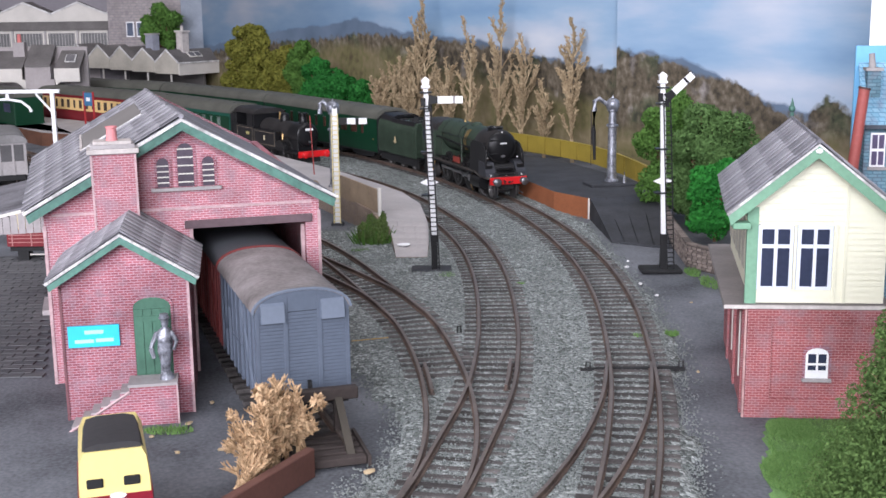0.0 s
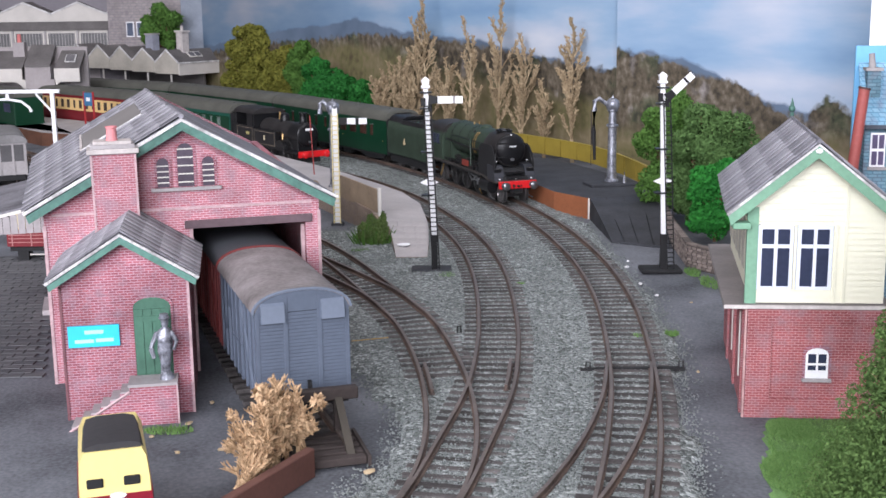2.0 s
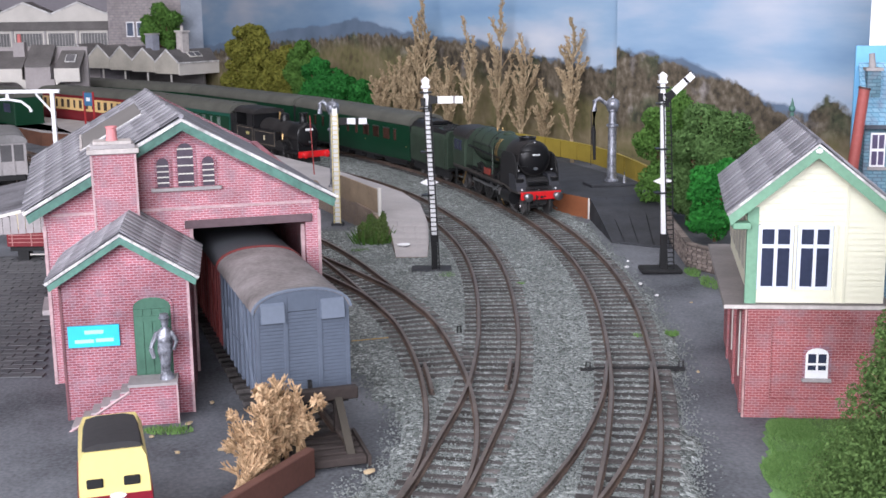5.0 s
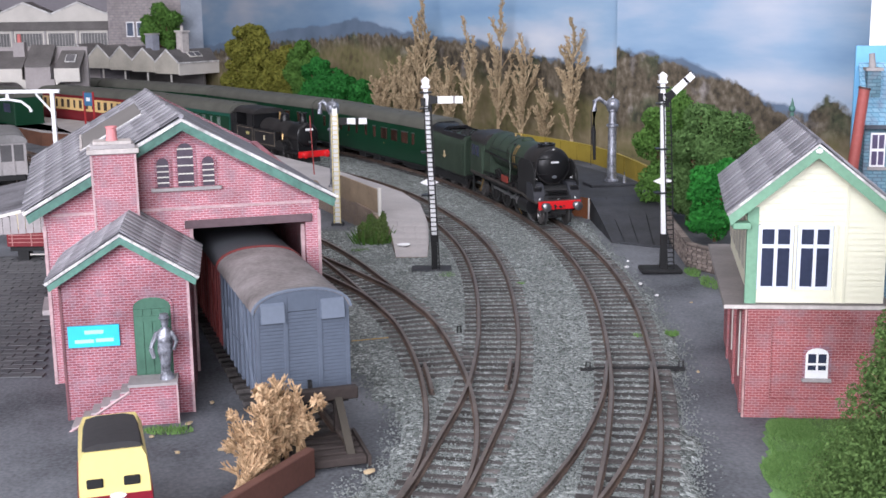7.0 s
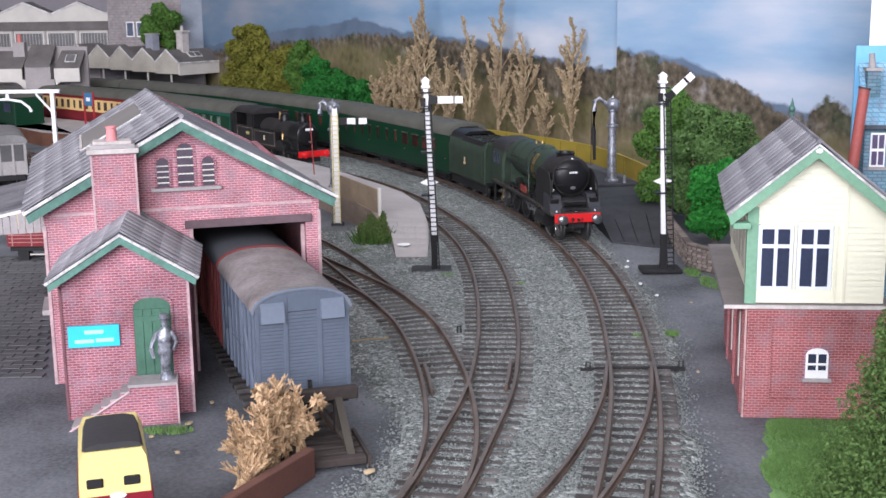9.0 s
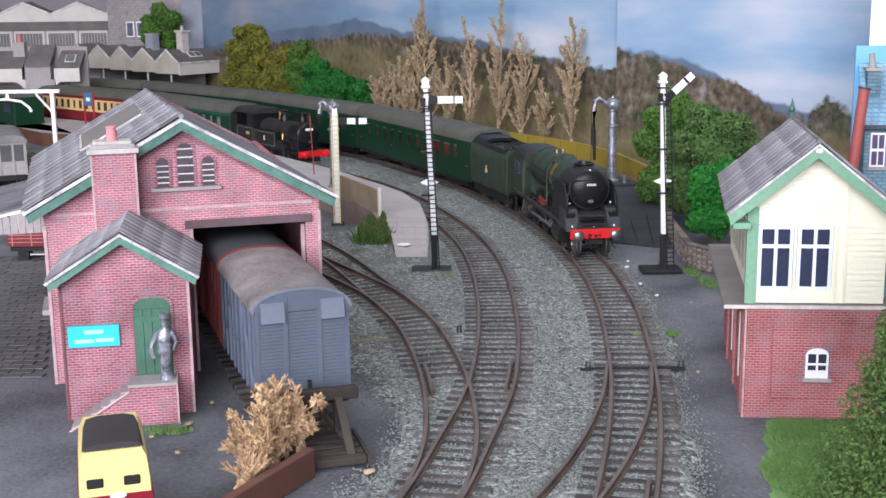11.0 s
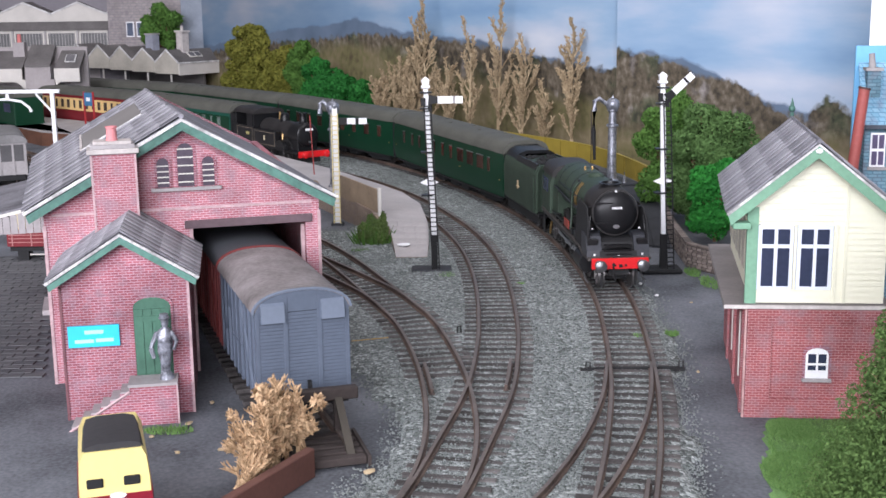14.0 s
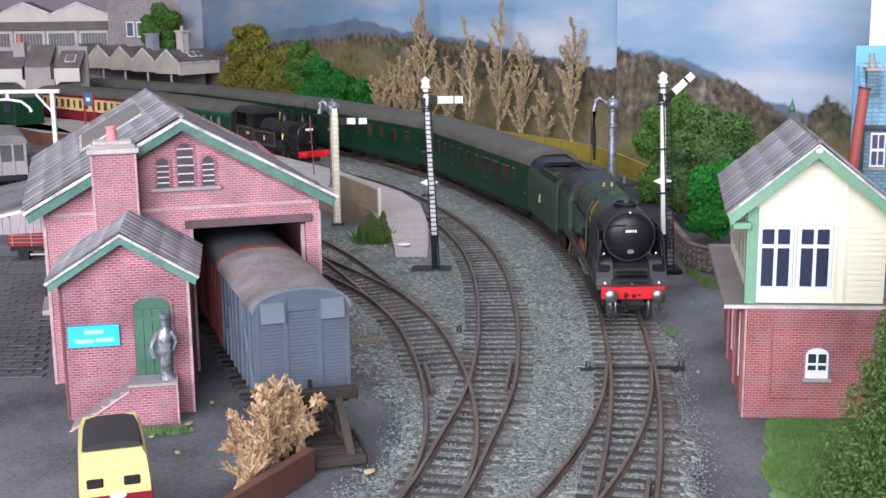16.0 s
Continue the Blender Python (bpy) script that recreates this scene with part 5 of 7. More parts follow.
def wheel_mesh(name, r, spokes=0, material=None):
    """A pair of wheels on an axle along x."""
    bm = B()
    for sx in (-1, 1):
        x = sx * 8.6
        loft(bm, [[(x + sx * o, q * math.cos(a), q * math.sin(a)) for a in (k * math.tau / 22 for k in range(22))] for o, q in ((-1.6, r + 0.8), (-0.9, r + 0.8), (-0.7, r), (1.1, r - 0.1), (1.1, r * 0.84), (0.5, r * 0.80), (0.5, 0.5 * r * (0.0 if spokes else 1) + 0.4))])
        if spokes:
            for k in range(spokes):
                a = k * math.tau / spokes
                tube(bm, [(x + sx * 0.85, 0, 0), (x + sx * 0.85, r * 0.83 * math.cos(a), r * 0.83 * math.sin(a))], 0.45, 4)
        cyl(bm, (x - sx * 0.5, 0, 0), (x + sx * 1.7, 0, 0), r * 0.2, n=10)
    cyl(bm, (-8, 0, 0), (8, 0, 0), 1.0, n=8)
    return mesh_of(name, bm, material or M["black"], True)


WHEEL_COACH = wheel_mesh("wheelset", 6.2, 0, mat("grimy_wheel", hexc(0.035, 0.03, 0.028), 0.5, metal=0.3))
WHEEL_BOGIE = wheel_mesh("bogie_wheelset", 6.2, 9, mat("bogie_wheel", hexc(0.22, 0.21, 0.21), 0.32, metal=0.8))
WHEEL_DRIVE = wheel_mesh("driving_wheelset", 11.6, 14, M["wheel_black"])
wheels = []   # (object, x, y, radius)


def wheelset(parent, me, y, r, moving=True):
    ob = new(me.name, me)
    ob.parent = parent
    ob.matrix_basis = put(0, y, RT + r)
    if moving:
        wheels.append((ob, y, r))
    return ob


def half_round(x, z0, z1, n=10, flat=0.55):
    """The arc of a roof from (x, z0) over (0, z1) to (-x, z0)."""
    out = []
    for k in range(n + 1):
        t = math.pi * k / n
        c, s = math.cos(t), math.sin(t)
        out.append((x * math.copysign(abs(c) ** flat, c), z0 + (z1 - z0) * s))
    return out


def make_coach(name, length, side_mat, upper_mat, label, group, windows, pane_mat, plan=None):
    """A corridor coach: tumblehome body, window panes, ribbed roof with vents, underframe, bogies."""
    t = thing(name, label=label, category="coach", group=group)
    h = length / 2
    side = [(15.6, 12.5), (17.0, 19), (17.3, 26), (17.0, 34), (16.4, 43)]
    prof = [(-a, b) for a, b in side] + [(a, b) for a, b in reversed(side)]
    body = part("body", prism(B(), prof, -h, h), side_mat, t, "", True)
    if upper_mat is not side_mat:
        for sx in (-1, 1):
            part("upper_panel", loft(B(), [[(sx * (x + e), y, z) for x, z in ((17.15, 25.5), (17.0, 34), (16.7, 39.5))] + [(sx * (x - 0.3), y, z) for x, z in ((16.7, 39.5), (17.0, 34), (17.15, 25.5))] for y, e in ((-h + 1, 0.25), (h - 1, 0.25))]), upper_mat, t, "cream upper panel")
    part("roof", prism(B(), half_round(17.2, 42.6, 51.6), -h - 0.5, h + 0.5), M["coach_roof"], t, "dull grey roof", True)
    for k in range(8):
        y = -h + length * (k + 0.5) / 8
        part("roof_vent", box(B(), -1.2 + (k % 2) * 8 - 4, 1.2 + (k % 2) * 8 - 4, y - 1.4, y + 1.4, 50.0, 52.1, 0.4), M["coach_roof"], t)
    for y in (-h, h):
        e = math.copysign(1, y)
        part("end_gangway", box(B(), -6, 6, y, y + e * 2.6, 13, 46, 0.3), M["matt_black"], t)
        part("end_panel", prism(B(), [(-16, 12.5), (16, 12.5), (16.2, 43), (8, 49), (-8, 49), (-16.2, 43)], y - 0.1, y + 0.5), M["matt_black"], t)
    for sx in (-1, 1):
        for y, w in plan or [(-h + 14 + (length - 28) * (k + 0.5) / windows, 6.4 if k % 3 else 4.2) for k in range(windows)]:
            pane = part("window", box(B(), sx * 17.0, sx * 17.45, y - w / 2, y + w / 2, 28, 37.5, 0.2), pane_mat, t)
            part("window_frame", box(B(), sx * 17.05, sx * 17.6, y - w / 2 - 0.3, y + w / 2 + 0.3, 37.5, 38.1), M["steel"] if side_mat is not M["crimson"] else M["custard"], pane)
        for k in range(4):
            y = -h + 6 + (length - 12) * k / 3
            part("door_handle", box(B(), sx * 17.2, sx * 17.8, y, y + 1.5, 24, 24.6), M["brass"], t)
        part("footboard", box(B(), sx * 14, sx * 16.6, -h + 6, h - 6, 11.2, 12.2), M["matt_black"], t)
    part("underframe", box(B(), -12, 12, -h + 2, h - 2, 10.5, 12.6), M["matt_black"], t)
    for y in (-16, 14, 38):
        part("battery_box", box(B(), -13, 13, y - 7, y + 7, 6.5, 10.6, 0.4), M["matt_black"], t)
    part("truss_rod", tube(B(), [(-13.5, -60, 11), (-13.5, -32, 7), (-13.5, 32, 7), (-13.5, 60, 11)], 0.6, 5), M["matt_black"], t)
    for y in (-h + 33, h - 33):
        for sx in (-1, 1):
            part("bogie_frame", loft(B(), [[(sx * a, y + b, z) for b, z in ((-22, 8.5), (-18, 11.5), (18, 11.5), (22, 8.5), (16, 7.5), (6, 6.5), (-6, 6.5), (-16, 7.5))] for a in (11.2, 12.8)]), M["matt_black"], t)
        for d in (-15.5, 15.5):
            wheelset(t, WHEEL_COACH, y + d, 6.2, group == "coaches of the moving train")
    return t


def buffers(parent, y, e, z=17.2, x=10.6, head=None):
    for sx in (-1, 1):
        b = part("buffer", loft(B(), [[(sx * x + r * math.cos(a), y + e * o, z + r * math.sin(a)) for a in (k * math.tau / 16 for k in range(16))] for r, o in ((2.2, 0), (2.2, 0.6), (1.5, 0.7), (1.4, 4.2), (2.9, 4.5), (2.9, 5.2), (2.3, 5.6), (0.4, 5.9))]), head or M["buffer"], parent, "dull steel buffer", True)
    return b


# distance that the train has run by each time, in millimetres
RUN_T = [0, 1, 2, 3, 4, 5, 6.5, 7.5, 8.5, 9, 10, 11.5, 12, 12.5, 13, 13.5, 14, 14.5, 15, 15.5, 16]
RUN_S = [0, 8.5, 20, 35, 53, 70.5, 99.8, 121.5, 145.2, 157.6, 182, 219.8, 231.8, 243.8, 256, 269.5, 284, 298.8, 314, 329.2, 344.5]
S_START = LINE_A.near(47, 853)
COACH, GAP, LOCO, TENDER = 244.0, 6.0, 152.0, 86.0
_rt = np.linspace(-1, 17, 361)
_rs = np.where(_rt < 0, _rt * 7.0, np.where(_rt > 16, 344.5 + (_rt - 16) * 30.5, np.interp(_rt, RUN_T, RUN_S)))
for _ in range(60):
    _rs[1:-1] = 0.25 * _rs[:-2] + 0.5 * _rs[1:-1] + 0.25 * _rs[2:]


def run(t):
    return float(np.interp(t, _rt, _rs))


# express locomotive, three parts of its look: green boiler casing, black smokebox, red beam
loco = thing("steam_locomotive", label="dark green and black express steam locomotive with red buffer beam", category="locomotive")
F = LOCO / 2
CZ = 40.6
circ = lambda r, n=28: [(r * math.cos(k * math.tau / n), r * math.sin(k * math.tau / n)) for k in range(n)]
part("boiler", loft(B(), [[(a, y, CZ + dz + b) for a, b in circ(r)] for y, r, dz in ((-36, 12.5, 0.7), (-10, 12.2, 0.7), (18, 11.7, 0.6), (38, 11.4, 0.5))]), M["loco_green"], loco, "dark green boiler", True)
part("smokebox", loft(B(), [[(a, y, CZ + 0.4 + b) for a, b in circ(r)] for y, r in ((38, 11.9), (39, 12.1), (61, 12.1), (62, 11.7))]), M["smoke_black"], loco, "black smokebox", True)
door = part("smokebox_door", loft(B(), [[(a, y, CZ + 0.4 + b) for a, b in circ(r)] for y, r in ((62, 11.0), (62.6, 11.0), (63.6, 10.2), (64.8, 7.8), (65.5, 4.4), (65.8, 0.6))]), M["black"], loco, "rounded black smokebox door", True)
part("number_plate", box(B(), -3.6, 3.6, 64.9, 65.9, CZ + 2.2, CZ + 4.2, 0.1), M["matt_black"], door)
for k in range(5):
    part("number_bar", box(B(), -2.5 + k * 1.04, -1.8 + k * 1.04, 65.8, 66.1, CZ + 2.65, CZ + 3.75), M["white"], door)
part("shed_plate", loft(B(), [[(1.6 * math.cos(a), y, CZ - 6.2 + 1.0 * math.sin(a)) for a in (k * math.tau / 14 for k in range(14))] for y in (64.8, 65.6)]), M["steel"], door)
part("hinge_strap", box(B(), 2, 10.8, 64.4, 65.4, CZ + 5.2, CZ + 6.0, 0.1), M["black"], door)
part("hinge_strap", box(B(), 2, 10.8, 64.4, 65.4, CZ - 5.0, CZ - 4.2, 0.1), M["black"], door)
part("chimney", loft(B(), [[(a, 50 + b * 1.25, z) for a, b in circ(r, 22)] for r, z in ((6.4, CZ + 10.6), (5.6, CZ + 11.6), (5.2, CZ + 12.6), (5.7, CZ + 13.1), (5.7, CZ + 13.8), (4.5, CZ + 13.8), (4.2, CZ + 11.5))]), M["black"], loco, "squat oval black chimney", True)
part("dome", ball(B(), (0, 14, CZ + 11.5), 4.6, 1, 1.2, 0.6), M["loco_green"], loco, "", True)
for x in (-2, 2):
    part("safety_valve", cyl(B(), (x, -6, CZ + 12), (x, -6, CZ + 14.6), 0.7, 0.6, 10), M["brass"], loco, "brass safety valve")
for y in (-30, -14, 4):
    part("boiler_band", loft(B(), [[(a, y + o, CZ + 0.7 + b) for a, b in circ(12.6 - (y + 30) * 0.014)] for o in (-0.35, 0.35)]), M["black"], loco, "", True)
for y in (19.0, 22.5):
    for sx in (-1, 1):
        part("brass_pipe", tube(B(), [(sx * 12.2 * math.sin(a), y - 2.4 * (a - 0.9), CZ + 0.6 + 12.2 * math.cos(a)) for a in (0.75, 1.0, 1.3, 1.6, 1.9, 2.15)], 0.3, 6), M["brass"], loco, "bright brass pipe", True)
part("fire_box_casing", loft(B(), [[(x * w, y, z) for x, z in ((-1, 22), (1, 22), (1, 36), (0.86, 46), (0.5, 51), (0, 52), (-0.5, 51), (-0.86, 46), (-1, 36))] for y, w in ((-46, 13.6), (-30, 12.9))]), M["loco_green"], loco, "", True)
part("running_plate", prism(B(), [(-F + 4, 21.2), (48, 21.2), (58, 19.2), (74, 19.2), (74, 20.4), (58, 20.6), (48, 22.4), (-F + 4, 22.4)], -15.8, 15.8, "x"), M["plate_brown"], loco, "grimy black running plate")
for sx in (-1, 1):
    part("valance", box(B(), sx * 15.2, sx * 15.9, -F + 6, 44, 20.0, 21.2), M["black"], loco)
    part("smoke_deflector", loft(B(), [[(sx * (x + o), y, z) for y, z, x in ((36, 22.4, 14.6), (69, 20.6, 14.6), (69, 31, 14.6), (67.5, 38, 14.3), (63, 43.2, 13.9), (58, 44.6, 13.7), (42, 44.6, 13.7), (37, 42, 14.0))] for o in (0, 0.6)]), M["matt_black"], loco, "black smoke deflector plate")
    part("deflector_rail", tube(B(), [(sx * 14.4, 67.5, 24), (sx * 13.9, 68.2, 33), (sx * 13.3, 66, 40)], 0.35, 6), M["black"], loco, "", True)
    part("deflector_stay", tube(B(), [(sx * 11.2, 60, CZ + 3), (sx * 13.8, 60, CZ + 3)], 0.4, 6), M["black"], loco)
    part("cylinder", loft(B(), [[(sx * 13.0 + a * 0.85, y, 15.0 + b * 1.0) for a, b in circ(5.0, 16)] for y in (42, 60)]), M["black"], loco, "", True)
    part("cylinder_casing", box(B(), sx * 9.5, sx * 15.4, 58, 69, 20.2, 29, 0.6), M["black"], loco)
    part("front_step", prism(B(), [(56, 20.4), (71, 20.4), (70.4, 23.4), (66.6, 30.2), (64, 31), (56, 31)], sx * 8.2, sx * 15.7, "x"), mat("slate_black", hexc(0.034, 0.036, 0.043), 0.5, var=0.25), loco, "sloped black front casing")
    part("lamp_iron", box(B(), sx * 12.0 - 0.4, sx * 12.0 + 0.4, 71, 71.6, 21, 22.0), M["white"], loco)
    part("lamp_iron", box(B(), sx * 11.8 - 0.4, sx * 11.8 + 0.4, 63.6, 64.4, CZ - 7.6, CZ - 6.8), M["white"], loco)
    part("name_plate", box(B(), sx * 14.2, sx * 14.7, 0, 14, 23.6, 28.2, 0.1), M["name_red"], loco, "red name plate")
    part("plate_bracket", box(B(), sx * 12, sx * 14.2, 6, 9, 25, 27), M["black"], loco)
    part("hand_rail", tube(B(), [(sx * 12.8, -30, CZ + 3), (sx * 12.2, 36, CZ + 3)], 0.3, 5), M["black"], loco)
    part("slide_bar", box(B(), sx * 13.2, sx * 14.4, 24, 42, 15.2, 16.2), M["steel"], loco)
    part("injector_pipe", tube(B(), [(sx * 13.5, -44, 20), (sx * 14.2, -48, 12), (sx * 13.5, -52, 9), (sx * 12, -58, 10)], 0.6, 6), M["brass"], loco, "copper injector pipe", True)
part("lamp_iron", box(B(), -0.4, 0.4, 71.2, 72, 21, 22), M["white"], loco)
part("lamp_iron", box(B(), -0.4, 0.4, 62.8, 63.6, CZ + 10.8, CZ + 11.6), M["white"], loco)
for sx in (-1, 1):
    for y, w, h in ((31, 5, 4.2), (22, 3.4, 2.6), (-4, 4, 3.4), (-16, 3, 2.4), (-27, 5, 3)):
        part("lubricator", box(B(), sx * 11.6, sx * 14.6, y - w / 2, y + w / 2, 22.3, 22.3 + h, 0.3), M["black"], loco)
    part("ejector_pipe", tube(B(), [(sx * 13.2, -40, CZ - 1), (sx * 12.9, -8, CZ - 2.2), (sx * 12.6, 20, CZ - 3), (sx * 12.4, 38, CZ - 2)], 0.7, 7), M["black"], loco, "", True)
    part("feed_pipe", tube(B(), [(sx * 8.6, 12, CZ + 9), (sx * 11.6, 13, CZ + 5.5), (sx * 13.0, 14, CZ), (sx * 13.4, 16, CZ - 8), (sx * 14, 17, 24)], 0.5, 6), M["loco_green"], loco, "", True)
    part("clack_valve", box(B(), sx * 7.8, sx * 9.4, 11, 13, CZ + 8, CZ + 10, 0.4), M["black"], loco)
    part("reversing_rod", box(B(), sx * 14.0, sx * 14.6, -42, 20, 24.2, 25.0), M["black"], loco)
    part("cab_step", box(B(), sx * 13.6, sx * 15.4, -F + 8, -F + 14, 7.5, 8.3), M["black"], loco)
    part("step_hanger", box(B(), sx * 14.6, sx * 15.2, -F + 9, -F + 13, 8, 21), M["black"], loco)
    part("valve_gear", tube(B(), [(sx * 13.6, 30, 19), (sx * 13.9, 20, 14.5), (sx * 13.6, 12, 18.5)], 0.6, 5), M["steel"], loco)
    part("crosshead", box(B(), sx * 12.6, sx * 14.8, 32, 36, 13, 18, 0.3), M["steel"], loco)
    part("sand_pipe", tube(B(), [(sx * 12, 34, 20), (sx * 12.6, 33, 9), (sx * 10.5, 32, 5.5)], 0.4, 5), M["brass"], loco, "", True)
    part("drain_cock", tube(B(), [(sx * 14.5, 56, 11), (sx * 14.5, 62, 7.5), (sx * 14.5, 68, 7)], 0.45, 5), M["steel"], loco, "", True)
    part("valve_chest", loft(B(), [[(sx * 11.0 + a, y, 21.5 + b) for a, b in circ(2.6, 12)] for y in (41, 61)]), M["black"], loco, "", True)
    part("guard_iron", box(B(), sx * 8.0, sx * 9.0, 72, 73, 6, 15), M["matt_black"], loco)
part("brake_hose", tube(B(), [(3.4, F, 18), (3.8, F + 1.6, 17), (3.6, F + 1.6, 12), (2.6, F + 1, 10)], 0.55, 6), M["matt_black"], loco, "", True)
part("front_casing", prism(B(), [(56, 20), (72, 20.5), (71, 23), (68, 24), (67, 27), (64, 28.5), (56, 29)], -9.2, 9.2, "x"), M["matt_black"], loco)
for k in range(3):
    part("footstep", box(B(), -6.5, 6.5, 67 + k * 1.6, 71.5 + k * 0.4, 25.4 - k * 2.0, 26.0 - k * 2.0), M["black"], loco)
beam = part("buffer_beam", box(B(), -14.1, 14.1, F - 2.0, F, 15.2, 20.4, 0.1), M["red"], loco, "bright red buffer beam")
part("coupling_hook", box(B(), -0.8, 0.8, F, F + 2.2, 16.4, 17.6, 0.2), M["matt_black"], beam)
for x in (-2.6, 2.6):
    part("beam_fitting", box(B(), x - 0.5, x + 0.5, F, F + 0.5, 16.6, 17.6), M["matt_black"], beam)
buffers(loco, F, 1, 17.6, 10.5)
part("frame", box(B(), -5, 5, -F + 6, F - 3, 11.5, 20), M["matt_black"], loco)
part("bogie_frame", box(B(), -5, 5, 38, 66, 8, 12), M["matt_black"], loco)
part("cab", prism(B(), [(-15.2, 21.4), (15.2, 21.4), (15.5, 40), (13.2, 45.5), (-13.2, 45.5), (-15.5, 40)], -F + 4, -44), M["loco_green"], loco, "dark green cab", True)
part("cab_roof", prism(B(), half_round(14.4, 44, 51.4), -F + 1, -42), M["smoke_black"], loco, "black cab roof", True)
for sx in (-1, 1):
    for y in (-64, -54):
        part("cab_window", box(B(), sx * 15.2, sx * 15.75, y - 3.6, y + 3.6, 34, 42, 0.2), M["glass"], loco)
    part("spectacle_window", box(B(), sx * 6.5, sx * 11.5, -44.4, -43.6, 41, 47, 0.5), M["glass"], loco)
for y, r, me in ((66, 6.2, WHEEL_BOGIE), (46, 6.2, WHEEL_BOGIE), (-58, 6.6, WHEEL_BOGIE)):
    wheelset(loco, me, y, 6.2)
DRIVE = (22, -3, -28)
for y in DRIVE:
    wheelset(loco, WHEEL_DRIVE, y, 11.6)
rods = []
for sx in (-1, 1):
    r = part("coupling_rod", box(B(), sx * 11.2, sx * 12.0, -29.5, 23.5, -0.9, 0.9, 0.2), M["steel"], loco, "steel coupling rod")
    c = part("connecting_rod", box(B(), sx * 12.2, sx * 12.9, -3, 34, -0.8, 0.8, 0.2), M["steel"], loco, "steel connecting rod")
    rods += [(r, sx, 0), (c, sx, 1)]

tender = thing("tender", label="dark green tender with raked coal bunker sides", category="tender")
T = TENDER / 2
part("tank", prism(B(), [(-15.6, 16), (15.6, 16), (16, 36), (14.8, 42), (12.5, 45), (-12.5, 45), (-14.8, 42), (-16, 36)], -T + 3, T - 8), M["loco_green"], tender, "", True)
part("bunker_rim", prism(B(), [(-14.8, 41.5), (-12, 46.6), (-8, 48.6), (8, 48.6), (12, 46.6), (14.8, 41.5), (13, 41.5), (7, 46.5), (-7, 46.5), (-13, 41.5)], -T + 2, -T + 30), M["black"], tender, "black tank top", True)
part("bunker_rim", prism(B(), [(-14.8, 41.5), (-13, 46), (-12, 46), (-13.6, 41.5)], -T + 30, T - 8), M["black"], tender)
part("bunker_rim", prism(B(), [(14.8, 41.5), (13, 46), (12, 46), (13.6, 41.5)], -T + 30, T - 8), M["black"], tender)
bm = B()
rr = random.Random(3)
for k in range(130):
    x, y = rr.uniform(-11, 11), rr.uniform(-T + 32, T - 12)
    s = rr.uniform(1.0, 2.0)
    bmesh.ops.create_icosphere(bm, subdivisions=1, radius=s, matrix=Matrix.Translation((x, y, 44.5 + rr.uniform(-0.6, 1.2))) @ Matrix.Diagonal((1, rr.uniform(0.7, 1.3), 0.7, 1)))
part("coal", bm, M["matt_black"], tender, "heap of coal")
for sx in (-1, 1):
    em = part("emblem", prism(B(), [(-3.5, 0), (0, -1.6), (3.5, 0), (1.2, 0.8), (0.8, 4.0), (-0.8, 4.0), (-1.2, 0.8)], sx * 16.0 - 0.2, sx * 16.0 + 0.2, "x"), mat("pale_gold_transfer", hexc(0.55, 0.42, 0.25), 0.5), tender, "pale gold emblem", at=put(0, -2, 27))
    part("tender_frame", box(B(), sx * 11.6, sx * 13.2, -T + 4, T - 6, 8.5, 16), M["matt_black"], tender)
    part("tender_ladder", box(B(), sx * 9, sx * 9.6, -T + 1.6, -T + 2.2, 18, 46), M["black"], tender)
part("tender_base", box(B(), -14.5, 14.5, -T + 2, T, 14.6, 16.2), M["black"], tender)
part("cab_shelter", prism(B(), [(-15.4, 16), (-15.4, 40), (-13, 45), (-12, 45), (-14, 40), (-14, 16)], T - 9, T - 3), M["loco_green"], tender)
part("cab_shelter", prism(B(), [(15.4, 16), (15.4, 40), (13, 45), (12, 45), (14, 40), (14, 16)], T - 9, T - 3), M["loco_green"], tender)
for y in (-27, 0, 24):
    wheelset(tender, WHEEL_BOGIE, y, 6.2)
buffers(tender, -T + 2, -1)

PANE = mat("coach_pane", hexc(0.045, 0.045, 0.04), 0.15, var=0.9, scale=45, fine=90, bump=0.0, other=hexc(0.045, 0.022, 0.016), spec=0.6)
movers = [(loco, 0, LOCO, 58, 44), (tender, LOCO + 2.5, TENDER, 20, 20)]
coach = make_coach("passenger_coach", COACH, M["coach_green"], M["coach_green"], "dark green dining coach with a grey-brown roof", "coaches of the moving train", 12, PANE, [(96, 4.5), (80, 12), (60, 12), (40, 12), (20, 5), (2, 4.5), (-18, 4.5), (-36, 4.5), (-54, 4.5), (-72, 4.5), (-94, 5)])
off = LOCO + 2.5 + TENDER + 4
movers.append((coach, off, COACH, 33, 33))
second = make_coach("passenger_coach", COACH, M["coach_green"], M["coach_green"], "dark green corridor coach with a grey roof", "coaches of the moving train", 12, PANE, [(-98 + 24.5 * k, 9.5 if k % 2 else 6.5) for k in range(9)])
movers.append((second, off + COACH + GAP, COACH, 33, 33))
for i in range(2, 5):
    c = copy_thing(second, put(0, 0, 0))
    movers.append((c, off + i * (COACH + GAP), COACH, 33, 33))
    wheels += [(o, w[1], w[2]) for o, w in zip([k for k in c.children if k.name.startswith("wheelset")], [w for w in wheels if w[0].parent is second])]

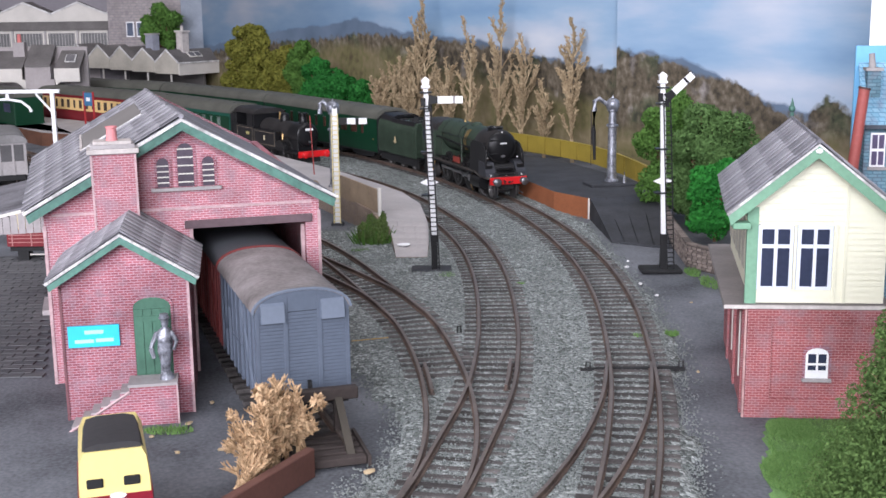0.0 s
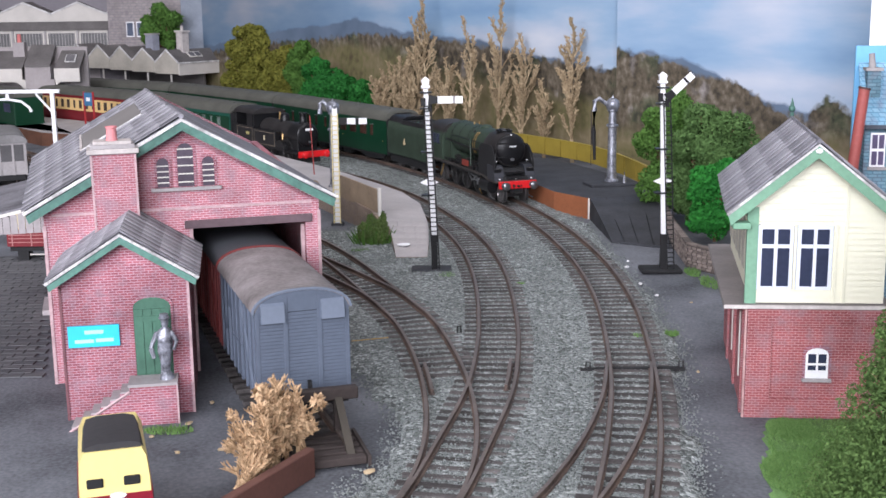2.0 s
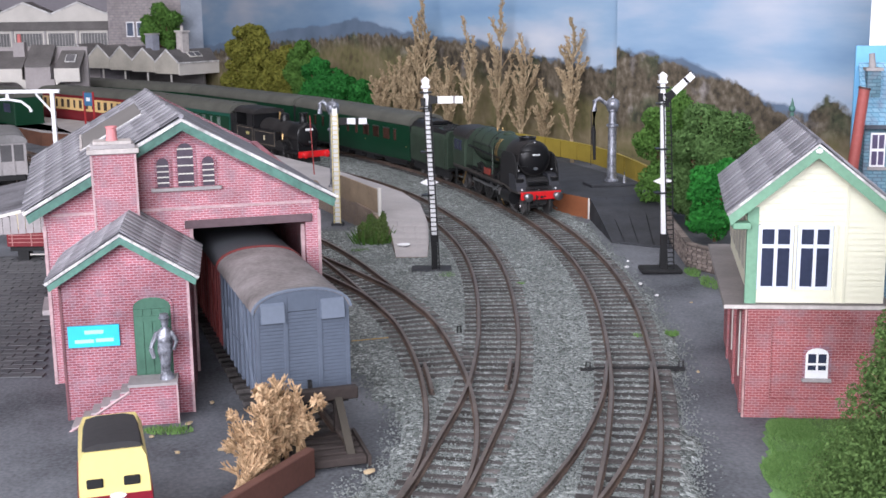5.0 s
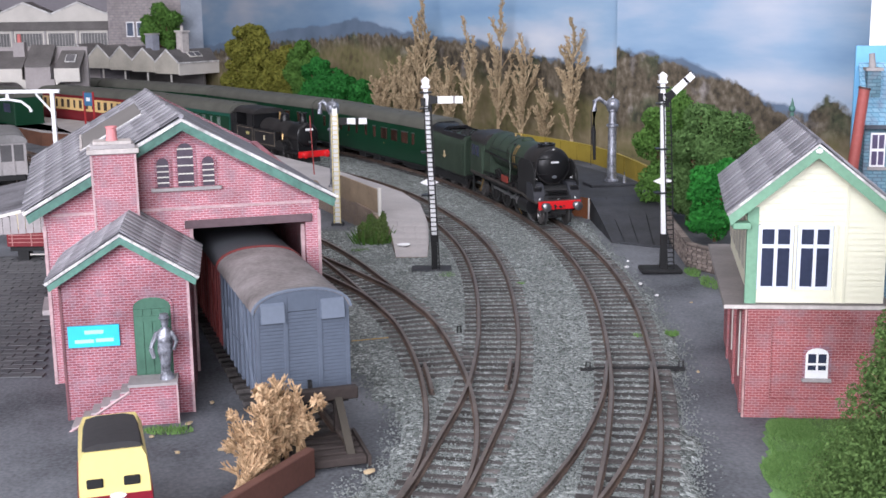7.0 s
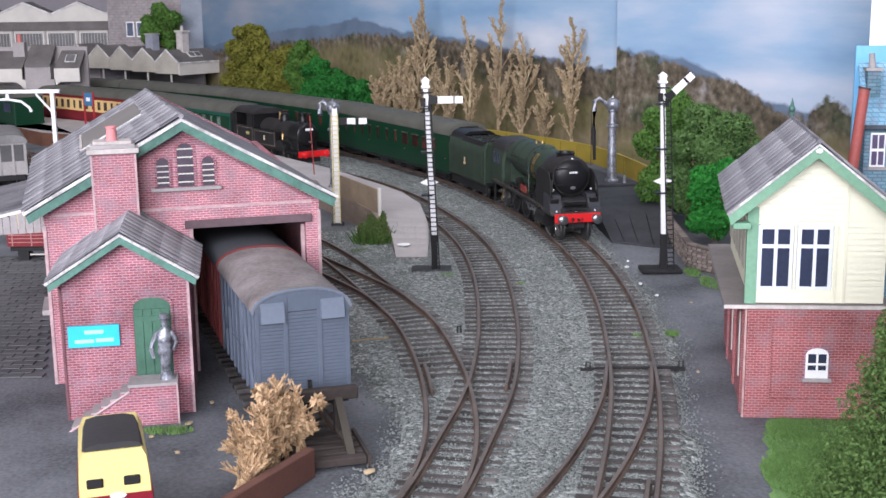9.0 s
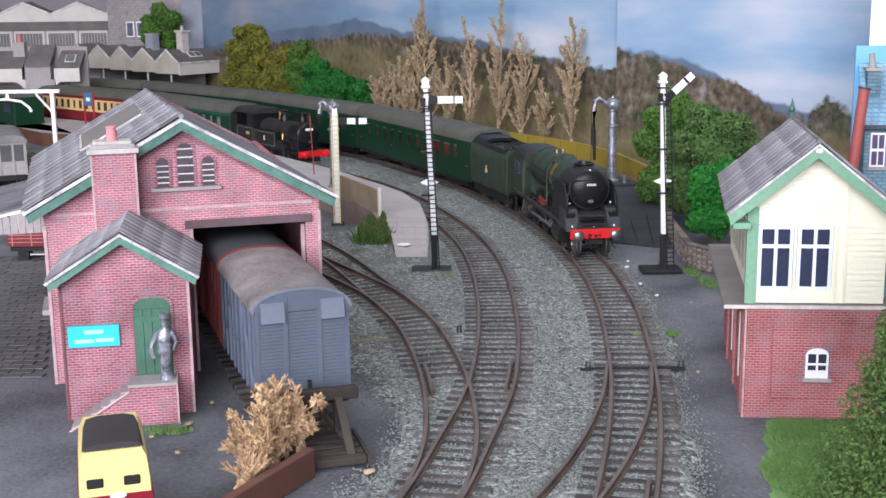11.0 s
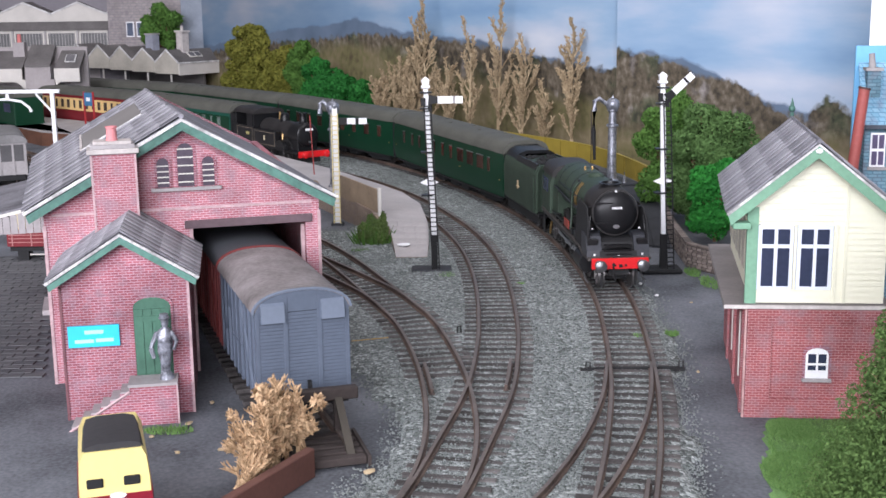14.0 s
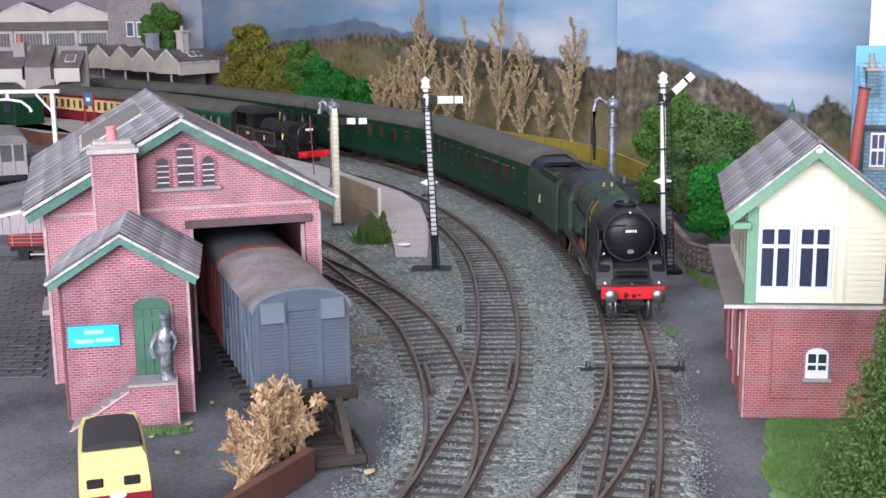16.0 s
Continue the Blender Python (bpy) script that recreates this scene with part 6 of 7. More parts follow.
# ---- standing train on the platform line ----
tank = thing("tank_locomotive", label="black tank locomotive with red buffer beam at the platform", category="locomotive")
LT = 138.0
K = LT / 2
part("boiler", loft(B(), [[(a, y, 32 + b) for a, b in circ(r)] for y, r in ((-20, 9.8), (40, 9.6))]), M["smoke_black"], tank, "", True)
part("smokebox", loft(B(), [[(a, y, 32 + b) for a, b in circ(r)] for y, r in ((40, 10.4), (58, 10.4), (58.5, 9.6), (60, 8.8), (61, 5), (61.3, 0.5))]), M["black"], tank, "", True)
part("smokebox_saddle", box(B(), -9.5, 9.5, 42, 57, 17, 28, 0.5), M["black"], tank)
part("number_plate", box(B(), -3.6, 3.6, 61, 61.6, 36, 38), M["white"], tank)
part("shed_plate", box(B(), -1, 1, 61, 61.6, 25, 27), M["steel"], tank)
part("chimney", loft(B(), [[(a, 50 + b, z) for a, b in circ(r, 16)] for r, z in ((4.6, 41), (3.3, 43), (3.0, 49), (3.9, 49.6), (3.9, 51), (2.6, 51), (2.4, 46))]), M["black"], tank, "", True)
part("dome", loft(B(), [[(a, 14 + b, z) for a, b in circ(r, 16)] for r, z in ((5, 40), (4.4, 43), (4.2, 46), (3, 48), (0.4, 48.6))]), M["black"], tank, "", True)
part("safety_valve", cyl(B(), (0, 4, 41), (0, 4, 48.5), 1.3, 0.8, 10), M["brass"], tank, "brass safety valve")
for sx in (-1, 1):
    side = part("side_tank", box(B(), sx * 10, sx * 15.4, -22, 24, 18, 33, 0.4), M["black"], tank, "black lined side tank")
    part("lining", ring_outline(B(), [(-20, 20), (22, 20), (22, 31), (-20, 31)], -0.5, sx * 15.2, sx * 15.55, "x"), mat("buff_line", hexc(0.16, 0.13, 0.10), 0.6), side)
    part("emblem", box(B(), sx * 15.3, sx * 15.65, -0.5, 2.5, 23.5, 28, 0.1), mat("pale_crest", hexc(0.52, 0.45, 0.30), 0.5), side)
    part("cab_side", box(B(), sx * 14.6, sx * 15.4, -K + 8, -22, 18, 34, 0.1), M["black"], tank)
    part("cab_number_bar", box(B(), sx * 15.3, sx * 15.6, -38, -31, 26, 28.5), mat("gilt", hexc(0.42, 0.36, 0.14), 0.5), tank)
    part("cab_lining", ring_outline(B(), [(-K + 11, 20), (-25, 20), (-25, 32), (-K + 11, 32)], -0.5, sx * 15.3, sx * 15.6, "x"), mat("buff_cab_line", hexc(0.16, 0.13, 0.10), 0.6), tank)
    part("front_pipe", tube(B(), [(sx * 9, 27, 33), (sx * 10.5, 29, 26), (sx * 11, 30, 18)], 0.6, 6), M["brass"], tank, "", True)
    part("cab_pillar", box(B(), sx * 14.4, sx * 15.3, -36, -24, 34, 47, 0.1), M["black"], tank)
    part("splasher", loft(B(), [[(sx * x, 30 + 11 * math.cos(a), 17 + 9 * math.sin(a)) for a in (k * math.pi / 8 for k in range(9))] for x in (10.5, 14.8)]), M["black"], tank)
part("cab_back", box(B(), -15, 15, -K + 7, -K + 9, 18, 47, 0.2), M["black"], tank)
part("destination_bar", box(B(), -14.5, -8.5, -K + 6.4, -K + 7, 41, 44), mat("pale_number", hexc(0.50, 0.47, 0.30), 0.6), tank)
part("cab_front", box(B(), -15, 15, -22.5, -21.2, 33, 47, 0.2), M["black"], tank)
part("cab_roof", prism(B(), half_round(15.8, 45.5, 50.6), -K + 5, -19), M["smoke_black"], tank, "", True)
part("bunker", box(B(), -14.8, 14.8, -K, -K + 8, 18, 36, 0.4), M["black"], tank)
part("running_plate", box(B(), -15.6, 15.6, -K, K - 2, 16.6, 18), M["black"], tank)
part("buffer_beam", box(B(), -14.4, 14.4, K - 2, K, 13.6, 19, 0.1), M["red"], tank, "red buffer beam")
part("rear_beam", box(B(), -14.4, 14.4, -K - 1, -K, 13.6, 19, 0.1), M["red"], tank)
part("frame", box(B(), -7, 7, -K + 2, K - 2, 9, 17), M["matt_black"], tank)
buffers(tank, K, 1, 16.4, 10.4, M["red"])
for y, me, r in ((36, WHEEL_DRIVE, 11.6), (2, WHEEL_DRIVE, 11.6), (-36, WHEEL_BOGIE, 6.2), (-56, WHEEL_BOGIE, 6.2)):
    wheelset(tank, me, y, r, False)
s_t = LINE_B.near(-112, 1035)
tank.matrix_world = set_on(LINE_B, s_t, LT, 30, 30)
std = make_coach("standing_coach", 200.0, mat("faded_coach_green", hexc(0.010, 0.075, 0.052), 0.4, var=0.1), M["coach_green"], "green coach standing at the island platform", "coaches standing at the platform", 11, mat("pale_pane", hexc(0.10, 0.14, 0.12), 0.2, var=0.6, scale=60, bump=0.0))
std.matrix_world = set_on(LINE_B, s_t + LT + 5, 200, 33, 33)
red = make_coach("standing_coach", 245.0, M["crimson"], M["custard"], "crimson and cream coach standing at the platform", "coaches standing at the platform", 16, mat("dim_pane", hexc(0.085, 0.06, 0.05), 0.2, var=0.5, scale=60, bump=0.0))
red.matrix_world = set_on(LINE_B, s_t + LT + 5 + 206, 245, 33, 33)


# ---- goods vans in the shed siding ----
def van(s, length, body_mat, roof_mat, frame_mat, label, pale):
    v = thing("goods_van", label=label, category="goods van", group="vans in the shed siding")
    h = length / 2
    part("body", box(B(), -15.6, 15.6, -h, h, 14, 45, 0.2), body_mat, v)
    roof = half_round(16.8, 44.4, 51.8, 14, 0.85)
    part("roof", prism(B(), roof, -h - 1.2, h + 1.2), roof_mat, v, "", True)
    gab = [(x * 0.945, 44.4 + (z - 44.4) * 0.93) for x, z in half_round(16.8, 44.4, 51.8, 14, 0.85)]
    part("gable", prism(B(), gab, h - 0.1, h + 1.35), body_mat, v)
    part("roof_rim", tube(B(), [(x, h + 1.2, z) for x, z in roof], 0.55, 5), pale, v, "pale roof rim", True)
    for k in range(25):
        z = 14.2 + k * 1.2
        part("end_plank", box(B(), -15.3, 15.3, h, h + 1.2, z, z + 1.14, 0.08), body_mat, v)
    for x in (-5.8, 5.8):
        part("end_stanchion", box(B(), x - 0.75, x + 0.75, h + 0.3, h + 1.55, 13, 49.6, 0.1), body_mat, v)
    for x in (-15.4, 15.4):
        part("corner_iron", box(B(), x - 0.7, x + 0.7, h - 0.4, h + 1.4, 13, 45, 0.1), body_mat, v)
    for x in (-10.2, 10.2):
        part("end_vent", loft(B(), [[(x + a, h + y, z) for a in (-4.0, 4.0)] + [(x + a, h + 0.2, z) for a in (4.0, -4.0)] for y, z in ((3.0, 41.2), (2.2, 47.0), (1.2, 48.0))]), pale, v, "pale end ventilator hood")
    for sx in (-1, 1):
        for k in range(9):
            y = -h + 3 + (length - 6) * k / 8
            part("side_post", box(B(), sx * 15.4, sx * 16.4, y - 0.55, y + 0.55, 13.5, 44.5, 0.1), body_mat, v)
        part("side_door", box(B(), sx * 15.5, sx * 16.1, -9, 9, 14, 43.5, 0.1), body_mat, v)
        part("door_bar", box(B(), sx * 16.1, sx * 16.5, -10, 10, 26, 26.8), body_mat, v)
        for y0, y1 in ((-h + 4, -10), (h - 4, 10)):
            part("side_brace", tube(B(), [(sx * 15.8, y0, 14.5), (sx * 15.8, y1, 43)], 0.7, 4), body_mat, v)
        part("sole_bar", box(B(), sx * 12.5, sx * 13.8, -h, h, 11, 14), M["matt_black"], v)
        part("axle_guard", box(B(), sx * 12.2, sx * 13, -h + 10, -h + 18, 6, 12), M["matt_black"], v)
        part("axle_guard", box(B(), sx * 12.2, sx * 13, h - 18, h - 10, 6, 12), M["matt_black"], v)
    part("head_stock", box(B(), -15, 15, h - 0.3, h + 0.9, 10.8, 14), M["matt_black"], v)
    part("head_stock", box(B(), -15, 15, -h - 0.9, -h + 0.3, 10.8, 14), M["matt_black"], v)
    for y in (-h + 14, h - 14):
        wheelset(v, WHEEL_COACH, y, 6.2, False)
    return v


s_v = LINE_D.near(-50, 393) - 6
gv = van(0, 72, M["van_grey"], M["van_roof"], M["matt_black"], "blue-grey ventilated goods van with a dusty brown roof", M["van_pale"])
gv.matrix_world = set_on(LINE_D, s_v, 72, 16, 16)
rv = van(1, 72, M["van_red"], M["dark_roof"], M["matt_black"], "rust red goods van with a dark roof inside the shed", M["van_red"])
rv.matrix_world = set_on(LINE_D, s_v + 76, 72, 16, 16)

# buffer stop of old rail and timber at the siding's end
bs = thing("buffer_stop", -35, 347, 0, 16, "dark timber buffer stop at the siding's end", "buffer stop")
part("cross_beam", box(B(), -15, 15.5, 32, 35.5, 14.8, 19, 0.4), M["wood_dark"], bs, "heavy dark timber beam")
for x in (-8.6, 8.6):
    part("upright", box(B(), x - 1.2, x + 1.2, 33, 36, 3, 15), M["wood_dark"], bs)
    part("stay", loft(B(), [[(x + a, y + o, z) for a, o in ((-1.3, 0), (1.3, 0), (1.3, 2.4), (-1.3, 2.4))] for y, z in ((12, 3), (32, 16))]), mat("olive_brown_rail", hexc(0.048, 0.041, 0.032), 0.7), bs)
for k in range(5):
    part("stop_sleeper", box(B(), -14, 13, 9 + k * 5.4, 12.6 + k * 5.4, 0.6, 3.2, 0.3), M["wood_dark"], bs)
for sx in (-1, 1):
    part("end_board", box(B(), sx * 13.2, sx * 14.2, 8, 34, 0, 3.8), M["wood_dark"], bs)
part("hook", box(B(), -0.6, 0.6, 35.5, 38, 15, 21), M["matt_black"], bs)

# ---- station buildings behind the trains ----
M["fascia"] = mat("white_fascia", hexc(0.56, 0.53, 0.49), 0.6, var=0.15, scale=30, bump=0.05)
M["cement"] = mat("warm_grey_render", hexc(0.33, 0.30, 0.30), 0.8, var=0.15, scale=40, bump=0.1)
M["roof_card"] = mat("brown_grey_roof_card", hexc(0.125, 0.115, 0.112), 0.75, var=0.3, scale=50, bump=0.15)

M["gable_cream"] = mat("stained_cream_boards", hexc(0.43, 0.40, 0.345), 0.75, var=0.22, scale=40, bump=0.1)
zc = thing("station_canopy", -548, 1772, 8, -34.5, "grey platform canopy with a row of cream gables", "canopy")
BAY, DEEP = 46.6, 188
for k in range(5):
    x0, dz = k * BAY, -1.6 * k
    part("ridge_bay", prism(B(), [(x0, 66 + dz), (x0 + BAY, 66 + dz), (x0 + BAY * 0.5, 83.4 + dz)], 0, DEEP), M["roof_card"], zc)
    part("gable_board", prism(B(), [(x0 + 0.2, 51 + dz), (x0 + BAY - 0.2, 51 + dz), (x0 + BAY - 0.2, 65.5 + dz), (x0 + BAY * 0.5, 82.6 + dz), (x0 + 0.2, 65.5 + dz)], -1.5, -0.1), M["gable_cream"], zc, "cream boarded gable")
    for sx in (-1, 1):
        part("gable_trim", prism(B(), [(x0 + BAY / 2, 82.2 + dz), (x0 + BAY / 2, 84.6 + dz), (x0 + BAY / 2 + sx * BAY / 2, 66.9 + dz), (x0 + BAY / 2 + sx * BAY / 2, 64.9 + dz)], -2.4, -1.0), M["weathered_edge"], zc)
    part("canopy_post", cyl(B(), (x0 + BAY / 2, 6, 12), (x0 + BAY / 2, 6, 52 + dz), 1.6, 1.3, 8), M["fascia"], zc)
X1 = 5 * BAY
part("eave_fascia", box(B(), X1, X1 + 2, -2, DEEP, 43, 58.5), M["fascia"], zc, "cream eaves fascia")
part("eave_gutter", box(B(), X1, X1 + 3.2, -2, DEEP, 58.5, 60.4), M["weathered_edge"], zc)
part("end_wall", box(B(), X1 - 16, X1 - 8, 92, DEEP, 0, 44), M["cement"], zc)
part("notice_panel", box(B(), X1 - 8, X1 - 7, 104, 148, 16, 30), M["cyan"], zc)
# dark sheet stands in for the shade beneath the canopy
part("dark_interior", box(B(), 4, X1 - 16, 60, 64, 0, 50), M["roof_card"], zc)
SLOPE = Matrix.Translation((X1 * MM - BAY * 0.25 * MM, 40 * MM, 69.4 * MM)) @ pose(0, 0, 0, 0, 39, 0)
sk = part("roof_window", box(B(), -5.5, 5.5, -12, 12, -0.2, 1.0, 0.2), M["fascia"], zc, "pale framed roof window", at=SLOPE)
for y in (-5.6, 5.6):
    part("pane", box(B(), -4, 4, y - 4.6, y + 4.6, 1.0, 1.3), mat("grey_pane", hexc(0.13, 0.125, 0.13), 0.25), sk)
part("party_wall", prism(B(), [(X1 - BAY - 1, 60), (X1 + 2.4, 56), (X1 + 2.4, 64), (X1 - BAY * 0.5, 83), (X1 - BAY - 1, 66)], 86, 91), M["cap_stone"], zc)
ch = part("chimney", box(B(), X1 - BAY * 0.62, X1 - BAY * 0.36, 24, 36, 66, 100), M["cap_stone"], zc)
part("chimney_cap", box(B(), X1 - BAY * 0.66, X1 - BAY * 0.32, 22.5, 37.5, 100, 102.5), M["cap_stone"], ch)
part("chimney_pot", cyl(B(), (X1 - BAY * 0.5, 30, 102.5), (X1 - BAY * 0.5, 30, 109), 2.2, 1.8, 10), M["cap_stone"], ch)
part("end_pier", box(B(), X1 - 12, X1 + 2, DEEP - 8, DEEP, 40, 80), M["cap_stone"], zc)
stack = part("vent_shaft", box(B(), X1 - BAY * 1.72, X1 - BAY * 1.4, 14, 26, 66, 97), mat("blue_grey_stack", hexc(0.27, 0.28, 0.33), 0.7), zc, "pale blue-grey roof stack")
part("shaft_cap", box(B(), X1 - BAY * 1.74, X1 - BAY * 1.38, 13, 27, 97, 98.5), M["stone"], stack)

up = thing("train_shed", -629, 1792, 7, 0, "white-gabled station train shed with clerestory windows", "station building")
for k in range(4):
    x0 = -105 + k * 80
    part("gable", prism(B(), [(x0, 116), (x0 + 80, 116), (x0 + 80, 127), (x0 + 40, 143.5), (x0, 127)], 0, 2), M["fascia"], up)
    part("roof_bay", prism(B(), [(x0 - 1, 128), (x0 + 40, 145), (x0 + 81, 128)], 2, 90), M["roof_card"], up)
    part("gable_trim", prism(B(), [(x0, 126), (x0 + 40, 142.4), (x0 + 80, 126), (x0 + 80, 128.4), (x0 + 40, 145), (x0, 128.4)], -1, 0), M["weathered_edge"], up)
part("soffit", box(B(), -105, 215, 0.5, 60, 103, 116), M["roof_card"], up)
part("clerestory_wall", box(B(), -105, 192, 3, 6, 60, 103), M["fascia"], up)
for k in range(6):
    x0 = -96 + k * 48
    win = part("clerestory_window", box(B(), x0, x0 + 39, 2.2, 3.2, 80, 99), mat("smoky_clerestory", hexc(0.10, 0.10, 0.10), 0.3), up)
    for j in range(9):
        part("glazing_bar", box(B(), x0 + 2 + j * 4.5, x0 + 2.9 + j * 4.5, 1.8, 2.4, 80, 99), M["stone"], win)
    part("pillar", box(B(), x0 - 6, x0 - 3, 1.0, 3.2, 60, 103), M["stone"], up)
part("hipped_end", prism(B(), [(170, 62), (232, 62), (215, 103), (176, 103)], 0, 3), M["roof_card"], up)
part("body_wall", box(B(), -105, 190, 8, 60, 0, 103), M["cement"], up)

low = thing("platform_building", -598, 1470, 0, 0, "grey platform building with slate roofs and white awning", "station building")
for x0, x1 in ((20, 88), (127, 158)):
    part("roof", loft(B(), [[(x0 if e == 0 else x0 + 2, y, z), (x1, y, z), (x1, y, z + 1.6), (x0 if e == 0 else x0 + 2, y, z + 1.6)] for e, (y, z) in enumerate(((-3, 70), (26, 90)))]), M["roof_card"], low)
    part("roof_window_frame", box(B(), x0 + 10.5, x0 + 23.5, -0.6, 0.4, -6.5, 6.5), M["weathered_edge"], low, at=put(0, 10, 82.2, -50))
    part("awning", box(B(), x0, x1, -5, -3, 58, 71), M["fascia"], low, "white awning board")
    part("skylight", box(B(), x0 + 12, x0 + 22, -1, 1, -5, 5), mat("grey_skylight", hexc(0.14, 0.135, 0.14), 0.3), low, at=put(0, 9.6, 82.8, -50))
part("tower", box(B(), 92, 123, -6, 24, 0, 74), M["cement"], low)
part("tower_roof", loft(B(), [[(92, y, z), (123, y, z), (123, y, z + 2), (92, y, z + 2)] for y, z in ((-7, 73), (24, 97))]), M["roof_card"], low)
part("awning_bracket", prism(B(), [(123, 58), (158, 58), (158, 55), (134, 55), (128, 50), (125, 40), (123, 40)], -5, -3), M["fascia"], low)
part("awning_bracket", prism(B(), [(92, 58), (20, 58), (20, 55), (80, 55), (87, 50), (90, 40), (92, 40)], -5, -3), M["fascia"], low)
part("wall", box(B(), 20, 160, 26, 30, 0, 96), M["cement"], low)
c2 = part("chimney", box(B(), 72, 86, 16, 26, 80, 102), M["cement"], low)
part("chimney_pot", cyl(B(), (79, 21, 102), (79, 21, 112), 2.6, 2.2, 10), mat("pink_pot", hexc(0.55, 0.17, 0.16), 0.7), c2)
part("pillar", box(B(), 118, 128, -8, 0, 12, 58), M["cement"], low)

# stone-printed house wall at the backdrop's far end
M["house_print"] = brick_mat("grey_stone_print", hexc(0.36, 0.32, 0.31), hexc(0.31, 0.28, 0.28), hexc(0.27, 0.25, 0.26), wide=9, high=4, gap=0.5, wear=0.2)
hw = thing("backdrop_house", -480, 1779, 0, -17, "grey stone house front printed behind the station", "house")
part("front", box(B(), -8, 112, 0, 4, 60, 260), M["house_print"], hw)
part("wing", box(B(), 112, 150, 1, 5, 60, 260), mat("blue_grey_print", hexc(0.24, 0.27, 0.32), 0.8, var=0.25, scale=25), hw, "blue-grey hazy side of the print")
for x, z in ((22, 100), (39, 100)):
    w = part("window", box(B(), x, x + 13, -0.8, 0, z, z + 22), M["white"], hw)
    part("pane", box(B(), x + 1.6, x + 11.4, -1.2, -0.7, z + 1.6, z + 20.4), mat("blue_pane", hexc(0.10, 0.12, 0.17), 0.3), w)

# low quay platform before the standing coaches, and things on it
qp = [(-640, 1560), (-520, 1430), (-430, 1330), (-380, 1240)]
strip("platform_left", [(-700, 1540), (-580, 1440), (-480, 1335), (-425, 1265)], qp, -1, [PLAT] * 4, M["platform"], mat("dark_brown_edge", hexc(0.115, 0.05, 0.03), 0.8, var=0.3), "pale platform with a brown edge", "platform")
ns = thing("station_name_board", -382, 1298, PLAT - 1, -35, "small blue board on two red posts", "sign")
part("board", box(B(), -7.5, 7.5, -0.6, 0.6, 26, 40), mat("dull_blue", hexc(0.05, 0.16, 0.30), 0.5), ns)
part("lettering", box(B(), -3, 3, -0.9, -0.5, 31, 35), M["white"], ns)
for x in (-7.5, 7.5):
    part("post", box(B(), x - 0.8, x + 0.8, -0.8, 0.8, 0, 41), mat("red_post", hexc(0.34, 0.03, 0.035), 0.5), ns)

# white loading gantry
gg = thing("loading_gantry", -259.5, 800, 0, 0, "white painted loading gauge gantry", "gantry")
part("post", box(B(), -1.3, 1.3, -1.3, 1.3, 0, 90, 0.2), M["white"], gg)
part("beam", box(B(), -60, 5, -1.2, 1.2, 88.4, 90.8, 0.2), M["white"], gg)
part("brace", tube(B(), [(-1, 0, 76), (-11, 0, 88)], 0.75, 6), M["white"], gg)
part("gauge_arc", tube(B(), [(-50, 0, 84), (-30, 0, 84.5), (-21, 0, 83), (-16, 0, 79), (-14.5, 0, 76)], 0.9, 6), M["white"], gg, "curved white gauge bar", True)
part("hanger", box(B(), -31, -29, -0.6, 0.6, 84, 88), M["white"], gg)

# grey brake van on the yard track
bv = thing("brake_van", label="grey brake van with a veranda end", category="brake van")
part("body", box(B(), -15, 15, -40, 30, 14, 40, 0.3), mat("grey_van_planks", hexc(0.17, 0.17, 0.18), 0.7, var=0.3), bv)
part("roof", prism(B(), half_round(16.5, 39.5, 46), -48, 46), mat("dusty_van_roof", hexc(0.20, 0.195, 0.195), 0.7), bv, "dusty grey roof", True)
part("end_wall", box(B(), -15, 15, 43, 44.5, 14, 40, 0.3), M["stone"], bv)
for x in (-14.2, 14.2, -5, 5):
    part("veranda_post", box(B(), x - 0.8, x + 0.8, 44, 45.4, 14, 40), M["stone"], bv)
part("veranda_panel", box(B(), -15, 15, 42, 44, 14, 24), M["stone"], bv)
# no real opening: a dark panel imitates the shade inside the veranda
part("veranda_opening", box(B(), -13, 13, 44.2, 44.9, 25, 38), mat("dim_veranda", hexc(0.085, 0.082, 0.085), 0.7), bv)
for x in (-15.3, 15.3):
    part("side_door", box(B(), x - 0.4, x + 0.4, 30.5, 41, 15, 39, 0.2), M["offwhite"], bv)
    for k in range(6):
        part("plank_batten", box(B(), x - 0.5, x + 0.5, -38 + k * 12, -37 + k * 12, 14, 39.5), M["dark_platform"], bv)
part("frame", box(B(), -13, 13, -47, 46, 10, 14), M["matt_black"], bv)
for sx in (-1, 1):
    part("footboard", box(B(), sx * 14, sx * 17, -45, 45, 5.5, 6.5), M["matt_black"], bv)
    part("duckett", box(B(), sx * 15, sx * 18, -12, 0, 22, 38, 0.3), M["stone"], bv)
for y in (-28, 26):
    wheelset(bv, WHEEL_COACH, y, 6.2, False)
bv.matrix_world = set_on(LINE_E, LINE_E.near(-348, 935), 92, 20, 20)
gc = thing("green_railcar", label="dark green coach end standing by the platform building", category="coach")
part("body", box(B(), -17, 17, -120, 60, 11, 46, 1.0), M["coach_green"], gc)
part("roof", prism(B(), half_round(17.2, 45, 53), -120, 60.5), M["coach_roof"], gc, "", True)
part("underframe", box(B(), -12, 12, -118, 58, 5, 11), M["matt_black"], gc)
for k in range(5):
    part("window", box(B(), 17, 17.4, -100 + k * 32, -80 + k * 32, 28, 38), M["glass"], gc)
gc.matrix_world = put(-505, 1400, 0, 0, 0, -140)

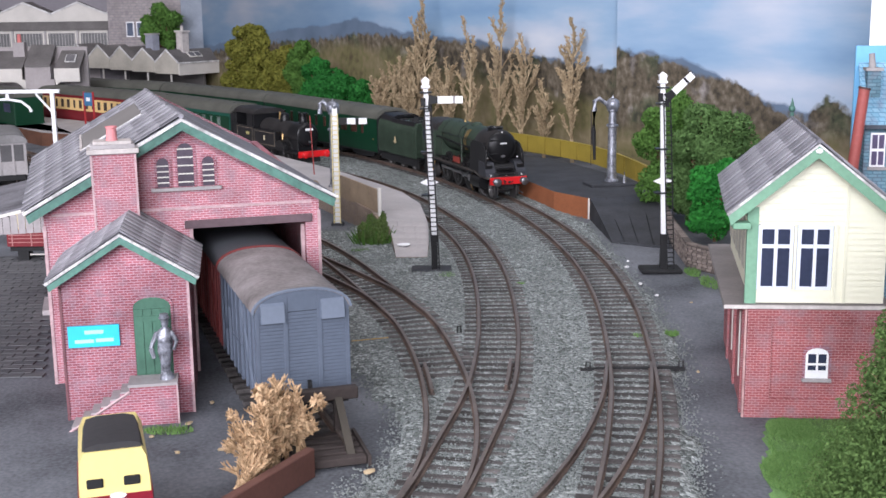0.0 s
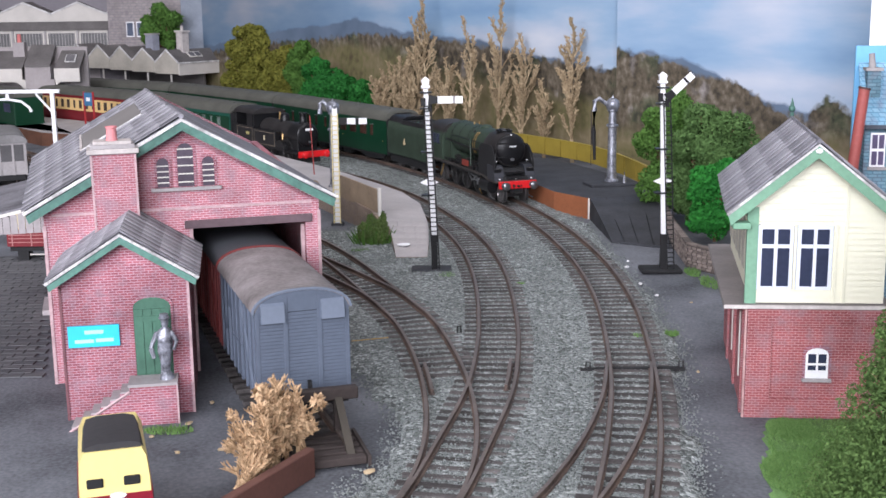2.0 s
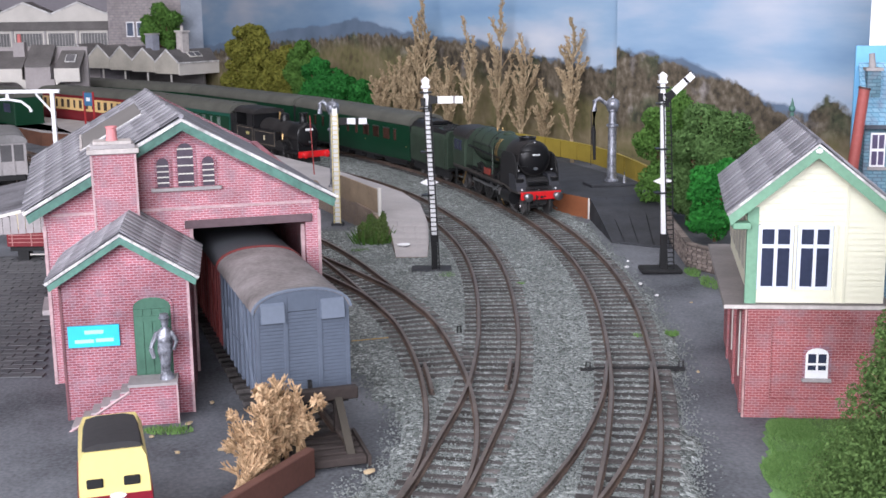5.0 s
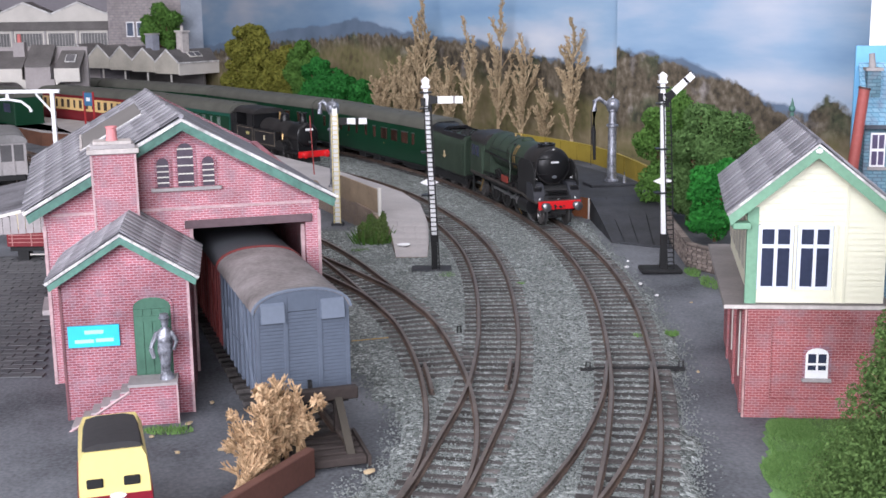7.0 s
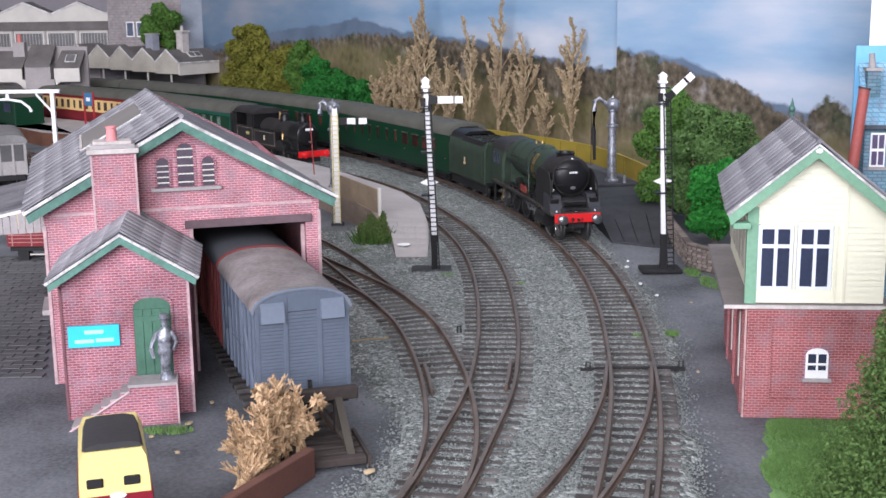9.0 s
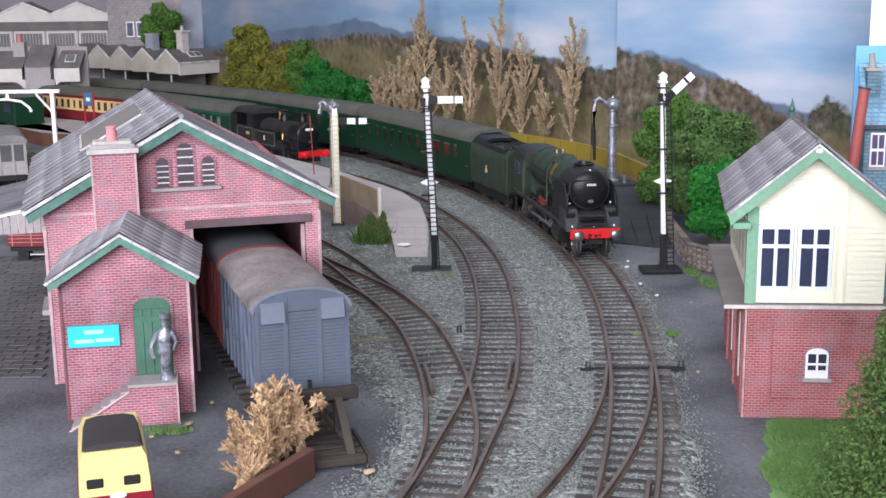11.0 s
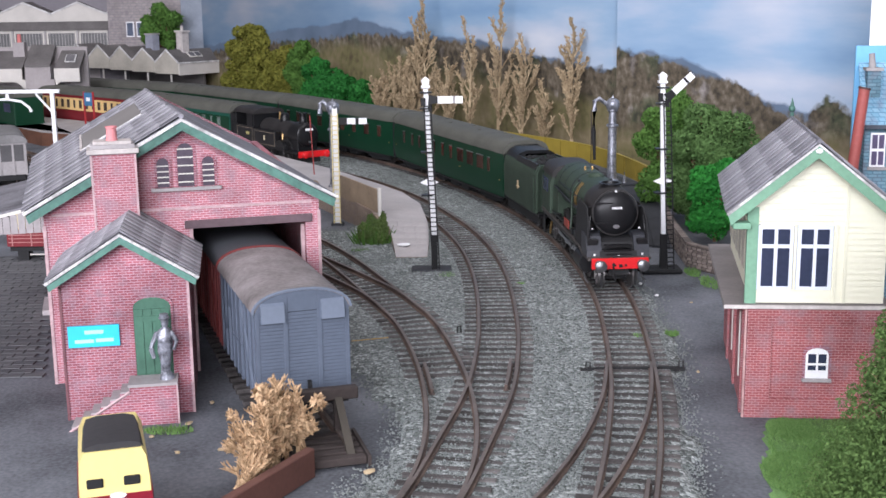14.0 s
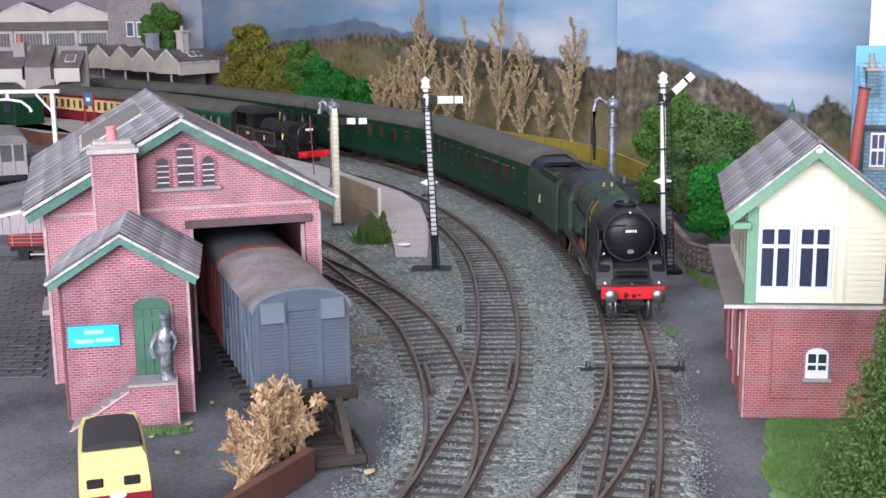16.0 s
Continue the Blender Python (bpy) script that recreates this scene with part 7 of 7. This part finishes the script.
# red open wagon and yellow crate behind the shed
M["wagon_line"] = mat("pale_red_lines", hexc(0.42, 0.20, 0.19), 0.6)
ow = thing("open_wagon", -240, 676, 0, 0, "dark red open wagon with pale strapping", "wagon")
part("body", box(B(), -12, 30, 0, 26, 9, 18, 0.2), M["crimson"], ow)
for z in (11.4, 13.6, 15.6):
    part("plank_line", box(B(), -11, 29, -0.4, 0.1, z, z + 0.35), M["wagon_line"], ow)
for x in (-9, 2, 13, 24):
    part("strapping", box(B(), x, x + 0.5, -0.5, 0.1, 9.4, 17.6), M["wagon_line"], ow)
part("frame", box(B(), -11, 29, 2, 24, 6, 9), M["matt_black"], ow)
for x in (-4, 20):
    part("axle_box", box(B(), x - 3, x + 3, 3, 6, 0.5, 7), M["matt_black"], ow)
    part("wheel", cyl(B(), (x, 5, 4), (x, 8, 4), 4, n=16), M["black"], ow)
part("rope_bar", tube(B(), [(1, -0.6, 4.4), (16, -0.6, 4.6)], 0.45, 5), M["offwhite"], ow)
yc = thing("yellow_crate", -247, 684, 18, 0, "upright yellow crate on the wagon", "crate")
part("crate", box(B(), -3, 3, 0, 8, -2, 10, 0.3), M["bus_yellow"], yc)
part("dark_load", box(B(), 4, 24, 4, 14, -6, 6, 0.6), M["wood_dark"], yc)

# ---- trees ----
tree(152, 790, 2, blob_clumps(20, 17, 41, 42, 40, 7.5, 11) + blob_clumps(18, 14, 18, 18, 16, 7, 31), 24000, 1.35, M["leaf_dark"], "tall dark green tree behind the wall", 11)
tree(172, 760, 0, blob_clumps(26, 20, 42, 41, 44, 7.5, 12) + blob_clumps(20, 15, 18, 18, 14, 7, 32), 28000, 1.35, M["leaf_mid"], "rounded mid green tree behind the wall", 12)
tree(166, 712, -2, blob_clumps(15, 12, 30, 29, 36, 6.5, 13) + blob_clumps(13, 10, 14, 13, 10, 5.5, 33), 18000, 1.35, M["leaf_bright"], "small bright green tree behind the wall", 13, 10, 1.8)
tree(-251, 1590, 0, blob_clumps(31, 20, 66, 66, 44, 11, 14), 26000, 2.2, M["leaf_olive"], "yellow-olive tree before the backdrop", 14)
tree(-196, 1530, 0, blob_clumps(34, 20, 52, 42, 40, 10, 15), 22000, 2.2, M["leaf_olive"], "olive tree before the backdrop", 15)
tree(-168, 1490, 0, blob_clumps(24, 16, 52, 54, 36, 9, 16), 18000, 2.0, M["leaf_dark"], "dull green tree before the backdrop", 16)
tree(-138, 1400, 0, blob_clumps(24, 16, 42, 44, 36, 8, 17), 18000, 1.9, M["leaf_deep"], "deep green tree beside the line", 17)
tree(-112, 1370, 0, blob_clumps(22, 15, 34, 34, 30, 8, 18), 15000, 1.9, M["leaf_deep"], "deep green shrub beside the line", 18)
tree(-88, 1345, 0, blob_clumps(15, 13, 34, 32, 26, 7.5, 19), 12000, 1.9, M["leaf_deep"], "deep green shrub beside the line", 19)
tree(-394, 1715, 66, blob_clumps(26, 12, 34, 46, 20, 10, 20), 6000, 3.0, M["leaf_dark"], "dark green tree above the station roofs", 20)
tree(151, 300, 0, [(0, 0, 8 + 10 * k, 54 - 3.7 * k, 36 - 2.6 * k, 9) for k in range(12)] + blob_clumps(34, 27, 50, 46, 80, 8, 21), 210000, 0.6, M["leaf_conifer"], "dense green conifer close by the signal box", 21, 20, 3)
for k, (x, y, h, sp, sd) in enumerate(((-12, 1255, 150, 27, 1), (-26, 1290, 118, 28, 2), (28, 1190, 128, 17, 3), (56, 1165, 148, 22, 4), (76, 1140, 112, 21, 5), (96, 1118, 70, 14, 6), (119, 1085, 128, 25, 7), (8, 1225, 86, 20, 8), (-46, 1300, 84, 26, 9), (-64, 1310, 66, 24, 10), (-34, 1270, 62, 22, 12))):
    ob = new("dry_tree", twig_mesh("dry_tree", h, sp * 1.1, 13, M["straw"], sd, 1.15))
    t = thing("dry_tree", x, y, 0, 0, "bare straw-coloured tree before the backdrop", "tree", "dry trees before the backdrop")
    ob.name, ob.parent = "crown", t
    part("stem", tube(B(), [(0, 0, -2), (0.3, 0, 8), (0, 0, 22)], [2.0, 1.6, 1.0], 7), M["straw"], t)

# ---- foreground: dry hedge, brown wall end, delivery van ----
lw2 = thing("brown_wall_end", -42, 351, 0, 0, "low plain brown wall end before the buffer stop", "wall")
d = Vector((-27, -52, 0))
part("wall", box(B(), 0, d.length, -1.6, 1.6, 0, 9.5, 0.3), mat("chocolate_card", hexc(0.115, 0.05, 0.038), 0.75, var=0.2, scale=60), lw2, at=pose(0, 0, 0, 0, 0, math.degrees(math.atan2(d.y, d.x))))
hb = thing("dry_hedge", -54, 350, 0, 0, "tangled straw-coloured dried hedge", "hedge")
rnd = random.Random(8)
for k, (x, y, h) in enumerate(((1, 4, 27), (-3, 2, 26), (4, 6, 24), (-2, 8, 28), (7, 8, 24), (2, 0, 22), (10, 9, 16), (-5, -6, 17), (-2, -10, 13), (-5, -18, 9))):
    ob = new("sprig", twig_mesh("sprig", h, 5.0, 5, M["straw_bright"], 40 + k, 0.6, 0.05))
    ob.parent = hb
    ob.matrix_basis = put(x, y, 0, rnd.uniform(-16, 16), rnd.uniform(-22, 12), rnd.uniform(0, 360))
ob = new("dead_leaves", leaves_mesh("dead_leaves", [(1, 5, 14, 6, 5, 9), (-4, -6, 9, 5, 5, 6), (9, 9, 14, 4, 4, 3), (-8, -2, 15, 3, 3, 3), (-3, 6, 26, 3, 3, 3), (14, 8, 22, 2.5, 2, 2.5), (-12, -4, 12, 2, 2, 2), (-12, 2, 20, 2, 2, 2), (-5, -18, 6, 3, 5, 3)], 2200, 1.0, M["straw_bright"], 33))
ob.parent = hb

vn = thing("delivery_van", -88.5, 300, 0, 17, "pale yellow and maroon delivery van with a black roof", "van")
body = [[(x * w, y, z) for x, z in ((-9.4, 2.5), (9.4, 2.5), (9.6, 12), (9.4, 20), (8.8, 26.6), (7.6, 29.0), (-7.6, 29.0), (-8.8, 26.6), (-9.4, 20), (-9.6, 12))] for y, w in ((0, 0.97), (1.2, 1.0), (28, 1.0), (30, 0.95))]
part("body", loft(B(), body), M["bus_yellow"], vn, "pale yellow body", True)
part("lower_panel", loft(B(), [[(x * w, y, z) for x, z in ((-9.75, 2.4), (9.75, 2.4), (9.85, 16.5), (-9.85, 16.5))] for y, w in ((-0.35, 0.97), (1.0, 1.0), (28, 1.0))]), mat("maroon_bodywork", hexc(0.20, 0.010, 0.022), 0.35), vn, "maroon lower panel")
part("roof", loft(B(), [[(x * w, y, z) for x, z in ((-8.0, 28.4), (8.0, 28.4), (7.3, 30.2), (4, 30.9), (-4, 30.9), (-7.3, 30.2))] for y, w in ((0.8, 0.96), (3, 1.0), (20, 0.97), (24, 0.9))]), mat("matt_charcoal", hexc(0.035, 0.034, 0.037), 0.7, var=0.2), vn, "matt charcoal roof", True)
for x in (-5.2, 4.4):
    part("rear_window", box(B(), x - 2.15, x + 2.15, -0.55, 0.3, 18.9, 21.5, 0.3), M["matt_black"], vn)
part("lamp_panel", loft(B(), [[(0.6 + 2.2 * math.cos(a), y, 16.3 + 0.8 * math.sin(a)) for a in (k * math.tau / 12 for k in range(12))] for y in (-0.7, 0)]), M["white"], vn)
for y in (7, 23):
    for sx in (-1, 1):
        part("wheel", cyl(B(), (sx * 6.5, y, 3.4), (sx * 9.3, y, 3.4), 3.4, n=16), M["matt_black"], vn)

# ---- blue stone house on the painted side scene, with a red pipe ----
bh = thing("blue_stone_house", 191, 560, 0, -8, "blue-tinted stone house with slate roof and sash window", "house")
M["blue_stone"] = brick_mat("blue_stone_print", hexc(0.13, 0.26, 0.33), hexc(0.20, 0.33, 0.40), hexc(0.10, 0.18, 0.24), wide=4.2, high=1.7, gap=0.25)
M["blue_slate"] = brick_mat("blue_slate_print", hexc(0.22, 0.45, 0.62), hexc(0.30, 0.52, 0.68), hexc(0.14, 0.30, 0.44), wide=3.2, high=2.0, gap=0.22)
part("wall", box(B(), 8, 70, 0, 20, 0, 87), M["blue_stone"], bh)
part("roof", loft(B(), [[(6, y, z), (72, y, z), (72, y, z + 1.5), (6, y, z + 1.5)] for y, z in ((-3, 86), (14, 113))]), M["blue_slate"], bh)
part("gutter", box(B(), 6, 72, -4, -2.6, 84.6, 86.4), mat("dark_gutter", hexc(0.05, 0.06, 0.08), 0.6), bh)
w = part("window", box(B(), 10.6, 17.4, -0.9, 0, 66.5, 82.5), M["white"], bh, "white sash window")
for x0 in (11.3, 14.3):
    for z0 in (67.4, 75.2):
        part("pane", box(B(), x0, x0 + 2.4, -1.2, -0.8, z0, z0 + 6.4), mat("plum_pane", hexc(0.09, 0.07, 0.14), 0.3), w)
part("sill", box(B(), 9.8, 18.2, -1.6, 0, 65, 66.4), M["stone"], bh)
cc = part("chimney", box(B(), 8.5, 14.5, 4, 10, 98, 111), M["blue_stone"], bh)
part("chimney_cap", box(B(), 7.6, 15.4, 3.2, 10.8, 111, 112.4), M["stone"], cc)
part("chimney_pot", cyl(B(), (11, 7, 112.4), (10.4, 7, 119), 1.7, 1.3, 10), M["stone"], cc)
sp = thing("side_scene_board", 187, 582, 0, -8, "flat sky-blue board behind the house", "board")
part("board", box(B(), 13, 120, 0, 2, 0, 122), mat("sky_blue_card", hexc(0.18, 0.47, 0.75), 0.6, var=0.08), sp)
rp = thing("drain_pipe", 189, 548, 0, 0, "leaning dull red pipe beside the house", "pipe")
part("pipe", tube(B(), [(-3.2, 0, 0), (1.5, 0, 70), (4.6, 0, 104)], 2.5, 14), mat("dull_red_pipe", hexc(0.34, 0.085, 0.075), 0.55, var=0.2), rp, "", True)
part("rim", cyl(B(), (4.5, 0, 103.6), (4.7, 0, 104.6), 2.8, n=14), mat("dark_rim", hexc(0.08, 0.04, 0.04), 0.6), rp)
wc = thing("white_cupboard", 344, 790, -6, -20, "plain white cupboard side at the room's edge", "cupboard")
part("panel", box(B(), -60, 300, 0, 10, 0, 400), M["white"], wc)

# ---- grass, loose stones and scraps ----
def setts(name, label, seed):
    """Worn setts in broken rows on the yard beside the shed, each a little uneven."""
    rng = np.random.default_rng(seed)
    v, f = [], []
    y, row = 455.0, 0
    while y < 690:
        deep = 5.6
        right = -158 - max(0.0, (y - 447)) * 0.287
        x = right - (row % 2) * 4.5
        while x > -290:
            w = 9.0 + rng.uniform(-0.8, 0.8)
            a, b, c, d = x - w + 0.12, x - 0.12, y + 0.1, y + deep - 0.1
            top, e, k = 0.5 + rng.uniform(-0.06, 0.06), 0.16, len(v)
            tilt = rng.uniform(-0.05, 0.05)
            v += [(a, c, 0.1), (b, c, 0.1), (b, d, 0.1), (a, d, 0.1), (a + e, c + e, top + tilt), (b - e, c + e, top - tilt), (b - e, d - e, top - tilt), (a + e, d - e, top + tilt)]
            f += [(k + 4, k + 5, k + 6, k + 7), (k, k + 1, k + 5, k + 4), (k + 1, k + 2, k + 6, k + 5), (k + 2, k + 3, k + 7, k + 6), (k + 3, k, k + 4, k + 7)]
            x -= w
        y += deep
        row += 1
    me = bpy.data.meshes.new(name)
    me.from_pydata([(p * MM, q * MM, r * MM) for p, q, r in v], [], f)
    me.materials.append(leaf_mat("worn_setts", hexc(0.072, 0.075, 0.082), hexc(0.14, 0.14, 0.145), 0.8))
    return tagged(new(name, me), label, "paving", "", "stuff")


setts("yard_setts", "worn dark grey stone setts in the yard", 12)
sheet("grass_verge", [(113, 399), (106, 380), (102, 362), (97, 345), (93, 325), (88, 250), (220, 250), (220, 399)], M["grass"], 0.9, "bright green flocked grass beside the signal box", "grass", 2.0, 3.0)


def blades(name, spots, count, height, label, seed):
    rng = np.random.default_rng(seed)
    k = rng.choice(len(spots), count)
    sp = np.array(spots)[k]
    a, r = rng.random(count) * math.tau, np.sqrt(rng.random(count))
    x, y = sp[:, 0] + sp[:, 2] * r * np.cos(a), sp[:, 1] + sp[:, 3] * r * np.sin(a)
    b = rng.random(count) * math.tau
    h = height * (0.5 + rng.random(count))
    dx, dy = 0.28 * np.cos(b), 0.28 * np.sin(b)
    lx, ly = rng.normal(0, 0.6, count), rng.normal(0, 0.6, count)
    z = np.full(count, 0.5)
    v = np.stack([np.stack([x - dx, y - dy, z], 1), np.stack([x + dx, y + dy, z], 1), np.stack([x + lx, y + ly, z + h], 1)], 1).reshape(-1, 3) * MM
    me = bpy.data.meshes.new(name)
    me.from_pydata(v.tolist(), [], [(3 * i, 3 * i + 1, 3 * i + 2) for i in range(count)])
    me.materials.append(M["grass_blade"])
    return tagged(new(name, me), label, "grass", "", "stuff")


blades("grass_tufts", [(128, 365, 22, 30), (112, 345, 14, 20), (140, 330, 40, 40), (118, 385, 8, 10)], 30000, 1.0, "short bright grass beside the signal box", 3)
blades("grass_patches", [(138, 600, 5, 14), (134, 625, 4, 10), (-96, 391, 9, 3.5), (100, 505, 3, 3), (2, 622, 4, 5), (-49, 690, 6, 4), (40, 600, 2, 2), (84, 500, 2, 2)], 2600, 1.6, "small tufts of green grass in the yard", 4)


def stones(name, count, seed, size, label):
    """Loose chippings strewn over the ballast bed."""
    rng = np.random.default_rng(seed)
    poly = BED
    xs, ys, zs = [], [], []

    def inside(px, py):
        hit, j = False, len(poly) - 1
        for i in range(len(poly)):
            (ax, ay), (bx, by) = poly[i], poly[j]
            if (ay > py) != (by > py) and px < (bx - ax) * (py - ay) / (by - ay) + ax:
                hit = not hit
            j = i
        return hit

    while len(xs) < count:
        x, y = rng.uniform(-110, 122), 300 + 620 * rng.random() ** 1.4
        if inside(x + rng.normal(0, 3.5), y + rng.normal(0, 5)):
            near = all(inside(x + a, y + b) for a, b in ((-7, 0), (7, 0), (0, -7), (0, 7)))
            xs.append(x), ys.append(y), zs.append(1.35 + 0.55 * rng.random() if near else 0.3)
    n = count
    c = np.stack([xs, ys, zs], 1)
    base = np.array([(1, 0, 0), (-1, 0, 0), (0, 1, 0), (0, -1, 0), (0, 0, 0.8), (0, 0, -0.8)], float)
    v = base[None] * (0.6 + 0.7 * rng.random((n, 6, 1))) * (size * (0.6 + 0.8 * rng.random((n, 1, 1))))
    th = rng.random(n) * math.tau
    ct, st = np.cos(th), np.sin(th)
    vx, vy = v[:, :, 0] * ct[:, None] - v[:, :, 1] * st[:, None], v[:, :, 0] * st[:, None] + v[:, :, 1] * ct[:, None]
    v = np.stack([vx, vy, v[:, :, 2]], 2) + c[:, None]
    f = [(0, 2, 4), (2, 1, 4), (1, 3, 4), (3, 0, 4), (2, 0, 5), (1, 2, 5), (3, 1, 5), (0, 3, 5)]
    me = bpy.data.meshes.new(name)
    me.from_pydata((v.reshape(-1, 3) * MM).tolist(), [], [(6 * i + a, 6 * i + b, 6 * i + d) for i in range(n) for a, b, d in f])
    me.materials.append(M["stone_bits"])
    return tagged(new(name, me), label, "ballast", "", "stuff")


stones("ballast_stones", 80000, 6, 0.42, "loose grey granite chippings on the ballast")
scraps = (( -23, 688, 4.2, 1.6), (101, 640, 1.6, 1.2), (104, 655, 1.2, 0.9), (102, 600, 1.4, 1.0), (106, 575, 1.0, 0.9), (120, 560, 0.8, 0.6), (-90, 398, 1.8, 0.8), (-86, 420, 1.4, 0.8), (-88, 370, 1.2, 1.0), (-74, 372, 1.2, 0.8), (-24, 352, 2.2, 1.2), (100, 450, 1.0, 0.8), (56, 605, 1.0, 0.9), (48, 730, 1.2, 1.0), (-100, 385, 1.0, 0.8))
for k, (x, y, r, h) in enumerate(scraps):
    bm = B()
    bmesh.ops.create_icosphere(bm, subdivisions=2, radius=1)
    for v in bm.verts:
        v.co *= 1 + 0.35 * noise.noise(v.co * 2 + Vector((k, 0, 0)))
        v.co = Vector((v.co.x * r, v.co.y * r * 0.6, v.co.z * h * 0.6))
    zz = 5.3 if k == 0 else 1.0
    ob = tagged(part("debris", bm, M["white"] if k in (0, 1, 2, 3, 4) else M["straw"]), "small pale scrap lying on the ground" if k else "crumpled white scrap lying on the ramp", "debris", "scraps on the ground")
    ob.matrix_world = put(x, y, zz, 0, 0, k * 40)


# ---- what moves: the express train, its wheels and rods ----
def motions():
    for ob, o, length, f, r in movers:
        walk(ob, [(k * 0.5, set_on(LINE_A, S_START - run(k * 0.5) + o, length, f, r, 0.0, 1.2 if ob is loco else 0.0)) for k in range(33)])
    for ob, y, r in wheels:
        walk(ob, [(k * 0.25, put(0, y, RT + r) @ Matrix.Rotation(-run(k * 0.25) / r, 4, "X")) for k in range(65)])
    for ob, sx, kind in rods:
        rows = []
        for k in range(65):
            a = -run(k * 0.25) / 11.6 + (math.pi / 2 if sx > 0 else 0)
            cy, cz = -4.2 * math.sin(a), 4.2 * math.cos(a)
            if kind:
                rows.append((k * 0.25, put(0, cy, RT + 11.6 + cz) @ Matrix.Rotation(-math.asin(cz / 37.0), 4, "X")))
            else:
                rows.append((k * 0.25, put(0, cy, RT + 11.6 + cz)))
        walk(ob, rows)


motions()
